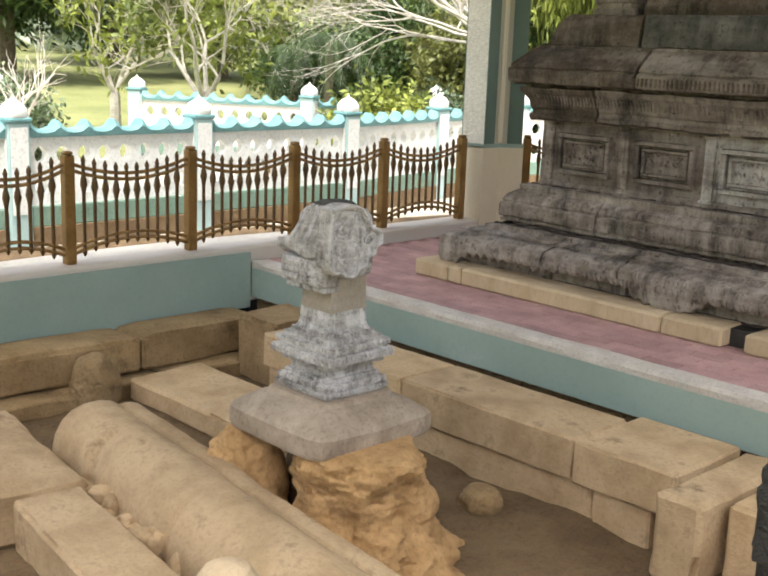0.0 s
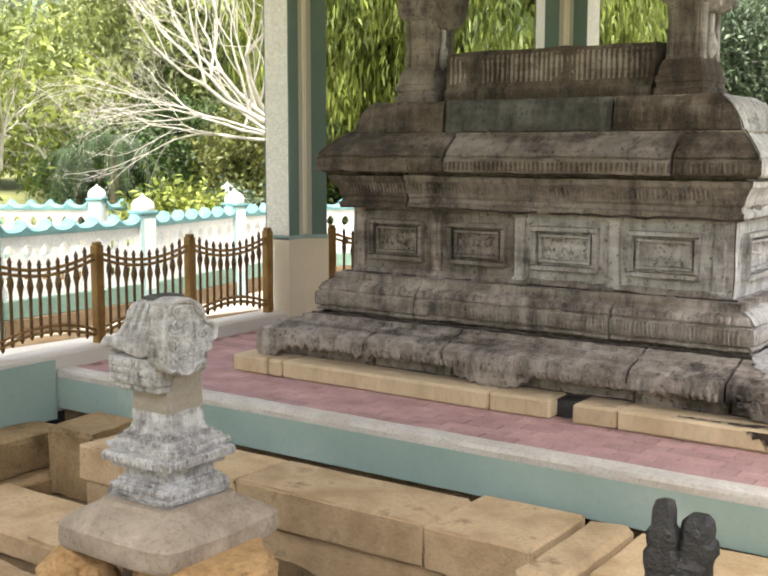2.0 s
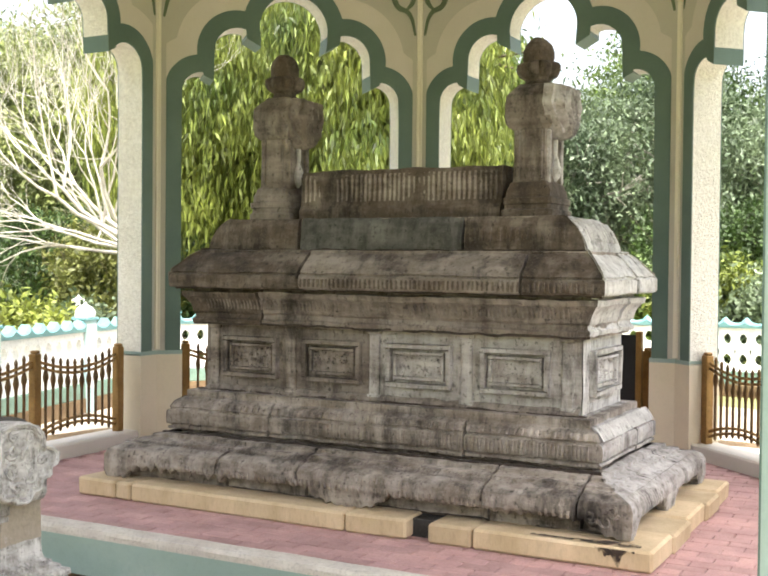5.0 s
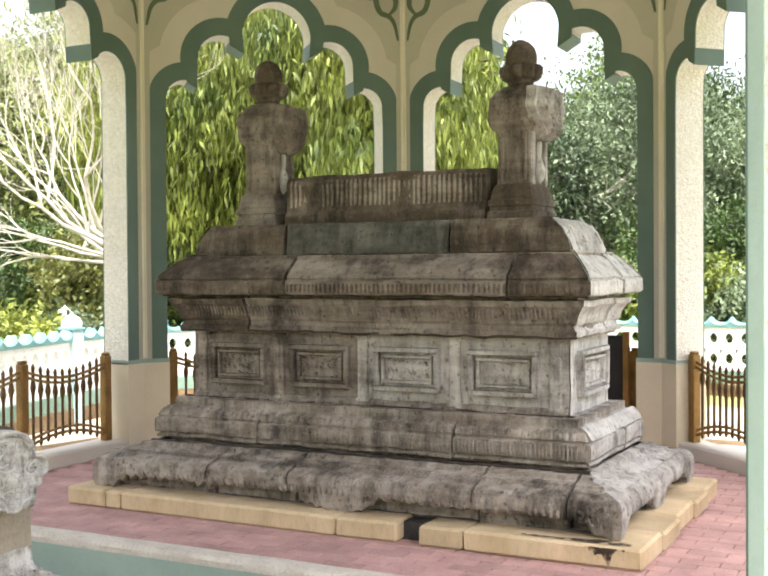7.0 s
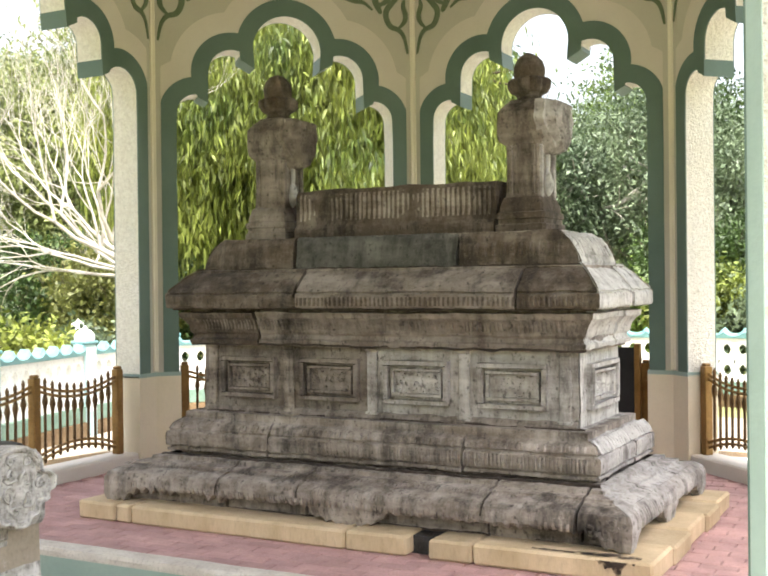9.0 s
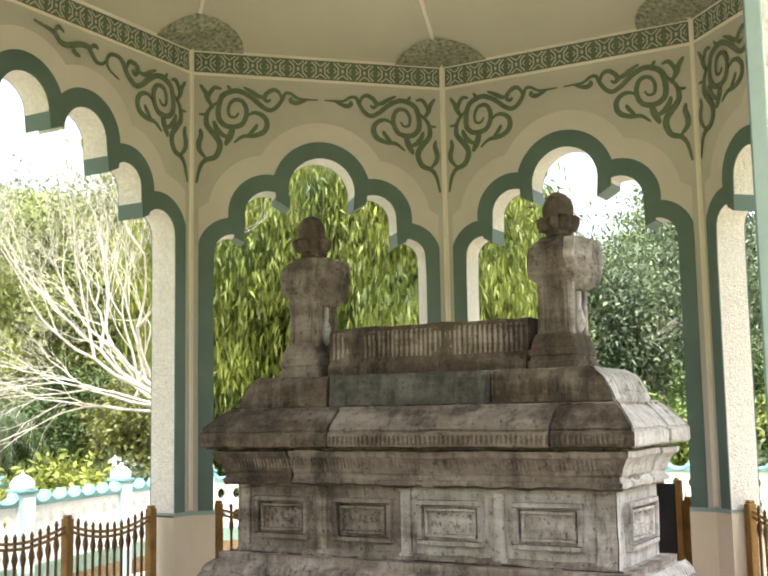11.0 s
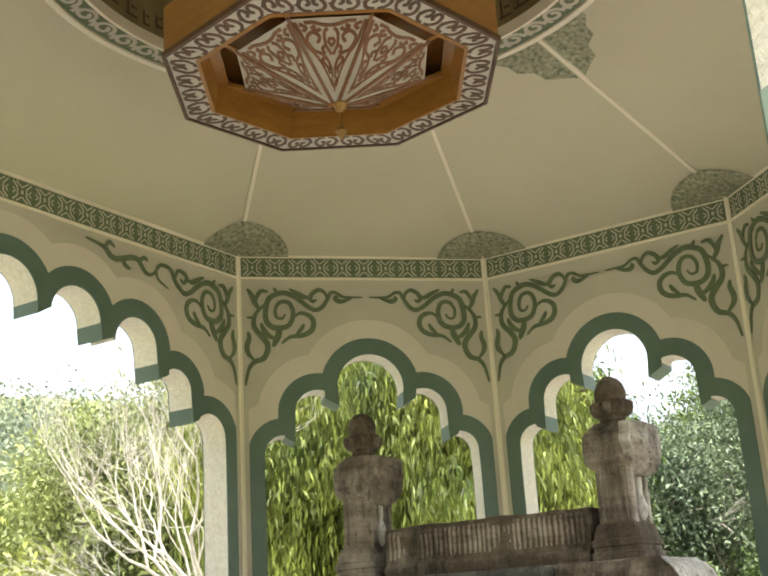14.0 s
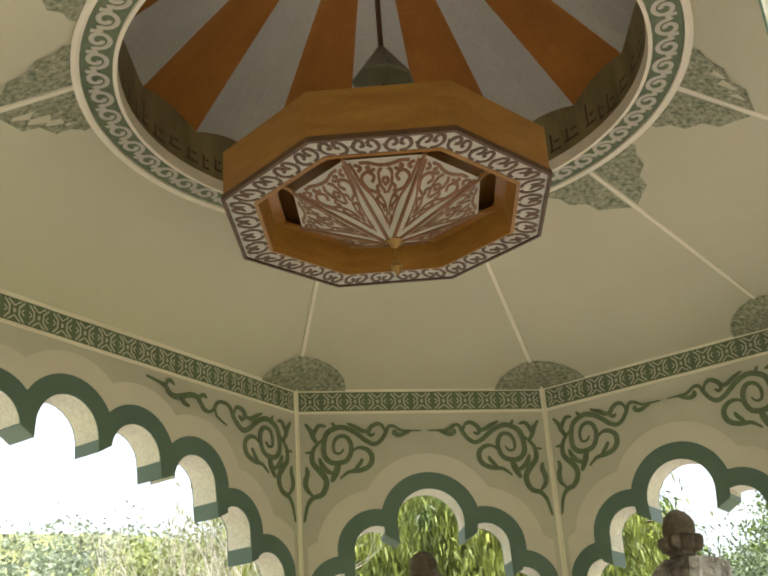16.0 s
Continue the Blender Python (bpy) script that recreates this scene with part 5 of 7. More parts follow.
def boulder(name, label, x, y, prof, mat, seed, amount=0.05, stretch=1.0, turn=45.0, lean=(0, 0)):
    """An eroded lump: rings of radius r at height z, pitted by noise of three sizes."""
    g = Geo()
    n, rows = 110, []
    line = smooth_line(prof, 13)
    c, s = math.cos(radians(turn)), math.sin(radians(turn))
    z0, z1 = line[0][1], line[-1][1]
    for r, z in line:
        row = []
        for j in range(n):
            t = 2 * math.pi * j / n
            u = Vector((math.cos(t) * stretch, math.sin(t)))
            p = Vector((u.x * r, u.y * r, z))
            q = p + Vector((seed, seed * 2, 0))
            d = amount * noise.noise(q * 4) + amount * 0.6 * noise.noise(q * 10) - amount * 0.6 * max(0, noise.noise(q * 21) - 0.15) + amount * 0.16 * noise.noise(q * 42)
            r2 = max(0.004, r + d * min(1, r / 0.06))
            f = (z - z0) / (z1 - z0)
            row.append((x + lean[0] * f + (u.x * c - u.y * s) * r2, y + lean[1] * f + (u.x * s + u.y * c) * r2, z + 0.3 * d * (0.05 < f < 0.95)))
        rows.append(row)
    g.grid(rows, 0, True)
    g.face(rows[0])
    g.face(rows[-1])
    ob = part(name, g, mat, None, "", True)
    return tagged(ob, label, "rubble")


LEDGE = "pale hewn stone block of the sunken grave's wall"
seq = [-1.84, -0.62, 0.555, 1.11]
for i, (x0, x1) in enumerate(zip(seq, seq[1:])):
    stone_block("wall_stone", LEDGE, x0 + 0.003, x1 - 0.003, -2.30 + 0.015 * (i % 2), -1.845 + (0.10 if i > 1 else 0), -0.435, -0.225, PIT, 0.008, "ledge stones", seed=i)
seq = [-1.84, -0.72, 0.66, 0.98, 1.12]
for i, (x0, x1) in enumerate(zip(seq, seq[1:])):
    stone_block("wall_stone", LEDGE, x0 + 0.004, x1 - 0.004, -2.26 + 0.02 * (i % 2), -1.90, -0.66, -0.442, PIT, 0.010, "ledge stones", seed=i + 9)
stone_block("wall_stone", "broken end stone of the sunken grave's wall", 1.13, 1.35, -2.50, -1.76, -0.62, -0.235, PIT, 0.02, "ledge stones", seed=23, worn=0.025)
stone_block("wall_stone", LEDGE, 1.37, 2.30, -2.34, -1.72, -0.62, -0.25, PIT, 0.015, "ledge stones", seed=24, worn=0.02)
stone_block("wall_stone", LEDGE, 1.40, 1.9, -2.98, -2.55, -0.66, -0.52, PIT, 0.03, "ledge stones", seed=27)
stone_block("wall_stone", "rust-brown stone at the corner of the pit's wall", -2.30, -1.86, -2.18, -1.74, -0.66, -0.20, RUST, 0.03, "ledge stones", seed=28, worn=0.03)
KERBSTONE = "ochre-brown kerb stone along the pit's side"
for i, (y0, y1) in enumerate(((-3.95, -2.815), (-2.805, -1.86))):
    stone_block("kerb_stone", KERBSTONE, -2.78, -2.42, y0, y1, -0.53, -0.285, RUST, 0.010, "kerb stones", seed=31 + i, round_top=0.03, worn=0.018)
    stone_block("kerb_stone", KERBSTONE, -2.74, -2.24, y0 + 0.1, y1 + 0.1, -0.66, -0.54, RUST, 0.02, "kerb stones", seed=36 + i)
boulder("loose_stone", "round ochre-brown field stone lying by the kerb", -2.26, -3.22, [(0.05, -0.64), (0.12, -0.60), (0.145, -0.50), (0.14, -0.42), (0.10, -0.34), (0.05, -0.305), (0.01, -0.30)], RUST, 41, 0.03)
stone_block("flat_slab", "pale flat slab lying in the pit", -2.22, -0.70, -3.02, -2.50, -0.62, -0.475, PIT, 0.015, seed=43, worn=0.02)
g = Geo()
section = [(-0.46, -0.63), (-0.46, -0.44), (-0.445, -0.37), (-0.41, -0.31), (-0.35, -0.265), (-0.28, -0.243), (-0.21, -0.24), (-0.15, -0.255), (-0.115, -0.278), (-0.105, -0.300), (-0.09, -0.278), (-0.05, -0.275), (-0.012, -0.285), (0.0, -0.305), (0.0, -0.36), (0.0, -0.63)]
SLAB_TURN = -6.5
cs, sn = math.cos(radians(SLAB_TURN)), math.sin(radians(SLAB_TURN))


def by_slab(u, v):
    """From the long slab's own axes to the plan."""
    return -1.40 + u * cs - v * sn, -3.49 + u * sn + v * cs


def beside(u0, u1, v0, v1):
    x, y = by_slab((u0 + u1) / 2, (v0 + v1) / 2)
    return x - (u1 - u0) / 2, x + (u1 - u0) / 2, y - (v1 - v0) / 2, y + (v1 - v0) / 2


rows = []
for i in range(90):
    u = 2.55 * i / 89
    end = max(0.0, 1 - u / 0.14)
    worn = max(0.0, noise.noise(Vector((u * 3.0, 5, 1))) + 0.25 * noise.noise(Vector((u * 14, 5, 1)))) * 0.09 * (0.5 < u < 1.4)
    row = []
    for v, z in section:
        k = 1 - 0.30 * end ** 2
        w = -0.22 + (v + 0.22) * k
        x, y = by_slab(u, w + (worn if v < -0.33 and z > -0.5 else 0.0))
        row.append((x, y, z - 0.09 * end ** 2 * (z > -0.5) - (worn * 0.5 if v < -0.33 and z > -0.5 else 0.0)))
    rows.append(row)
g.grid(rows)
g.face(rows[0])
g.face(rows[-1])
tagged(part("long_tomb_stone", rough(rough(g, 0.010, 3), 0.004, 16), PIT, None, "", True), "long half-round sandstone grave slab with a side rim", "grave slab")
stone_block("side_stone", "hewn sandstone block beside the long slab", *beside(0.76, 2.34, -0.87, -0.56), -0.63, -0.385, PIT, 0.010, seed=47, turn=SLAB_TURN, worn=0.02)
stone_block("side_stone", "worn sandstone block beside the long slab", *beside(-0.45, 0.74, -1.02, -0.49), -0.63, -0.36, PIT, 0.022, seed=48, turn=SLAB_TURN, worn=0.035, round_top=0.05)
rnd = random.Random(12)
for i in range(11):
    u, v, r = rnd.uniform(0.80, 1.50), rnd.uniform(-0.53, -0.44), rnd.uniform(0.035, 0.065)
    x, y = by_slab(u, v)
    top = rnd.uniform(-0.46, -0.38)
    boulder("rubble_stone", "small broken stone wedged beside the long slab", x, y, [(r, -0.64), (r * 1.1, top - 0.05), (r * 0.8, top - 0.01), (r * 0.25, top)], PIT, 71 + i, 0.05)
g = Geo()
g.lathe(0.97, -4.54, [(0.11, -0.66), (0.12, -0.3), (0.115, -0.10), (0.10, -0.03), (0.07, 0.015), (0.03, 0.033), (0.005, 0.036)], 14)
tagged(part("stone_post", rough(g, 0.006, 8), SAND, None, "", True), "rounded pale stone post in the pit", "stone post")

# headstone on its slab and rubble
head = thing("headstone", "carved grey headstone with a fan-shaped ear on a stepped base", "headstone")
HX, HY = -0.05, -3.27
for prof, mat, nm, lab in (
        ([(0.160, 0.068), (0.160, 0.082), (0.176, 0.086), (0.176, 0.104), (0.160, 0.108), (0.160, 0.116), (0.168, 0.120), (0.168, 0.134), (0.146, 0.138), (0.146, 0.154), (0.128, 0.157), (0.124, 0.196)], LICHEN, "lower_base", "lichen-whitened lower base"),
        ([(0.135, 0.194), (0.158, 0.200), (0.160, 0.220), (0.186, 0.225), (0.191, 0.245), (0.186, 0.264), (0.168, 0.267), (0.168, 0.276), (0.178, 0.280), (0.176, 0.302), (0.152, 0.306), (0.150, 0.322), (0.132, 0.326), (0.122, 0.338), (0.108, 0.352), (0.102, 0.375), (0.100, 0.435)], LICHEN, "upper_base", "stepped upper base"),
        ([(0.101, 0.432), (0.097, 0.47), (0.097, 0.57), (0.105, 0.60)], SHAFT, "shaft", "plain tan-grey shaft"),
        ([(0.105, 0.58), (0.112, 0.60), (0.114, 0.68), (0.115, 0.76), (0.108, 0.83), (0.09, 0.865)], LICHEN, "head_block", "carved head block")):
    g = Geo()
    rows = []
    for h, zz in prof:
        row = []
        for sx, sy, ex, ey in ((1, -1, 1, 1), (1, 1, -1, 1), (-1, 1, -1, -1), (-1, -1, 1, -1)):
            for j in range(12):
                t = j / 12
                row.append((HX + h * (sx + (ex - sx) * t), HY + h * (sy + (ey - sy) * t), zz))
        rows.append(row)
    g.grid(rows, 0, True)
    g.face(rows[0])
    g.face(rows[-1])
    part(nm, rough(rough(g, 0.003, 12), 0.002, 60), mat, head, lab)
g = Geo()
for u0, u1, z0, z1 in ((-0.165, 0.105, 0.548, 0.655), (-0.155, 0.10, 0.52, 0.547)):
    g.box(HX + u0, HX + u1, HY - 0.165 + 0.02 * (z1 < 0.55), HY - 0.06, z0, z1, 0.006)
for i in range(6):
    for j in range(3):
        g.box(HX - 0.15 + 0.042 * i, HX - 0.12 + 0.042 * i, HY - 0.172, HY - 0.15, 0.56 + 0.031 * j, 0.583 + 0.031 * j, 0.005)
part("front_block", rough(g, 0.005, 25), LICHEN, head, "carved block projecting from the shaft")
EAR = smooth_line([(-0.128, 0.128), (-0.064, 0.146), (0.005, 0.138), (0.046, 0.10), (0.064, 0.052), (0.10, 0.046), (0.134, 0.020), (0.128, -0.017), (0.102, -0.030), (0.098, -0.056), (0.062, -0.064), (0.050, -0.10), (0.014, -0.108), (-0.004, -0.132), (-0.052, -0.134), (-0.072, -0.118), (-0.108, -0.118), (-0.132, -0.090), (-0.140, -0.038), (-0.134, 0.052), (-0.128, 0.128)], 5)[:-1]
EAR = [p * 1.1 for p in EAR]
ex, ey, ez = HX + 0.150, HY - 0.030, 0.742
g = Geo()
rows = []
for q, h in ((0.02, 0.012), (0.25, 0.014), (0.45, 0.010), (0.65, 0.013), (0.82, 0.010), (0.86, 0.024), (0.97, 0.026), (1.0, 0.018), (1.0, -0.06)):
    rows.append([(ex + h, ey + u * q, ez + v * q) for u, v in EAR])
g.grid(rows, 0, True)
part("side_ear", rough(rough(g, 0.004, 20), 0.002, 50), LICHEN, head, "scalloped carved ear on the side", True)
g = Geo()
for cu, cv, size, turn in ((-0.055, -0.085, 0.030, 1), (0.005, -0.045, 0.034, -1), (0.075, 0.005, 0.034, 1), (-0.085, -0.020, 0.036, 1), (-0.010, 0.035, 0.038, -1), (-0.080, 0.055, 0.034, -1), (0.005, 0.095, 0.026, 1), (-0.070, 0.110, 0.024, 1)):
    line = []
    for i in range(22):
        f = i / 21
        q = turn * (0.6 + 8.2 * f)
        line.append((ex + 0.015, ey + cu + size * (1 - 0.8 * f) * math.cos(q), ez + cv + size * (1 - 0.8 * f) * math.sin(q)))
    g = Geo()
    g.tube(line, [0.0055 * (1 - 0.4 * i / 21) for i in range(22)], 6)
    part("ear_curl", rough(rough(g, 0.016, 22), 0.005, 60), LIME, head, "white worn curl carved on the ear", True)
g = Geo()
g.tube([(ex + 0.024, ey + u * 0.95, ez + v * 0.95) for u, v in EAR + EAR[:1]], [0.007] * (len(EAR) + 1), 6)
part("ear_rim", rough(rough(g, 0.006, 25), 0.003, 60), LIME, head, "white worn rim of the ear", True)
g = Geo()
n = 40
rows = []
for z, x0, x1, out in ((0.880, -0.065, 0.095, 0.095), (0.868, -0.075, 0.105, 0.110), (0.82, -0.100, 0.112, 0.128), (0.765, -0.130, 0.118, 0.146), (0.735, -0.150, 0.120, 0.158), (0.722, -0.190, 0.118, 0.172), (0.700, -0.205, 0.112, 0.178), (0.680, -0.196, 0.085, 0.174), (0.668, -0.165, 0.060, 0.160), (0.655, -0.150, 0.050, 0.120)):
    row = []
    for i in range(n + 1):
        f = i / n
        groove = 0.016 * math.cos(f * 5 * math.pi) ** 8 if z > 0.73 else 0.006 * abs(math.sin(f * 9))
        row.append((HX + x0 + (x1 - x0) * f, HY - out + groove + 0.05 * max(0.0, 0.25 - f), z + 0.012 * math.sin(f * math.pi * 2) * (z < 0.73)))
    rows.append([(row[0][0], HY + 0.05, row[0][2])] + row + [(row[-1][0], HY + 0.02, row[-1][2])])
g.grid(rows)
g.face(rows[0])
g.face(rows[-1])
part("hood", rough(rough(g, 0.005, 18), 0.003, 45), LICHEN, head, "flared carved hood over the front", True)
g = Geo()
for h, z0, z1, count in ((0.169, 0.110, 0.132, 13), (0.177, 0.088, 0.102, 15), (0.192, 0.232, 0.258, 15), (0.178, 0.282, 0.300, 13), (0.148, 0.140, 0.152, 12), (0.128, 0.330, 0.344, 11)):
    for i in range(count):
        c = -h + 2 * h * (i + 0.5) / count
        w = h / count * 0.62
        g.box(HX + c - w, HX + c + w, HY - h - 0.004, HY - h + 0.012, z0, z1, 0.003)
        g.box(HX + h - 0.012, HX + h + 0.004, HY + c - w, HY + c + w, z0, z1, 0.003)
ob = part("dentil", rough(rough(g, 0.007, 33), 0.004, 70), LICHEN, head, "rows of small white worn teeth on the base")
ob["kind"] = "stuff"
g = Geo()
g.lathe(HX - 0.01, HY, [(0.10, 0.83), (0.10, 0.868), (0.085, 0.885), (0.05, 0.893), (0.01, 0.895)], 14)
part("top_stub", rough(g, 0.010, 12), STONE_DARK, head, "dark broken stub on top", True)
g = Geo()
rows = []
for h, z in ((0.28, -0.135), (0.325, -0.12), (0.335, -0.10), (0.335, -0.03), (0.32, -0.012), (0.265, 0.022), (0.215, 0.05), (0.205, 0.052), (0.20, 0.070), (0.15, 0.074)):
    row = []
    for sx, sy, ex, ey in ((1, -1, 1, 1), (1, 1, -1, 1), (-1, 1, -1, -1), (-1, -1, 1, -1)):
        for j in range(9):
            t = j / 9
            cut = 0.06 if j == 0 else 0.0
            row.append((HX + h * (sx + (ex - sx) * t) * (1 - cut), HY + h * (sy + (ey - sy) * t) * (1 - cut), z))
    rows.append(row)
g.grid(rows, 0, True)
g.face(rows[0])
g.face(rows[-1])
tagged(part("base_slab", rough(rough(g, 0.009, 4), 0.003, 14), surface("greyish_slab_stone", (0.26, 0.203, 0.148), (0.45, 0.366, 0.28), 0.92, 6, 50, 0.35, stain=(0.14, 0.11, 0.085), stain_at=0.6, stain_scale=4), None, "", True), "worn square stone slab with sloped top under the headstone", "stone slab")
boulder("rubble_mound", "pitted ochre rubble propping up the headstone's slab", 0.20, -3.32, [(0.50, -0.68), (0.40, -0.61), (0.30, -0.50), (0.245, -0.38), (0.235, -0.27), (0.25, -0.18), (0.24, -0.12), (0.20, -0.095)], OCHRE, 57, 0.075, 1.12)
boulder("rubble_stone", "ochre boulder propping the slab's side", -0.36, -3.53, [(0.15, -0.66), (0.19, -0.56), (0.19, -0.44), (0.16, -0.32), (0.12, -0.21), (0.07, -0.12), (0.02, -0.09)], OCHRE, 58, 0.05)
boulder("rubble_stone", "brown stone under the slab", -0.20, -3.12, [(0.22, -0.66), (0.22, -0.4), (0.18, -0.2), (0.14, -0.11)], EARTH, 59, 0.04)
boulder("loose_stone", "small stone lying in the ledge's shadow", 0.20, -2.52, [(0.08, -0.66), (0.11, -0.61), (0.09, -0.54), (0.03, -0.51)], RUST, 60, 0.03)
# dark forked headstone by the near column
dark = thing("black_headstone", "blackened forked stone grave marker standing in the pit", "headstone")
bx, by = 2.20, -3.56
g = Geo()
g.lathe(bx, by, [(0.10, -0.64), (0.09, -0.2), (0.07, 0.0), (0.055, 0.22), (0.06, 0.28), (0.05, 0.34)], 10)
g.box(bx - 0.075, bx + 0.075, by - 0.040, by + 0.040, 0.10, 0.40, 0.022)
g.box(bx - 0.088, bx + 0.084, by - 0.045, by + 0.045, 0.215, 0.275, 0.016)
part("stem", rough(rough(g, 0.014, 12), 0.006, 40), BLACK, dark, "", True)
for u, rows in ((-0.055, [(0.058, 0.05, 0.20), (0.052, 0.046, 0.34), (0.062, 0.05, 0.375), (0.060, 0.05, 0.405), (0.048, 0.044, 0.42), (0.054, 0.046, 0.44), (0.052, 0.044, 0.465), (0.040, 0.038, 0.48), (0.036, 0.034, 0.52), (0.028, 0.028, 0.542), (0.010, 0.012, 0.548)]),
                (0.052, [(0.052, 0.05, 0.20), (0.046, 0.044, 0.37), (0.050, 0.044, 0.385), (0.064, 0.046, 0.40), (0.062, 0.046, 0.435), (0.048, 0.042, 0.445), (0.052, 0.042, 0.47), (0.048, 0.040, 0.495), (0.030, 0.030, 0.508)])):
    g = squared([(a * 0.76, b * 0.8, z) for a, b, z in rows], bx + u * 0.76, by + u * 0.3, 0.3, 5)
    part("prong", rough(rough(g, 0.006, 14), 0.003, 45), BLACK, dark, "", True)
g = Geo()
g.box(bx - 0.010, bx + 0.012, by - 0.075, by - 0.05, -0.1, 0.36, 0.006)
part("prop", g, STONE_DARK, dark, "grey prop against the marker")

# board behind the tomb
board = thing("notice_board", "plain black board on brown posts beside the fence", "board")
g = Geo()
g.box(0.52, 0.83, 2.70, 2.72, 0.30, 0.93, 0.004)
part("panel", g, BOARD, board)
for x in (0.50, 0.85):
    g = Geo()
    g.box(x - 0.025, x + 0.025, 2.68, 2.74, KERB - 0.002, 0.96, 0.006)
    part("post", g, BRASS, board)

# ---- the hanging lantern ----
lantern = thing("hanging_lantern", "large octagonal golden-wood lantern with white scrollwork panels", "lantern")
LZ, LR = 4.64, 1.02
L0 = math.radians(11)


def octo(r, z, i, t=0.0):
    a, b = (L0 + 2 * math.pi * (i + j) / 8 for j in (0, 1))
    p, q = Vector((math.cos(a), math.sin(a))), Vector((math.cos(b), math.sin(b)))
    w = p + (q - p) * t
    return (CENTRE.x - 0.03 + w.x * r, CENTRE.y + w.y * r, z)


def hook(u, v, h, i, r0, r1, z, down=-1):
    """On the flat rim: u along the side (0..1), v across (0..1)."""
    p = Vector(octo(r1 + (r0 - r1) * v, z, i, u))
    return (p.x, p.y, p.z + down * h)


for i in range(8):
    g = Geo()
    g.grid([[octo(LR, LZ, i), octo(LR, LZ + 0.30, i), octo(LR - 0.03, LZ + 0.30, i), octo(LR - 0.03, LZ + 0.02, i)], [octo(LR, LZ, i, 1), octo(LR, LZ + 0.30, i, 1), octo(LR - 0.03, LZ + 0.30, i, 1), octo(LR - 0.03, LZ + 0.02, i, 1)]])
    part("side_board", g, GOLD_WOOD, lantern, "golden wooden side board")
    g = Geo()
    g.grid([[octo(LR + 0.012, LZ - 0.022, i), octo(LR + 0.012, LZ + 0.01, i)], [octo(LR + 0.012, LZ - 0.022, i, 1), octo(LR + 0.012, LZ + 0.01, i, 1)]])
    g.grid([[octo(LR + 0.012, LZ - 0.022, i), octo(LR - 0.012, LZ - 0.022, i)], [octo(LR + 0.012, LZ - 0.022, i, 1), octo(LR - 0.012, LZ - 0.022, i, 1)]])
    part("rim_edge", g, DARK_WOOD, lantern, "dark rim edge")
    g = Geo()
    g.grid([[octo(LR - 0.012, LZ - 0.012, i), octo(LR - 0.18, LZ - 0.012, i)], [octo(LR - 0.012, LZ - 0.012, i, 1), octo(LR - 0.18, LZ - 0.012, i, 1)]])
    part("rim_panel", g, PANEL_WHITE, lantern, "white panel of the rim")
    g = Geo()
    for j in range(4):
        u0 = (j + 0.5) / 4
        for s in (1, -1):
            line = [(u0 + s * 0.015, 0.05), (u0 + s * 0.07, 0.12), (u0 + s * 0.10, 0.40), (u0 + s * 0.07, 0.80), (u0 + s * 0.025, 0.82), (u0 + s * 0.02, 0.50), (u0 + s * 0.05, 0.45)]
            sm = smooth_line(line, 3)
            g.strip([(x * 0.77, y * 0.16) for x, y in sm], [0.024] * len(sm), 0.004, lambda u, v, h, i=i: hook(u / 0.77, v / 0.16, h, i, LR - 0.012, LR - 0.18, LZ - 0.012), 0, 0.003)
        g.strip([((u0 + d) * 0.77, 0.08) for d in (-0.125, -0.09)], [0.014] * 2, 0.004, lambda u, v, h, i=i: hook(u / 0.77, v / 0.16, h, i, LR - 0.012, LR - 0.18, LZ - 0.012), 0, 0.003)
    part("rim_scroll", g, DARK_WOOD, lantern, "dark scrollwork on the rim")
    g = Geo()
    g.grid([[octo(LR - 0.18, LZ - 0.016, i), octo(LR - 0.205, LZ - 0.02, i), octo(LR - 0.23, LZ + 0.16, i), octo(LR - 0.30, LZ + 0.17, i)], [octo(LR - 0.18, LZ - 0.016, i, 1), octo(LR - 0.205, LZ - 0.02, i, 1), octo(LR - 0.23, LZ + 0.16, i, 1), octo(LR - 0.30, LZ + 0.17, i, 1)]])
    part("inner_board", g, GOLD_WOOD, lantern, "golden inner board")
    # sloping panes that hang to a point
    a0, a1 = (0.60, LZ + 0.085), (0.045, LZ - 0.17)
    g = Geo()
    g.grid([[octo(a0[0], a0[1], i), octo(a1[0], a1[1], i)], [octo(a0[0], a0[1], i, 1), octo(a1[0], a1[1], i, 1)]])
    part("glass_pane", g, PANEL_WHITE, lantern, "frosted pane")

    def on_pane(u, v, h, i=i):
        k = v / 0.72
        p = Vector(octo(a0[0] + (a1[0] - a0[0]) * k, a0[1] + (a1[1] - a0[1]) * k, i, 0.5 + u / 0.52 if k < 0.999 else 0.5))
        return (p.x, p.y, p.z - h)

    g = Geo()
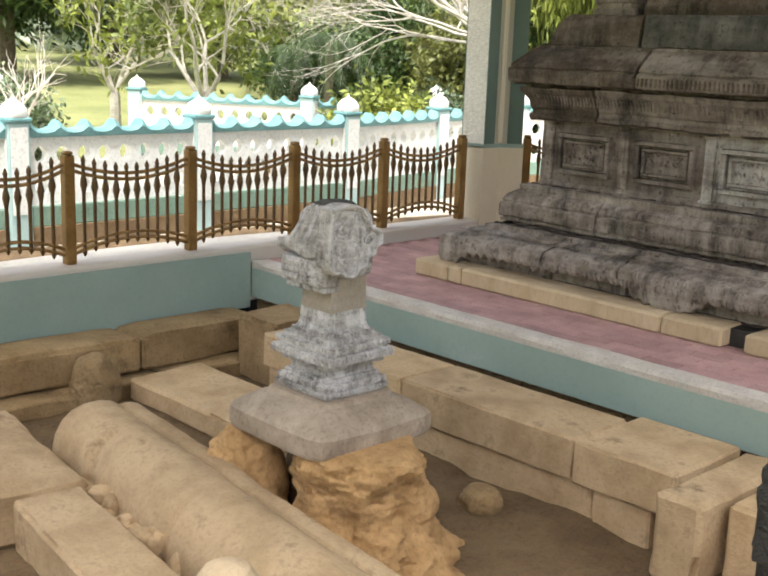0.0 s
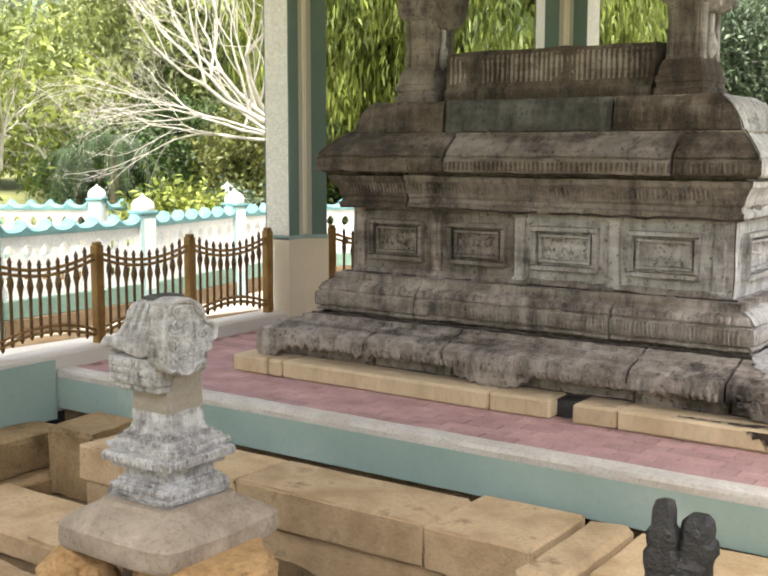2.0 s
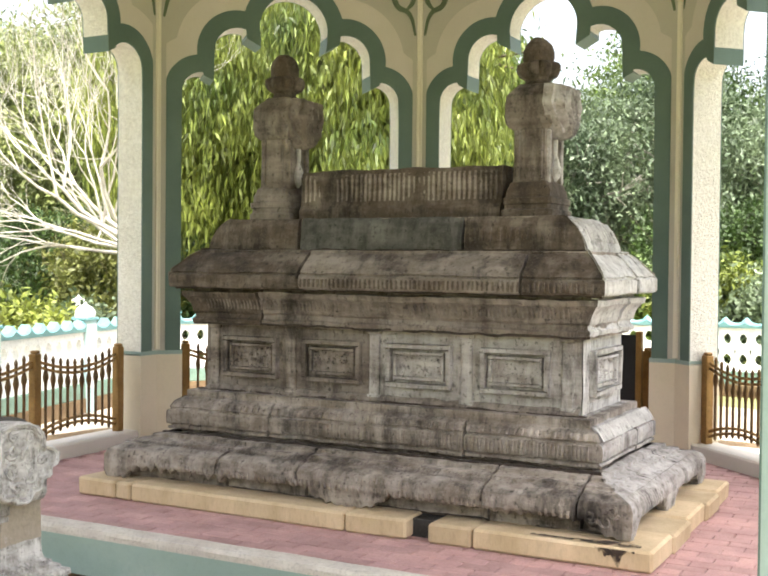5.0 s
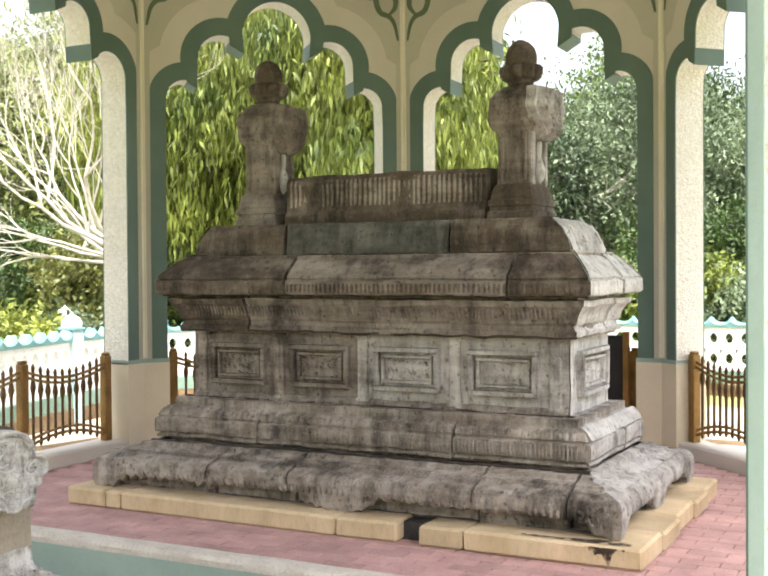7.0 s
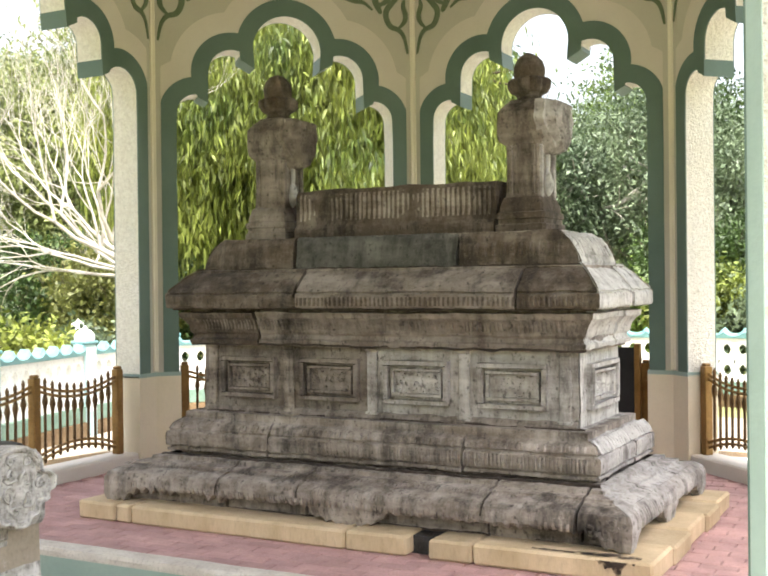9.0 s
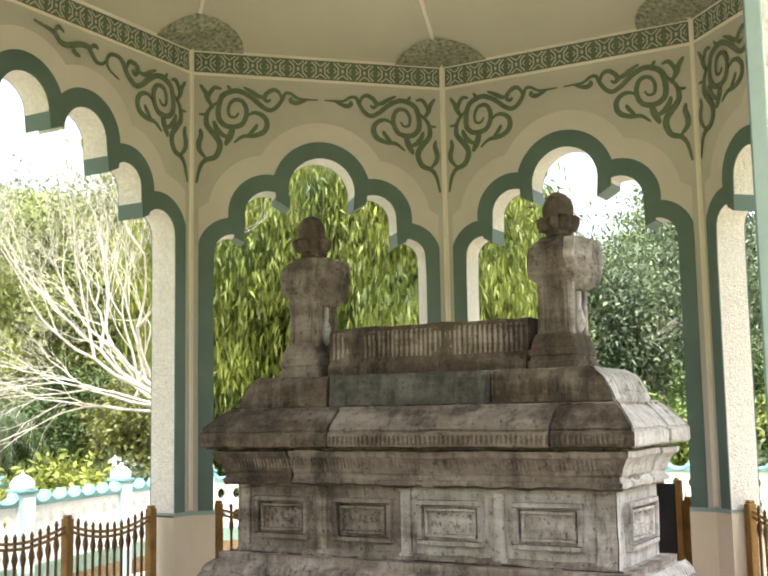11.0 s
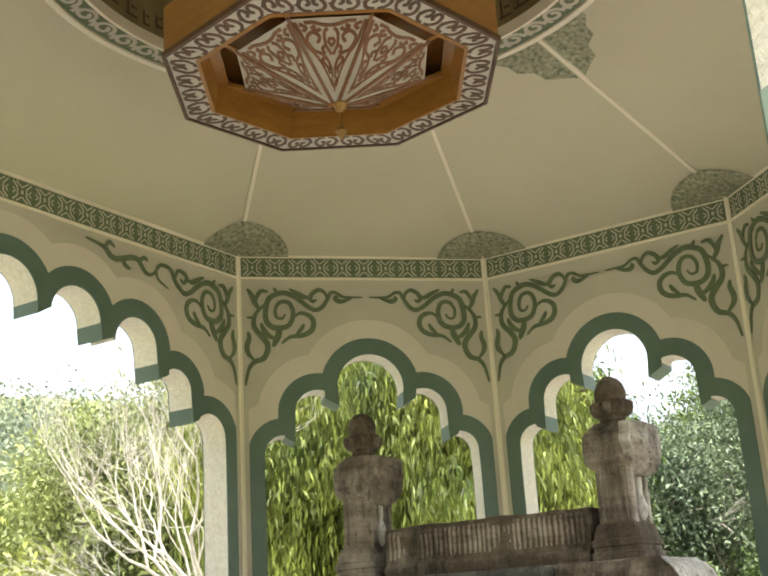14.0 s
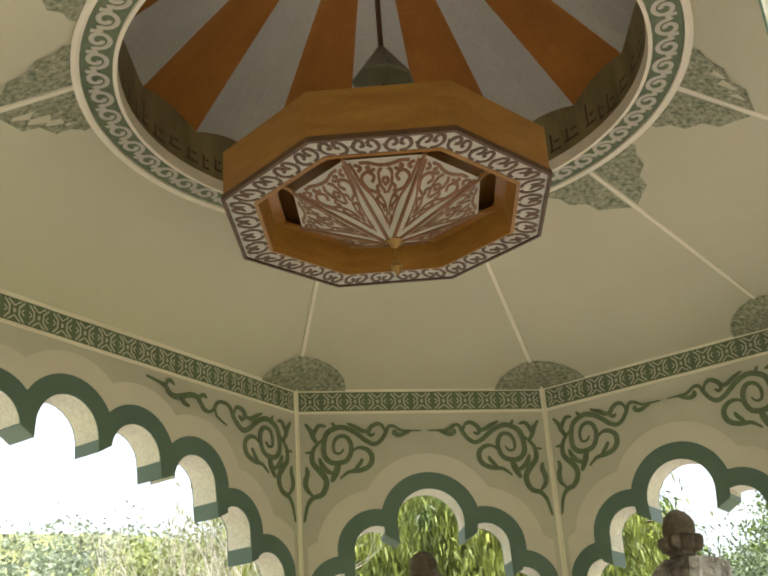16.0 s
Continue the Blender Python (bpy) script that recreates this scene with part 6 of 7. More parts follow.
    for s in (1, -1):
        for line in ([(0.02, 0.50), (0.03, 0.40), (0.09, 0.30), (0.17, 0.26), (0.20, 0.17), (0.14, 0.11), (0.09, 0.15), (0.12, 0.20)], [(0.01, 0.30), (0.05, 0.22), (0.05, 0.12), (0.02, 0.08)], [(0.02, 0.42), (0.08, 0.40), (0.12, 0.34), (0.08, 0.33)], [(0.21, 0.04), (0.17, 0.07), (0.20, 0.10)], [(0.0, 0.62), (0.025, 0.55), (0.06, 0.50)], [(0.235, 0.02), (0.225, 0.12), (0.215, 0.22), (0.16, 0.32), (0.11, 0.44), (0.05, 0.58)], [(0.0, 0.06), (0.06, 0.05), (0.11, 0.03), (0.17, 0.03)], [(0.05, 0.22), (0.09, 0.25), (0.07, 0.29)], [(0.10, 0.06), (0.13, 0.075), (0.10, 0.10), (0.07, 0.08)], [(0.0, 0.16), (0.025, 0.19), (0.0, 0.23)], [(0.05, 0.46), (0.07, 0.44), (0.05, 0.42)]):
            sm = smooth_line([(x * s, y) for x, y in line], 4)
            g.strip(sm, [0.025] * len(sm), 0.006, on_pane, 0, 0.004)
    part("pane_scroll", g, FRET, lantern, "brown scrollwork on the pane")
    g = Geo()
    g.tube([octo(a0[0] + 0.01, a0[1], i), octo(a1[0], a1[1] - 0.006, i)], [0.011, 0.011], 6)
    part("pane_bar", g, FRET, lantern, "brown glazing bar")
    g = Geo()
    g.tube([octo(LR - 0.30, LZ + 0.14, i), octo(a0[0], a0[1] + 0.01, i)], [0.014, 0.014], 6)
    part("bracket", g, GOLD_WOOD, lantern)
    g = Geo()
    g.grid([[octo(LR - 0.02, LZ + 0.295, i), octo(0.06, LZ + 0.34, i), octo(0.03, LZ + 0.36, i)], [octo(LR - 0.02, LZ + 0.295, i, 1), octo(0.06, LZ + 0.34, i, 1), octo(0.03, LZ + 0.36, i, 1)]])
    part("top_cover", g, GOLD_WOOD, lantern, "golden wooden top cover")
g = Geo()
g.lathe(CENTRE.x, CENTRE.y, [(0.20, LZ + 0.94), (0.205, LZ + 0.96), (0.13, LZ + 1.07), (0.03, LZ + 1.22), (0.015, LZ + 1.24)], 8)
part("cap", g, surface("grey_cap", (0.16, 0.15, 0.12), (0.26, 0.24, 0.20), 0.6, 5, 40, 0.05), lantern, "grey pointed metal cap")
g = Geo()
g.lathe(CENTRE.x, CENTRE.y, [(0.02, LZ - 0.15), (0.045, LZ - 0.18), (0.03, LZ - 0.21), (0.008, LZ - 0.23), (0.007, LZ - 0.31), (0.03, LZ - 0.33), (0.036, LZ - 0.355), (0.016, LZ - 0.385), (0.004, LZ - 0.405)], 12)
part("finial", g, BRASS, lantern, "small brass finial", True)
g = Geo()
g.tube([(CENTRE.x, CENTRE.y, LZ + 0.34), (CENTRE.x, CENTRE.y, RING_Z + 1.84)], [0.018, 0.018], 6)
part("chain", g, DARK_WOOD, lantern, "dark hanging rod")

# ---- ground ----
def ground_z(x, y):
    r = math.hypot(x + 1.0, y + 1.0)
    z = -0.26 - 0.0 * r
    if r > 15:
        z += 0.055 * (r - 15) ** 1.0 * (0.75 + 0.25 * noise.noise(Vector((x * 0.03, y * 0.03, 1))))
    if r > 60:
        left = max(0.0, min(1.0, (-x * 0.92 - y * 0.35) / (r + 1) + 0.25))
        z += (min(r, 190) - 60) * (0.125 + 0.175 * left) + 3 * noise.noise(Vector((x * 0.02, y * 0.02, 7)))
    return z


g = Geo()
rings = [9, 11, 13, 15, 17, 19, 22, 25, 29, 34, 40, 48, 58, 70, 85, 105, 130, 160, 190, 260, 500, 1200]
g.grid([[(-1 + r * math.cos(2 * math.pi * i / 120), -1 + r * math.sin(2 * math.pi * i / 120), ground_z(-1 + r * math.cos(2 * math.pi * i / 120), -1 + r * math.sin(2 * math.pi * i / 120)) if r > 7 else -0.27) for i in range(121)] for r in rings])
shore = [(2 * math.pi * i / 120) for i in range(121)]
ground = thing("ground", "sunlit lawn rising to wooded slopes", "lawn", kind="structure")
part("lawn", g, GRASS, ground, "", True)
g = Geo()
g.grid([[polar(q, room_edge(q) + 2.30, -0.262) for q in shore], [(-1 + 9 * math.cos(q), -1 + 9 * math.sin(q), ground_z(-1 + 9 * math.cos(q), -1 + 9 * math.sin(q))) for q in shore]])
part("forecourt", g, FORECOURT, ground, "pale sandy forecourt inside the balustrade")
g = Geo()
g.grid([[polar(q, room_edge(q) + 0.16 + w, -0.245 if w < 1.94 else -0.30) for q in shore] for w in (0.0, 0.5, 1.0, 1.5, 1.93, 1.95)])
part("terrace", g, CONCRETE, ground, "pale concrete terrace round the pavilion")
g = Geo()
g.grid([[polar(q, room_edge(q) + w, z) for q in shore] for w, z in ((1.96, -0.275), (2.1, -0.258), (2.45, -0.25))])
part("planting_strip", g, EARTH, ground, "bare brown strip of soil along the balustrade")

# ---- the outer balustrade ----
def cap_pillar(x, y, turn, base=-0.27, k=1.0):
    ob = thing("gate_pillar", "white and aqua painted pillar with a domed cap", "pillar", "balustrade pillars", at=pose(x, y, base, 0, 0, turn))
    for name, geo, mat, lab in (("shaft", Geo().box(-0.10 * k, 0.10 * k, -0.10 * k, 0.10 * k, 0, 1.08, 0.012), AQUA_PALE, "pale aqua painted shaft"), ("face_panel", Geo().box(0.10 * k, 0.108 * k, -0.078 * k, 0.078 * k, 0.3, 1.04, 0.003), WHITE, "white face panel"), ("face_panel", Geo().box(-0.078 * k, 0.078 * k, -0.108 * k, -0.10 * k, 0.3, 1.02, 0.003), WHITE, "white face panel"), ("collar", Geo().box(-0.118 * k, 0.118 * k, -0.118 * k, 0.118 * k, 1.08, 1.12, 0.012), AQUA, "aqua collar")):
        part(name, geo, mat, ob, lab)
    g = Geo()
    g.lathe(0, 0, [(0.115 * k, 1.12), (0.122 * k, 1.145), (0.116 * k, 1.19), (0.085 * k, 1.23), (0.045 * k, 1.255), (0.018 * k, 1.27), (0.013, 1.285), (0.004, 1.30)], 14)
    part("cap", g, WHITE, ob, "white domed cap", True)
    return ob


def pierced_run(p, q, base=-0.27):
    p, q = Vector(p), Vector(q)
    a = (q - p).normalized()
    n = Vector((-a.y, a.x))
    length = (q - p).length
    s0, s1 = 0.11, length - 0.11
    ob = thing("balustrade", "white pierced garden wall with wavy aqua coping on a green base", "garden wall", "balustrade runs")

    def at(s, z, h=0.0):
        w = p + a * s + n * h
        return (w.x, w.y, base + z)

    m = Matrix(((a.x, n.x, 0, p.x), (a.y, n.y, 0, p.y), (0, 0, 1, base), (0, 0, 0, 1)))
    g = Geo()
    g.box(s0, s1, -0.08, 0.08, 0.18, 0.36, 0.01, at=m)
    part("plinth", g, WALL_GREEN, ob, "grey-green painted base")
    g = Geo()
    g.box(s0, s1, -0.09, 0.09, 0.0, 0.18, 0.008, at=m)
    part("base_course", g, DIRT, ob, "mud-brown base course")
    g = Geo()
    cells = max(3, round((s1 - s0) / 0.215))
    w = (s1 - s0) / cells
    z0, z1 = 0.36, 0.95
    for i in range(cells):
        sc = s0 + w * (i + 0.5)
        for zc, hh in ((0.80, 0.072), (0.52, 0.074)):
            lo, hi = (0.655, z1) if zc > 0.6 else (z0, 0.655)
            hole = [(sc + 0.058 * math.cos(t) * (1.0 if math.sin(t) < 0.5 else 0.85), zc + hh * math.sin(t) * (1.0 if abs(math.sin(t)) < 0.98 else 1.15)) for t in [2 * math.pi * (j + 0.5) / 12 for j in range(12)]]
            rim = []
            for x, z in hole:
                dx, dz = x - sc, z - zc
                k = min(w / 2 / max(abs(dx), 1e-6), ((hi - zc) if dz > 0 else (zc - lo)) / max(abs(dz), 1e-6))
                rim.append((sc + dx * k, zc + dz * k))
            cl = lambda l: l + l[:1]
            for h in (-0.045, 0.045):
                g.grid([[at(x, z, h) for x, z in cl(rim)], [at(x, z, h) for x, z in cl(hole)]])
                for cx, cz in ((sc - w / 2, lo), (sc + w / 2, lo), (sc - w / 2, hi), (sc + w / 2, hi)):
                    near = sorted(rim, key=lambda r: (r[0] - cx) ** 2 + (r[1] - cz) ** 2)[:2]
                    g.face([at(cx, cz, h), at(*near[0], h), at(*near[1], h)])
            g.grid([[at(x, z, -0.045) for x, z in cl(hole)], [at(x, z, 0.045) for x, z in cl(hole)]])
    me = g.mesh("pierced_panel", WHITE)
    bm = bmesh.new()
    bm.from_mesh(me)
    bmesh.ops.remove_doubles(bm, verts=bm.verts, dist=0.002)
    bm.to_mesh(me)
    bm.free()
    part("pierced_panel", me, None, ob, "white pierced panel")
    g = Geo()
    rows = []
    waves = max(2, round((s1 - s0) / 0.27))
    for i in range(waves * 10 + 1):
        t = i / 10
        s = s0 + (s1 - s0) * i / (waves * 10)
        u = t - math.floor(t)
        e = 0.062 * (abs(u - 0.5) * 2) ** 2.2
        if u < 0.12 or u > 0.88:
            e += 0.018
        rows.append([at(s, 0.95, -0.075), at(s, 0.985 + e * 0.6, -0.085), at(s, 1.01 + e, -0.05), at(s, 1.015 + e, 0.05), at(s, 0.985 + e * 0.6, 0.085), at(s, 0.95, 0.075)])
    g.grid(rows)
    part("coping", g, AQUA, ob, "wavy aqua coping", True)


LINE = [(-5.45, -7.9), (-5.45, -6.0), (-5.45, -4.1), (-5.45, -2.22), (-5.45, -0.37), (-5.45, 1.53), (-5.85, 3.35), (-6.1, 5.2), (-5.0, 6.75), (-3.6, 8.0), (-1.9, 8.8), (0.0, 9.1), (1.9, 9.0), (3.8, 8.6), (5.6, 7.6)]
for i, (x, y) in enumerate(LINE):
    cap_pillar(x, y, 0)
for p, q in zip(LINE, LINE[1:]):
    pierced_run(p, q)
BACK = [(-12.2, 0.6), (-10.6, 2.0), (-8.42, 3.42), (-7.9, 5.4)]
for x, y in BACK:
    cap_pillar(x, y, 30)
for p, q in zip(BACK[1:], BACK[2:]):
    pierced_run(p, q)

# ---- plants ----
def leaf_mesh(name, places, size, width, droop, mat, rng, flat=0.0):
    """A mesh of separate pointed leaves: one folded quad pair each."""
    n = len(places)
    d = rng.normal(size=(n, 3))
    d[:, 2] = d[:, 2] * (1 - flat) - droop * 1.6
    d /= np.linalg.norm(d, axis=1)[:, None]
    up = rng.normal(size=(n, 3)) * 0.6 + np.array([0, 0, 1.0])
    side = np.cross(d, up)
    side /= np.linalg.norm(side, axis=1)[:, None] + 1e-9
    l = size * rng.uniform(0.6, 1.3, n)[:, None]
    w = width * rng.uniform(0.7, 1.2, n)[:, None]
    nrm = np.cross(side, d)
    a, mid, tip = places, places + d * l * 0.45, places + d * l - np.array([0, 0, 1.0]) * l * 0.15 * droop
    verts = np.stack([a, mid + side * w + nrm * w * 0.25, tip, mid - side * w + nrm * w * 0.25], 1).reshape(-1, 3)
    me = bpy.data.meshes.new(name)
    me.vertices.add(4 * n)
    me.vertices.foreach_set("co", verts.ravel())
    me.loops.add(4 * n)
    me.loops.foreach_set("vertex_index", np.arange(4 * n))
    me.polygons.add(n)
    me.polygons.foreach_set("loop_start", np.arange(0, 4 * n, 4))
    me.materials.append(mat)
    me.update(calc_edges=True)
    return me


def clumps(rng, centre, radii, count, per, spread):
    """Points in many small clumps spread through an uneven ellipsoid, more of them near its skin."""
    out = []
    c, r = np.array(centre), np.array(radii)
    for _ in range(count):
        d = rng.normal(size=3)
        d /= np.linalg.norm(d)
        k = rng.uniform(0.25, 1.0) ** 0.45
        bump = 0.78 + 0.35 * noise.noise(Vector(tuple(d * 2.2 + c * 0.3)))
        p = c + d * r * k * bump
        out.append(p + rng.normal(size=(per, 3)) * spread)
    return np.concatenate(out)


def branch(g, rng, p, d, length, radius, depth, spread, lift, tips, kids=3, sides=6):
    pts, rad = [Vector(p)], [radius]
    n = 4
    for i in range(n):
        d = (d + Vector(tuple(rng.normal(size=3) * 0.12)) + Vector((0, 0, lift))).normalized()
        pts.append(pts[-1] + d * length / n)
        rad.append(radius * (1 - 0.42 * (i + 1) / n))
    g.tube(pts, rad, sides, caps=depth == 0)
    if depth == 0:
        tips.append(pts[-1])
        return
    for k in range(kids):
        nd = (d + Vector(tuple(rng.normal(size=3))) * spread).normalized()
        at = pts[-1] if k < 2 else pts[2 + k % 2]
        branch(g, rng, at, nd, length * rng.uniform(0.62, 0.85), rad[-1] * 0.85, depth - 1, spread, lift, tips, kids, max(4, sides - 1))


def leafy_tree(name, label, x, y, height, crown, seed, mat, leaf=(0.28, 0.045), droop=0.8, count=220, per=60, spread=0.32, bark=None, lean=0.0, base=None, bottom=0.35):
    rng = np.random.default_rng(seed)
    z = ground_z(x, y) - 0.05 if base is None else base
    tree = thing(name, label, "tree")
    g = Geo()
    tips = []
    top = z + height * 0.5
    g.tube([(x, y, z), (x + lean * 0.5, y, z + height * 0.25), (x + lean, y + 0.1, top)], [0.05 * height ** 0.8, 0.04 * height ** 0.8, 0.03 * height ** 0.8], 8)
    for k in range(5):
        a = 2 * math.pi * k / 5 + seed
        branch(g, rng, (x + lean, y + 0.1, top - 0.1 * height * rng.uniform(0, 1)), Vector((math.cos(a), math.sin(a), 0.9)).normalized(), height * 0.17, 0.02 * height ** 0.8, 2, 0.5, 0.02, tips)
    part("trunk", g, bark or BARK, tree, "", True)
    cz = z + height * (bottom + (1 - bottom) / 2)
    pts = clumps(rng, (x + lean, y, cz), (crown, crown, height * (1 - bottom) / 2), count, per, spread)
    ob = part("crown", leaf_mesh("crown", pts, leaf[0], leaf[1], droop, mat, rng), None, tree, "")
    return tree


def bush(name, label, x, y, size, height, seed, mat, leaf=(0.16, 0.04), count=60, per=50, droop=0.2):
    rng = np.random.default_rng(seed)
    z = ground_z(x, y)
    tree = thing(name, label, "shrub")
    g = Geo()
    tips = []
    for k in range(4):
        a = 1.57 * k + seed
        branch(g, rng, (x, y, z - 0.05), Vector((math.cos(a) * 0.6, math.sin(a) * 0.6, 1)).normalized(), height * 0.45, 0.02, 2, 0.5, 0.05, tips, 2)
    part("stem", g, BARK, tree, "", True)
    pts = clumps(rng, (x, y, z + height * 0.55), (size, size, height * 0.5), count, per, 0.16)
    part("crown", leaf_mesh("crown", pts, leaf[0], leaf[1], droop, mat, rng), None, tree)
    return tree


def bare_tree(label, x, y, height, seed, aim=(0, 0, 1), leaves=0, kids=3, depth=5, lift=0.03, spread=0.42, stout=1.0, wide=0.62, fork=0.24):
    rng = np.random.default_rng(seed)
    z = ground_z(x, y) - 0.05
    tree = thing("frangipani_tree", label, "tree")
    g = Geo()
    tips = []
    d = Vector(aim).normalized()
    g.tube([(x, y, z), (x, y, z + height * fork * 0.6), (x + d.x * 0.1, y + d.y * 0.1, z + height * fork)], [0.02 * height + 0.05, 0.02 * height + 0.03, 0.02 * height + 0.02], 8)
    part("trunk", g, BARK_PALE, tree, "pale stout trunk", True)
    for k in range(4):
        a = 1.57 * k + seed
        g = Geo()
        nd = (d + Vector((math.cos(a), math.sin(a), 0.25)) * wide).normalized()
        branch(g, rng, (x + d.x * 0.1, y + d.y * 0.1, z + height * (fork - 0.01)), nd, height * 0.27, (0.008 * height + 0.016) * stout, depth - 1, spread, lift, tips, kids)
        part("limb", g, BARK_PALE, tree, "pale bare limb", True)
    if leaves:
        pts = np.concatenate([np.array(t)[None] + rng.normal(size=(leaves, 3)) * 0.09 for t in tips])
        part("crown", leaf_mesh("crown", pts, 0.22, 0.04, 0.1, LEAF_LIME, rng), None, tree, "sparse young leaves")
    return tree


def palm(x, y, height, seed):
    rng = np.random.default_rng(seed)
    z = ground_z(x, y)
    tree = thing("palm", "small dark palm with drooping fronds on the lawn", "palm")
    g = Geo()
    g.tube([(x, y, z - 0.05), (x + 0.05, y, z + height * 0.5), (x + 0.02, y, z + height * 0.72)], [0.09, 0.07, 0.06], 8)
    part("trunk", g, BARK, tree, "", True)
    for k in range(14):
        a = 2 * math.pi * k / 14 + rng.uniform(-0.2, 0.2)
        l = height * rng.uniform(0.30, 0.40)
        g = Geo()
        spine = []
        for i in range(9):
            t = i / 8
            spine.append(Vector((x + math.cos(a) * l * t, y + math.sin(a) * l * t, z + height * 0.72 + l * (0.55 * t - 1.45 * t * t))))
        g.tube(spine, [0.012 * (1 - i / 10) for i in range(9)], 4)
        side = Vector((-math.sin(a), math.cos(a), 0))
        for i in range(1, 9):
            for j in range(3):
                p = spine[i - 1].lerp(spine[i], j / 3)
                for s in (1, -1):
                    tip = p + side * s * l * 0.24 * (1 - 0.4 * i / 8) + (spine[i] - spine[i - 1]) * 0.9 - Vector((0, 0, l * 0.12))
                    w = (spine[i] - spine[i - 1]).normalized() * 0.018
                    g.face([p - w, p + w, tip])
        part("frond", g, LEAF_DARK, tree)
    return tree


def bearing(deg, dist):
    """A place on the ground seen from the visitors' side of the pavilion."""
    return 3.2 - dist * math.sin(radians(deg)), -6.25 + dist * math.cos(radians(deg))


leafy_tree("mango_tree", "dense yellow-green mango tree with long drooping leaves", *bearing(28.6, 19.0), 9.0, 3.0, 11, LEAF_LIME, (0.18, 0.021), 1.9, 760, 180, 0.28, bottom=0.04)
leafy_tree("mango_tree", "tall mango tree with long drooping mid-green leaves", *bearing(36.5, 21.0), 8.0, 3.2, 12, LEAF_LIME, (0.18, 0.022), 1.9, 640, 160, 0.30, bottom=0.06)
leafy_tree("mango_tree", "shaded green mango tree behind the others", *bearing(26.0, 24.0), 8.2, 3.2, 13, LEAF_MID, (0.19, 0.032), 0.9, 480, 150, 0.34, bottom=0.06)
leafy_tree("mango_tree", "shaded green mango tree behind the others", *bearing(32.0, 25.0), 9.5, 3.6, 14, LEAF_MID, (0.19, 0.032), 0.9, 480, 150, 0.34, bottom=0.06)
# Next three trees: air haze painted through the paler leaf material.
leafy_tree("forest_tree", "tree beyond the lawn with haze put into its leaf colour", *bearing(43.5, 27.0), 8.2, 3.8, 15, LEAF_HAZE, (0.19, 0.036), 0.5, 300, 170, 0.38, bottom=0.1)
leafy_tree("forest_tree", "tree beyond the lawn with haze put into its leaf colour", *bearing(48.5, 32.0), 6.4, 3.8, 16, LEAF_HAZE, (0.20, 0.038), 0.4, 300, 160, 0.40, bottom=0.08)
leafy_tree("forest_tree", "broad green tree on the slope with haze in its leaf colour", *bearing(55.0, 38.0), 5.8, 4.2, 17, LEAF_HAZE, (0.22, 0.042), 0.3, 300, 140, 0.45, bottom=0.12)
leafy_tree("forest_tree", "broad dark tree on the slope", *bearing(65.5, 34.0), 7.6, 4.6, 18, LEAF_DARK, (0.30, 0.06), 0.4, 320, 70, 0.45, bottom=0.12)
leafy_tree("forest_tree", "broad dark tree on the slope", *bearing(60.5, 44.0), 7.4, 4.5, 19, LEAF_DARK, (0.32, 0.07), 0.4, 300, 60, 0.45, bottom=0.12)
for i, (b, dist, h) in enumerate(((18.5, 25, 6.6), (16.0, 29, 8.4), (13.2, 26, 7.6), (10.6, 30, 8.2), (8.2, 27, 7.0), (5.6, 31, 8.0), (20.8, 30, 7.6), (3.0, 28, 7.2))):
    leafy_tree("forest_tree", "slender grey-green forest tree with a pale trunk", *bearing(b, dist), h - 1.0, 1.9 + 0.3 * (i % 3), 30 + i, (LEAF_GREY, LEAF_MID, LEAF_GREY, LEAF_DARK)[i % 4], (0.15, 0.032), 0.3, 170, 110, 0.30, bark=BARK_PALE, bottom=0.16, lean=0.3 * math.sin(i * 2.1))
for i, (b, dist, s, h, mat) in enumerate(((46.5, 14.6, 0.8, 1.15, LEAF_LIME), (44.3, 15.2, 0.8, 1.0, LEAF_GREY), (48.5, 20.0, 1.5, 2.3, LEAF_DARK), (45.0, 21.0, 1.7, 2.9, LEAF_DARK), (42.2, 19.5, 1.6, 2.6, LEAF_OLIVE), (39.0, 20.5, 1.8, 2.6, LEAF_DARK), (66.0, 17.0, 0.9, 1.0, LEAF_GREY), (17.5, 20.0, 1.4, 2.2, LEAF_MID), (14.0, 19.5, 1.3, 1.7, LEAF_MID), (10.5, 19.0, 1.4, 1.9, LEAF_LIME), (7.5, 18.0, 1.2, 1.7, LEAF_GREY), (20.0, 22.0, 1.5, 2.6, LEAF_DARK), (12.0, 22.5, 1.8, 3.2, LEAF_DARK), (7.0, 23.0, 1.8, 3.4, LEAF_DARK), (50.5, 24.0, 1.6, 2.0, LEAF_MID))):
    bush("shrub", {"yellow_green_leaf": "pale yellow-green garden shrub", "grey_green_leaf": "pale grey-green garden shrub", "dark_green_leaf": "dense dark green shrub", "olive_yellow_leaf": "olive-yellow leafy croton shrub", "mid_green_leaf": "leafy green garden shrub"}[mat.name], *bearing(b, dist), s, h, 60 + i, mat, (0.12, 0.030), 120, 100)
x, y = bearing(39.8, 14.6)
bare_tree("leafless frangipani with spreading whitish branches", x, y, 5.0, 3, (-0.72, -0.60, 0.34), 0, 3, 6, 0.11, 0.36, 0.72, 0.36, 0.40)
x, y = bearing(40.3, 16.2)
bare_tree("leafless frangipani with low whitish branches", x, y, 4.6, 6, (-0.76, -0.62, 0.12), 0, 3, 6, 0.01, 0.34, 0.6, 0.30, 0.44)
x, y = bearing(60.3, 20.5)
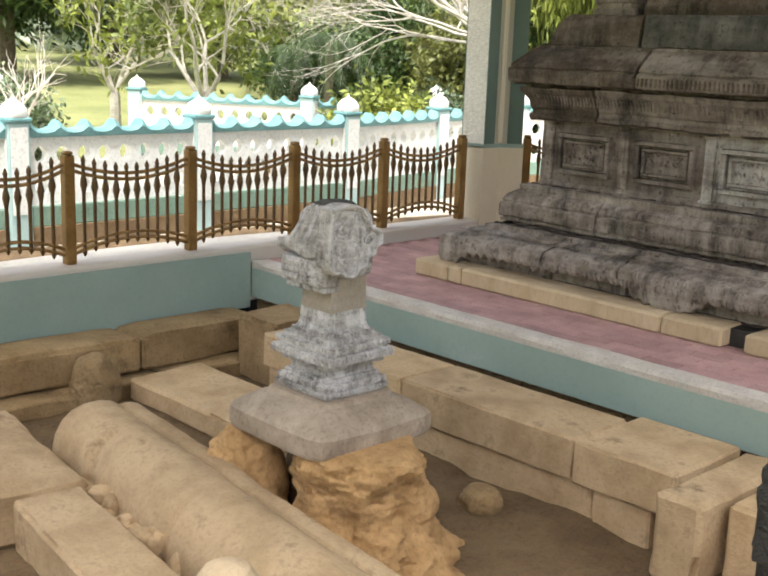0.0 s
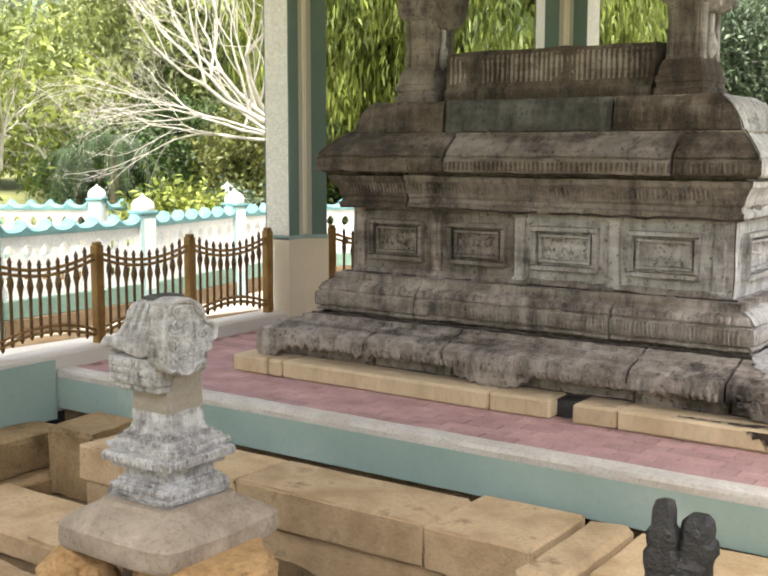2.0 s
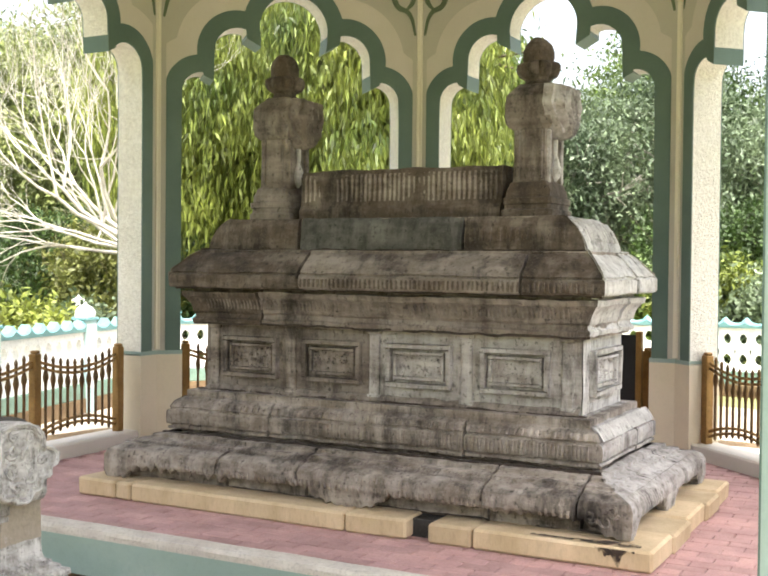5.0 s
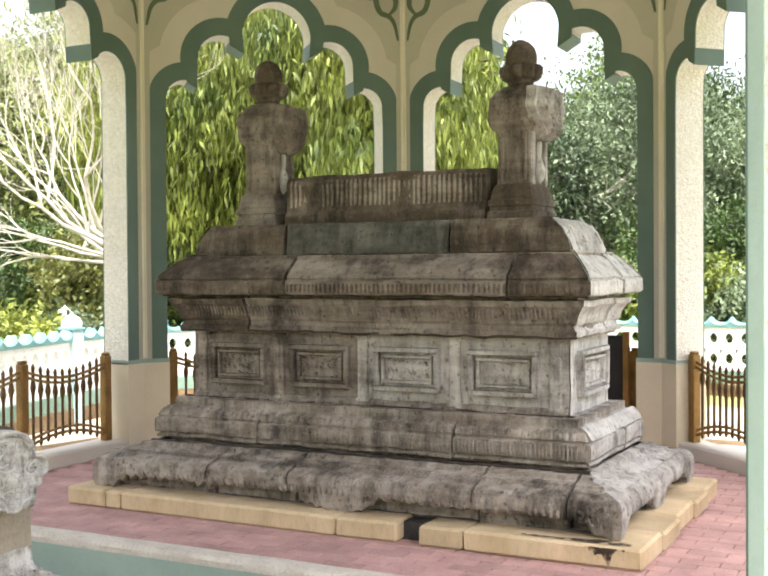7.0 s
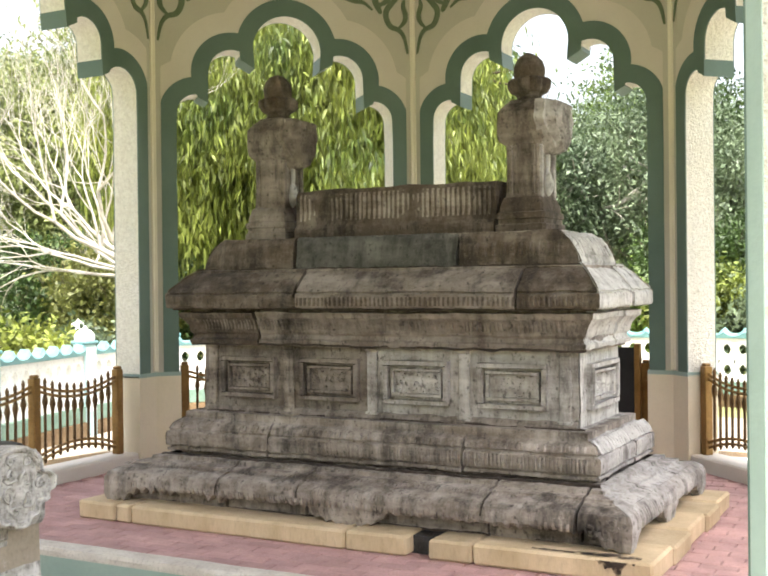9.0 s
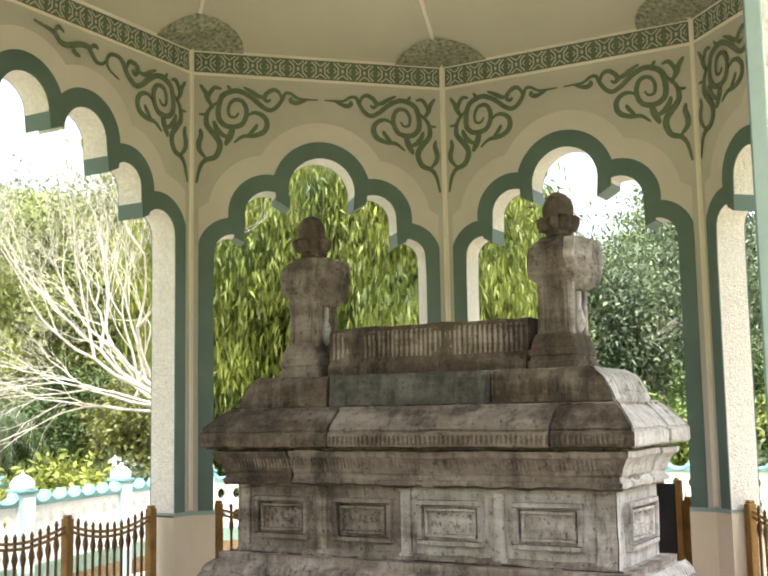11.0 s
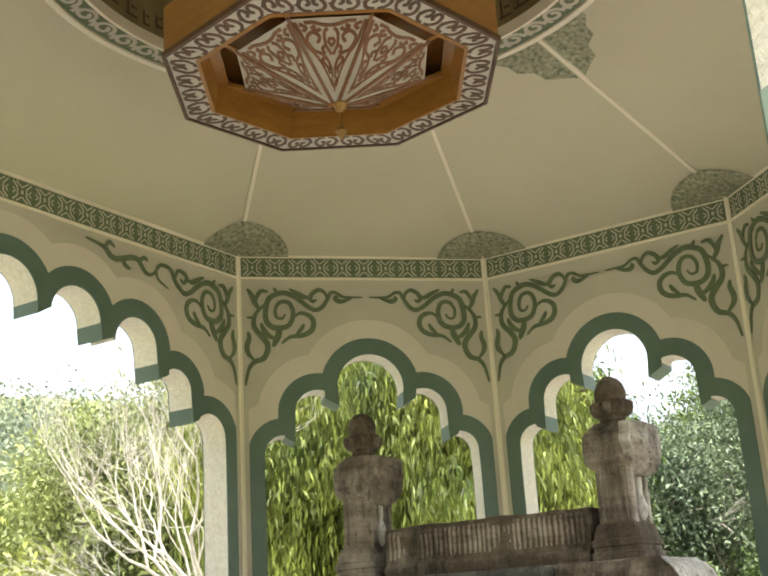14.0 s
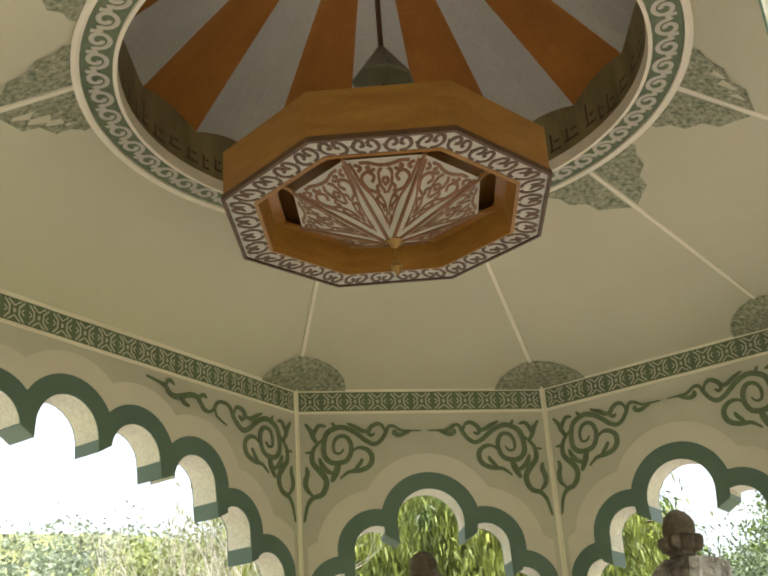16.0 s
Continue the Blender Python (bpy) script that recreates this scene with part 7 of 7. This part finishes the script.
bare_tree("small frangipani with pale branches and few leaves on the lawn", x, y, 3.6, 5, (0, 0, 1), 5, 3, 5)
x, y = bearing(55.8, 17.5)
bare_tree("small frangipani with pale branches and few leaves on the lawn", x, y, 3.8, 8, (0.1, 0, 1), 5, 3, 5)
x, y = bearing(65.5, 14.0)
bare_tree("low frangipani with pale stubby branches behind the wall", x, y, 2.0, 9, (0, 0, 1), 0, 3, 4)
x, y = bearing(51.5, 23.0)
bare_tree("small frangipani with pale branches and few leaves on the lawn", x, y, 3.8, 10, (0, 0, 1), 6, 3, 5)
palm(*bearing(49.4, 18.5), 2.7, 1)
palm(*bearing(51.2, 19.5), 2.4, 2)
# far wooded slopes: past counting; their haze is painted into the leaf colour
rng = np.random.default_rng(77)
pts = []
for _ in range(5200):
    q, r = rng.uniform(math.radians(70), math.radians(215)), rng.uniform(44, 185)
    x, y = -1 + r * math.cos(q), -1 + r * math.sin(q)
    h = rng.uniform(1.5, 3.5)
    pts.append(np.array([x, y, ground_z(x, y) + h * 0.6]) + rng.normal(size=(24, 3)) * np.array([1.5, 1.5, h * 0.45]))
woods = new("woods", leaf_mesh("woods", np.concatenate(pts), 0.9, 0.28, 0.2, LEAF_HILL_HAZE, rng))
tagged(woods, "green woods on the far hillside with haze in the leaf colour", "woods", kind="stuff")

# ---- floor pavers ----
paver = Geo().box(-0.098, 0.098, -0.048, 0.048, -0.02, 0.0, 0.004).mesh("paver", PAVER)
rest = Geo()
room = [Vector(c) for c in CORNERS]


def inside(x, y):
    return all((b - a).cross(Vector((x, y)) - a) < -0.06 * (b - a).length for a, b in zip(room, room[1:] + room[:1]))


i = 0
row = 0
y = PIT_EDGE + 0.18
while y < 2.6:
    x = -2.9 + (0.1 if row % 2 else 0.0)
    while x < 2.9:
        if inside(x, y) and not (-1.6 < x < 1.65 and -0.8 < y < 0.85):
            if y < -0.98 and i < 300:
                ob = new("paver", paver)
                ob.location, ob.parent = (x, y, 0.0015 * math.sin(i * 7.3)), floor
                i += 1
            else:
                rest.box(x - 0.098, x + 0.098, y - 0.048, y + 0.048, -0.02, 0.0015 * math.sin(x * 31 + y * 57), 0.004)
        x += 0.2
    y += 0.1
    row += 1
ob = part("paving", rest, PAVER, floor, "pink block paving beyond")
ob["kind"] = "stuff"
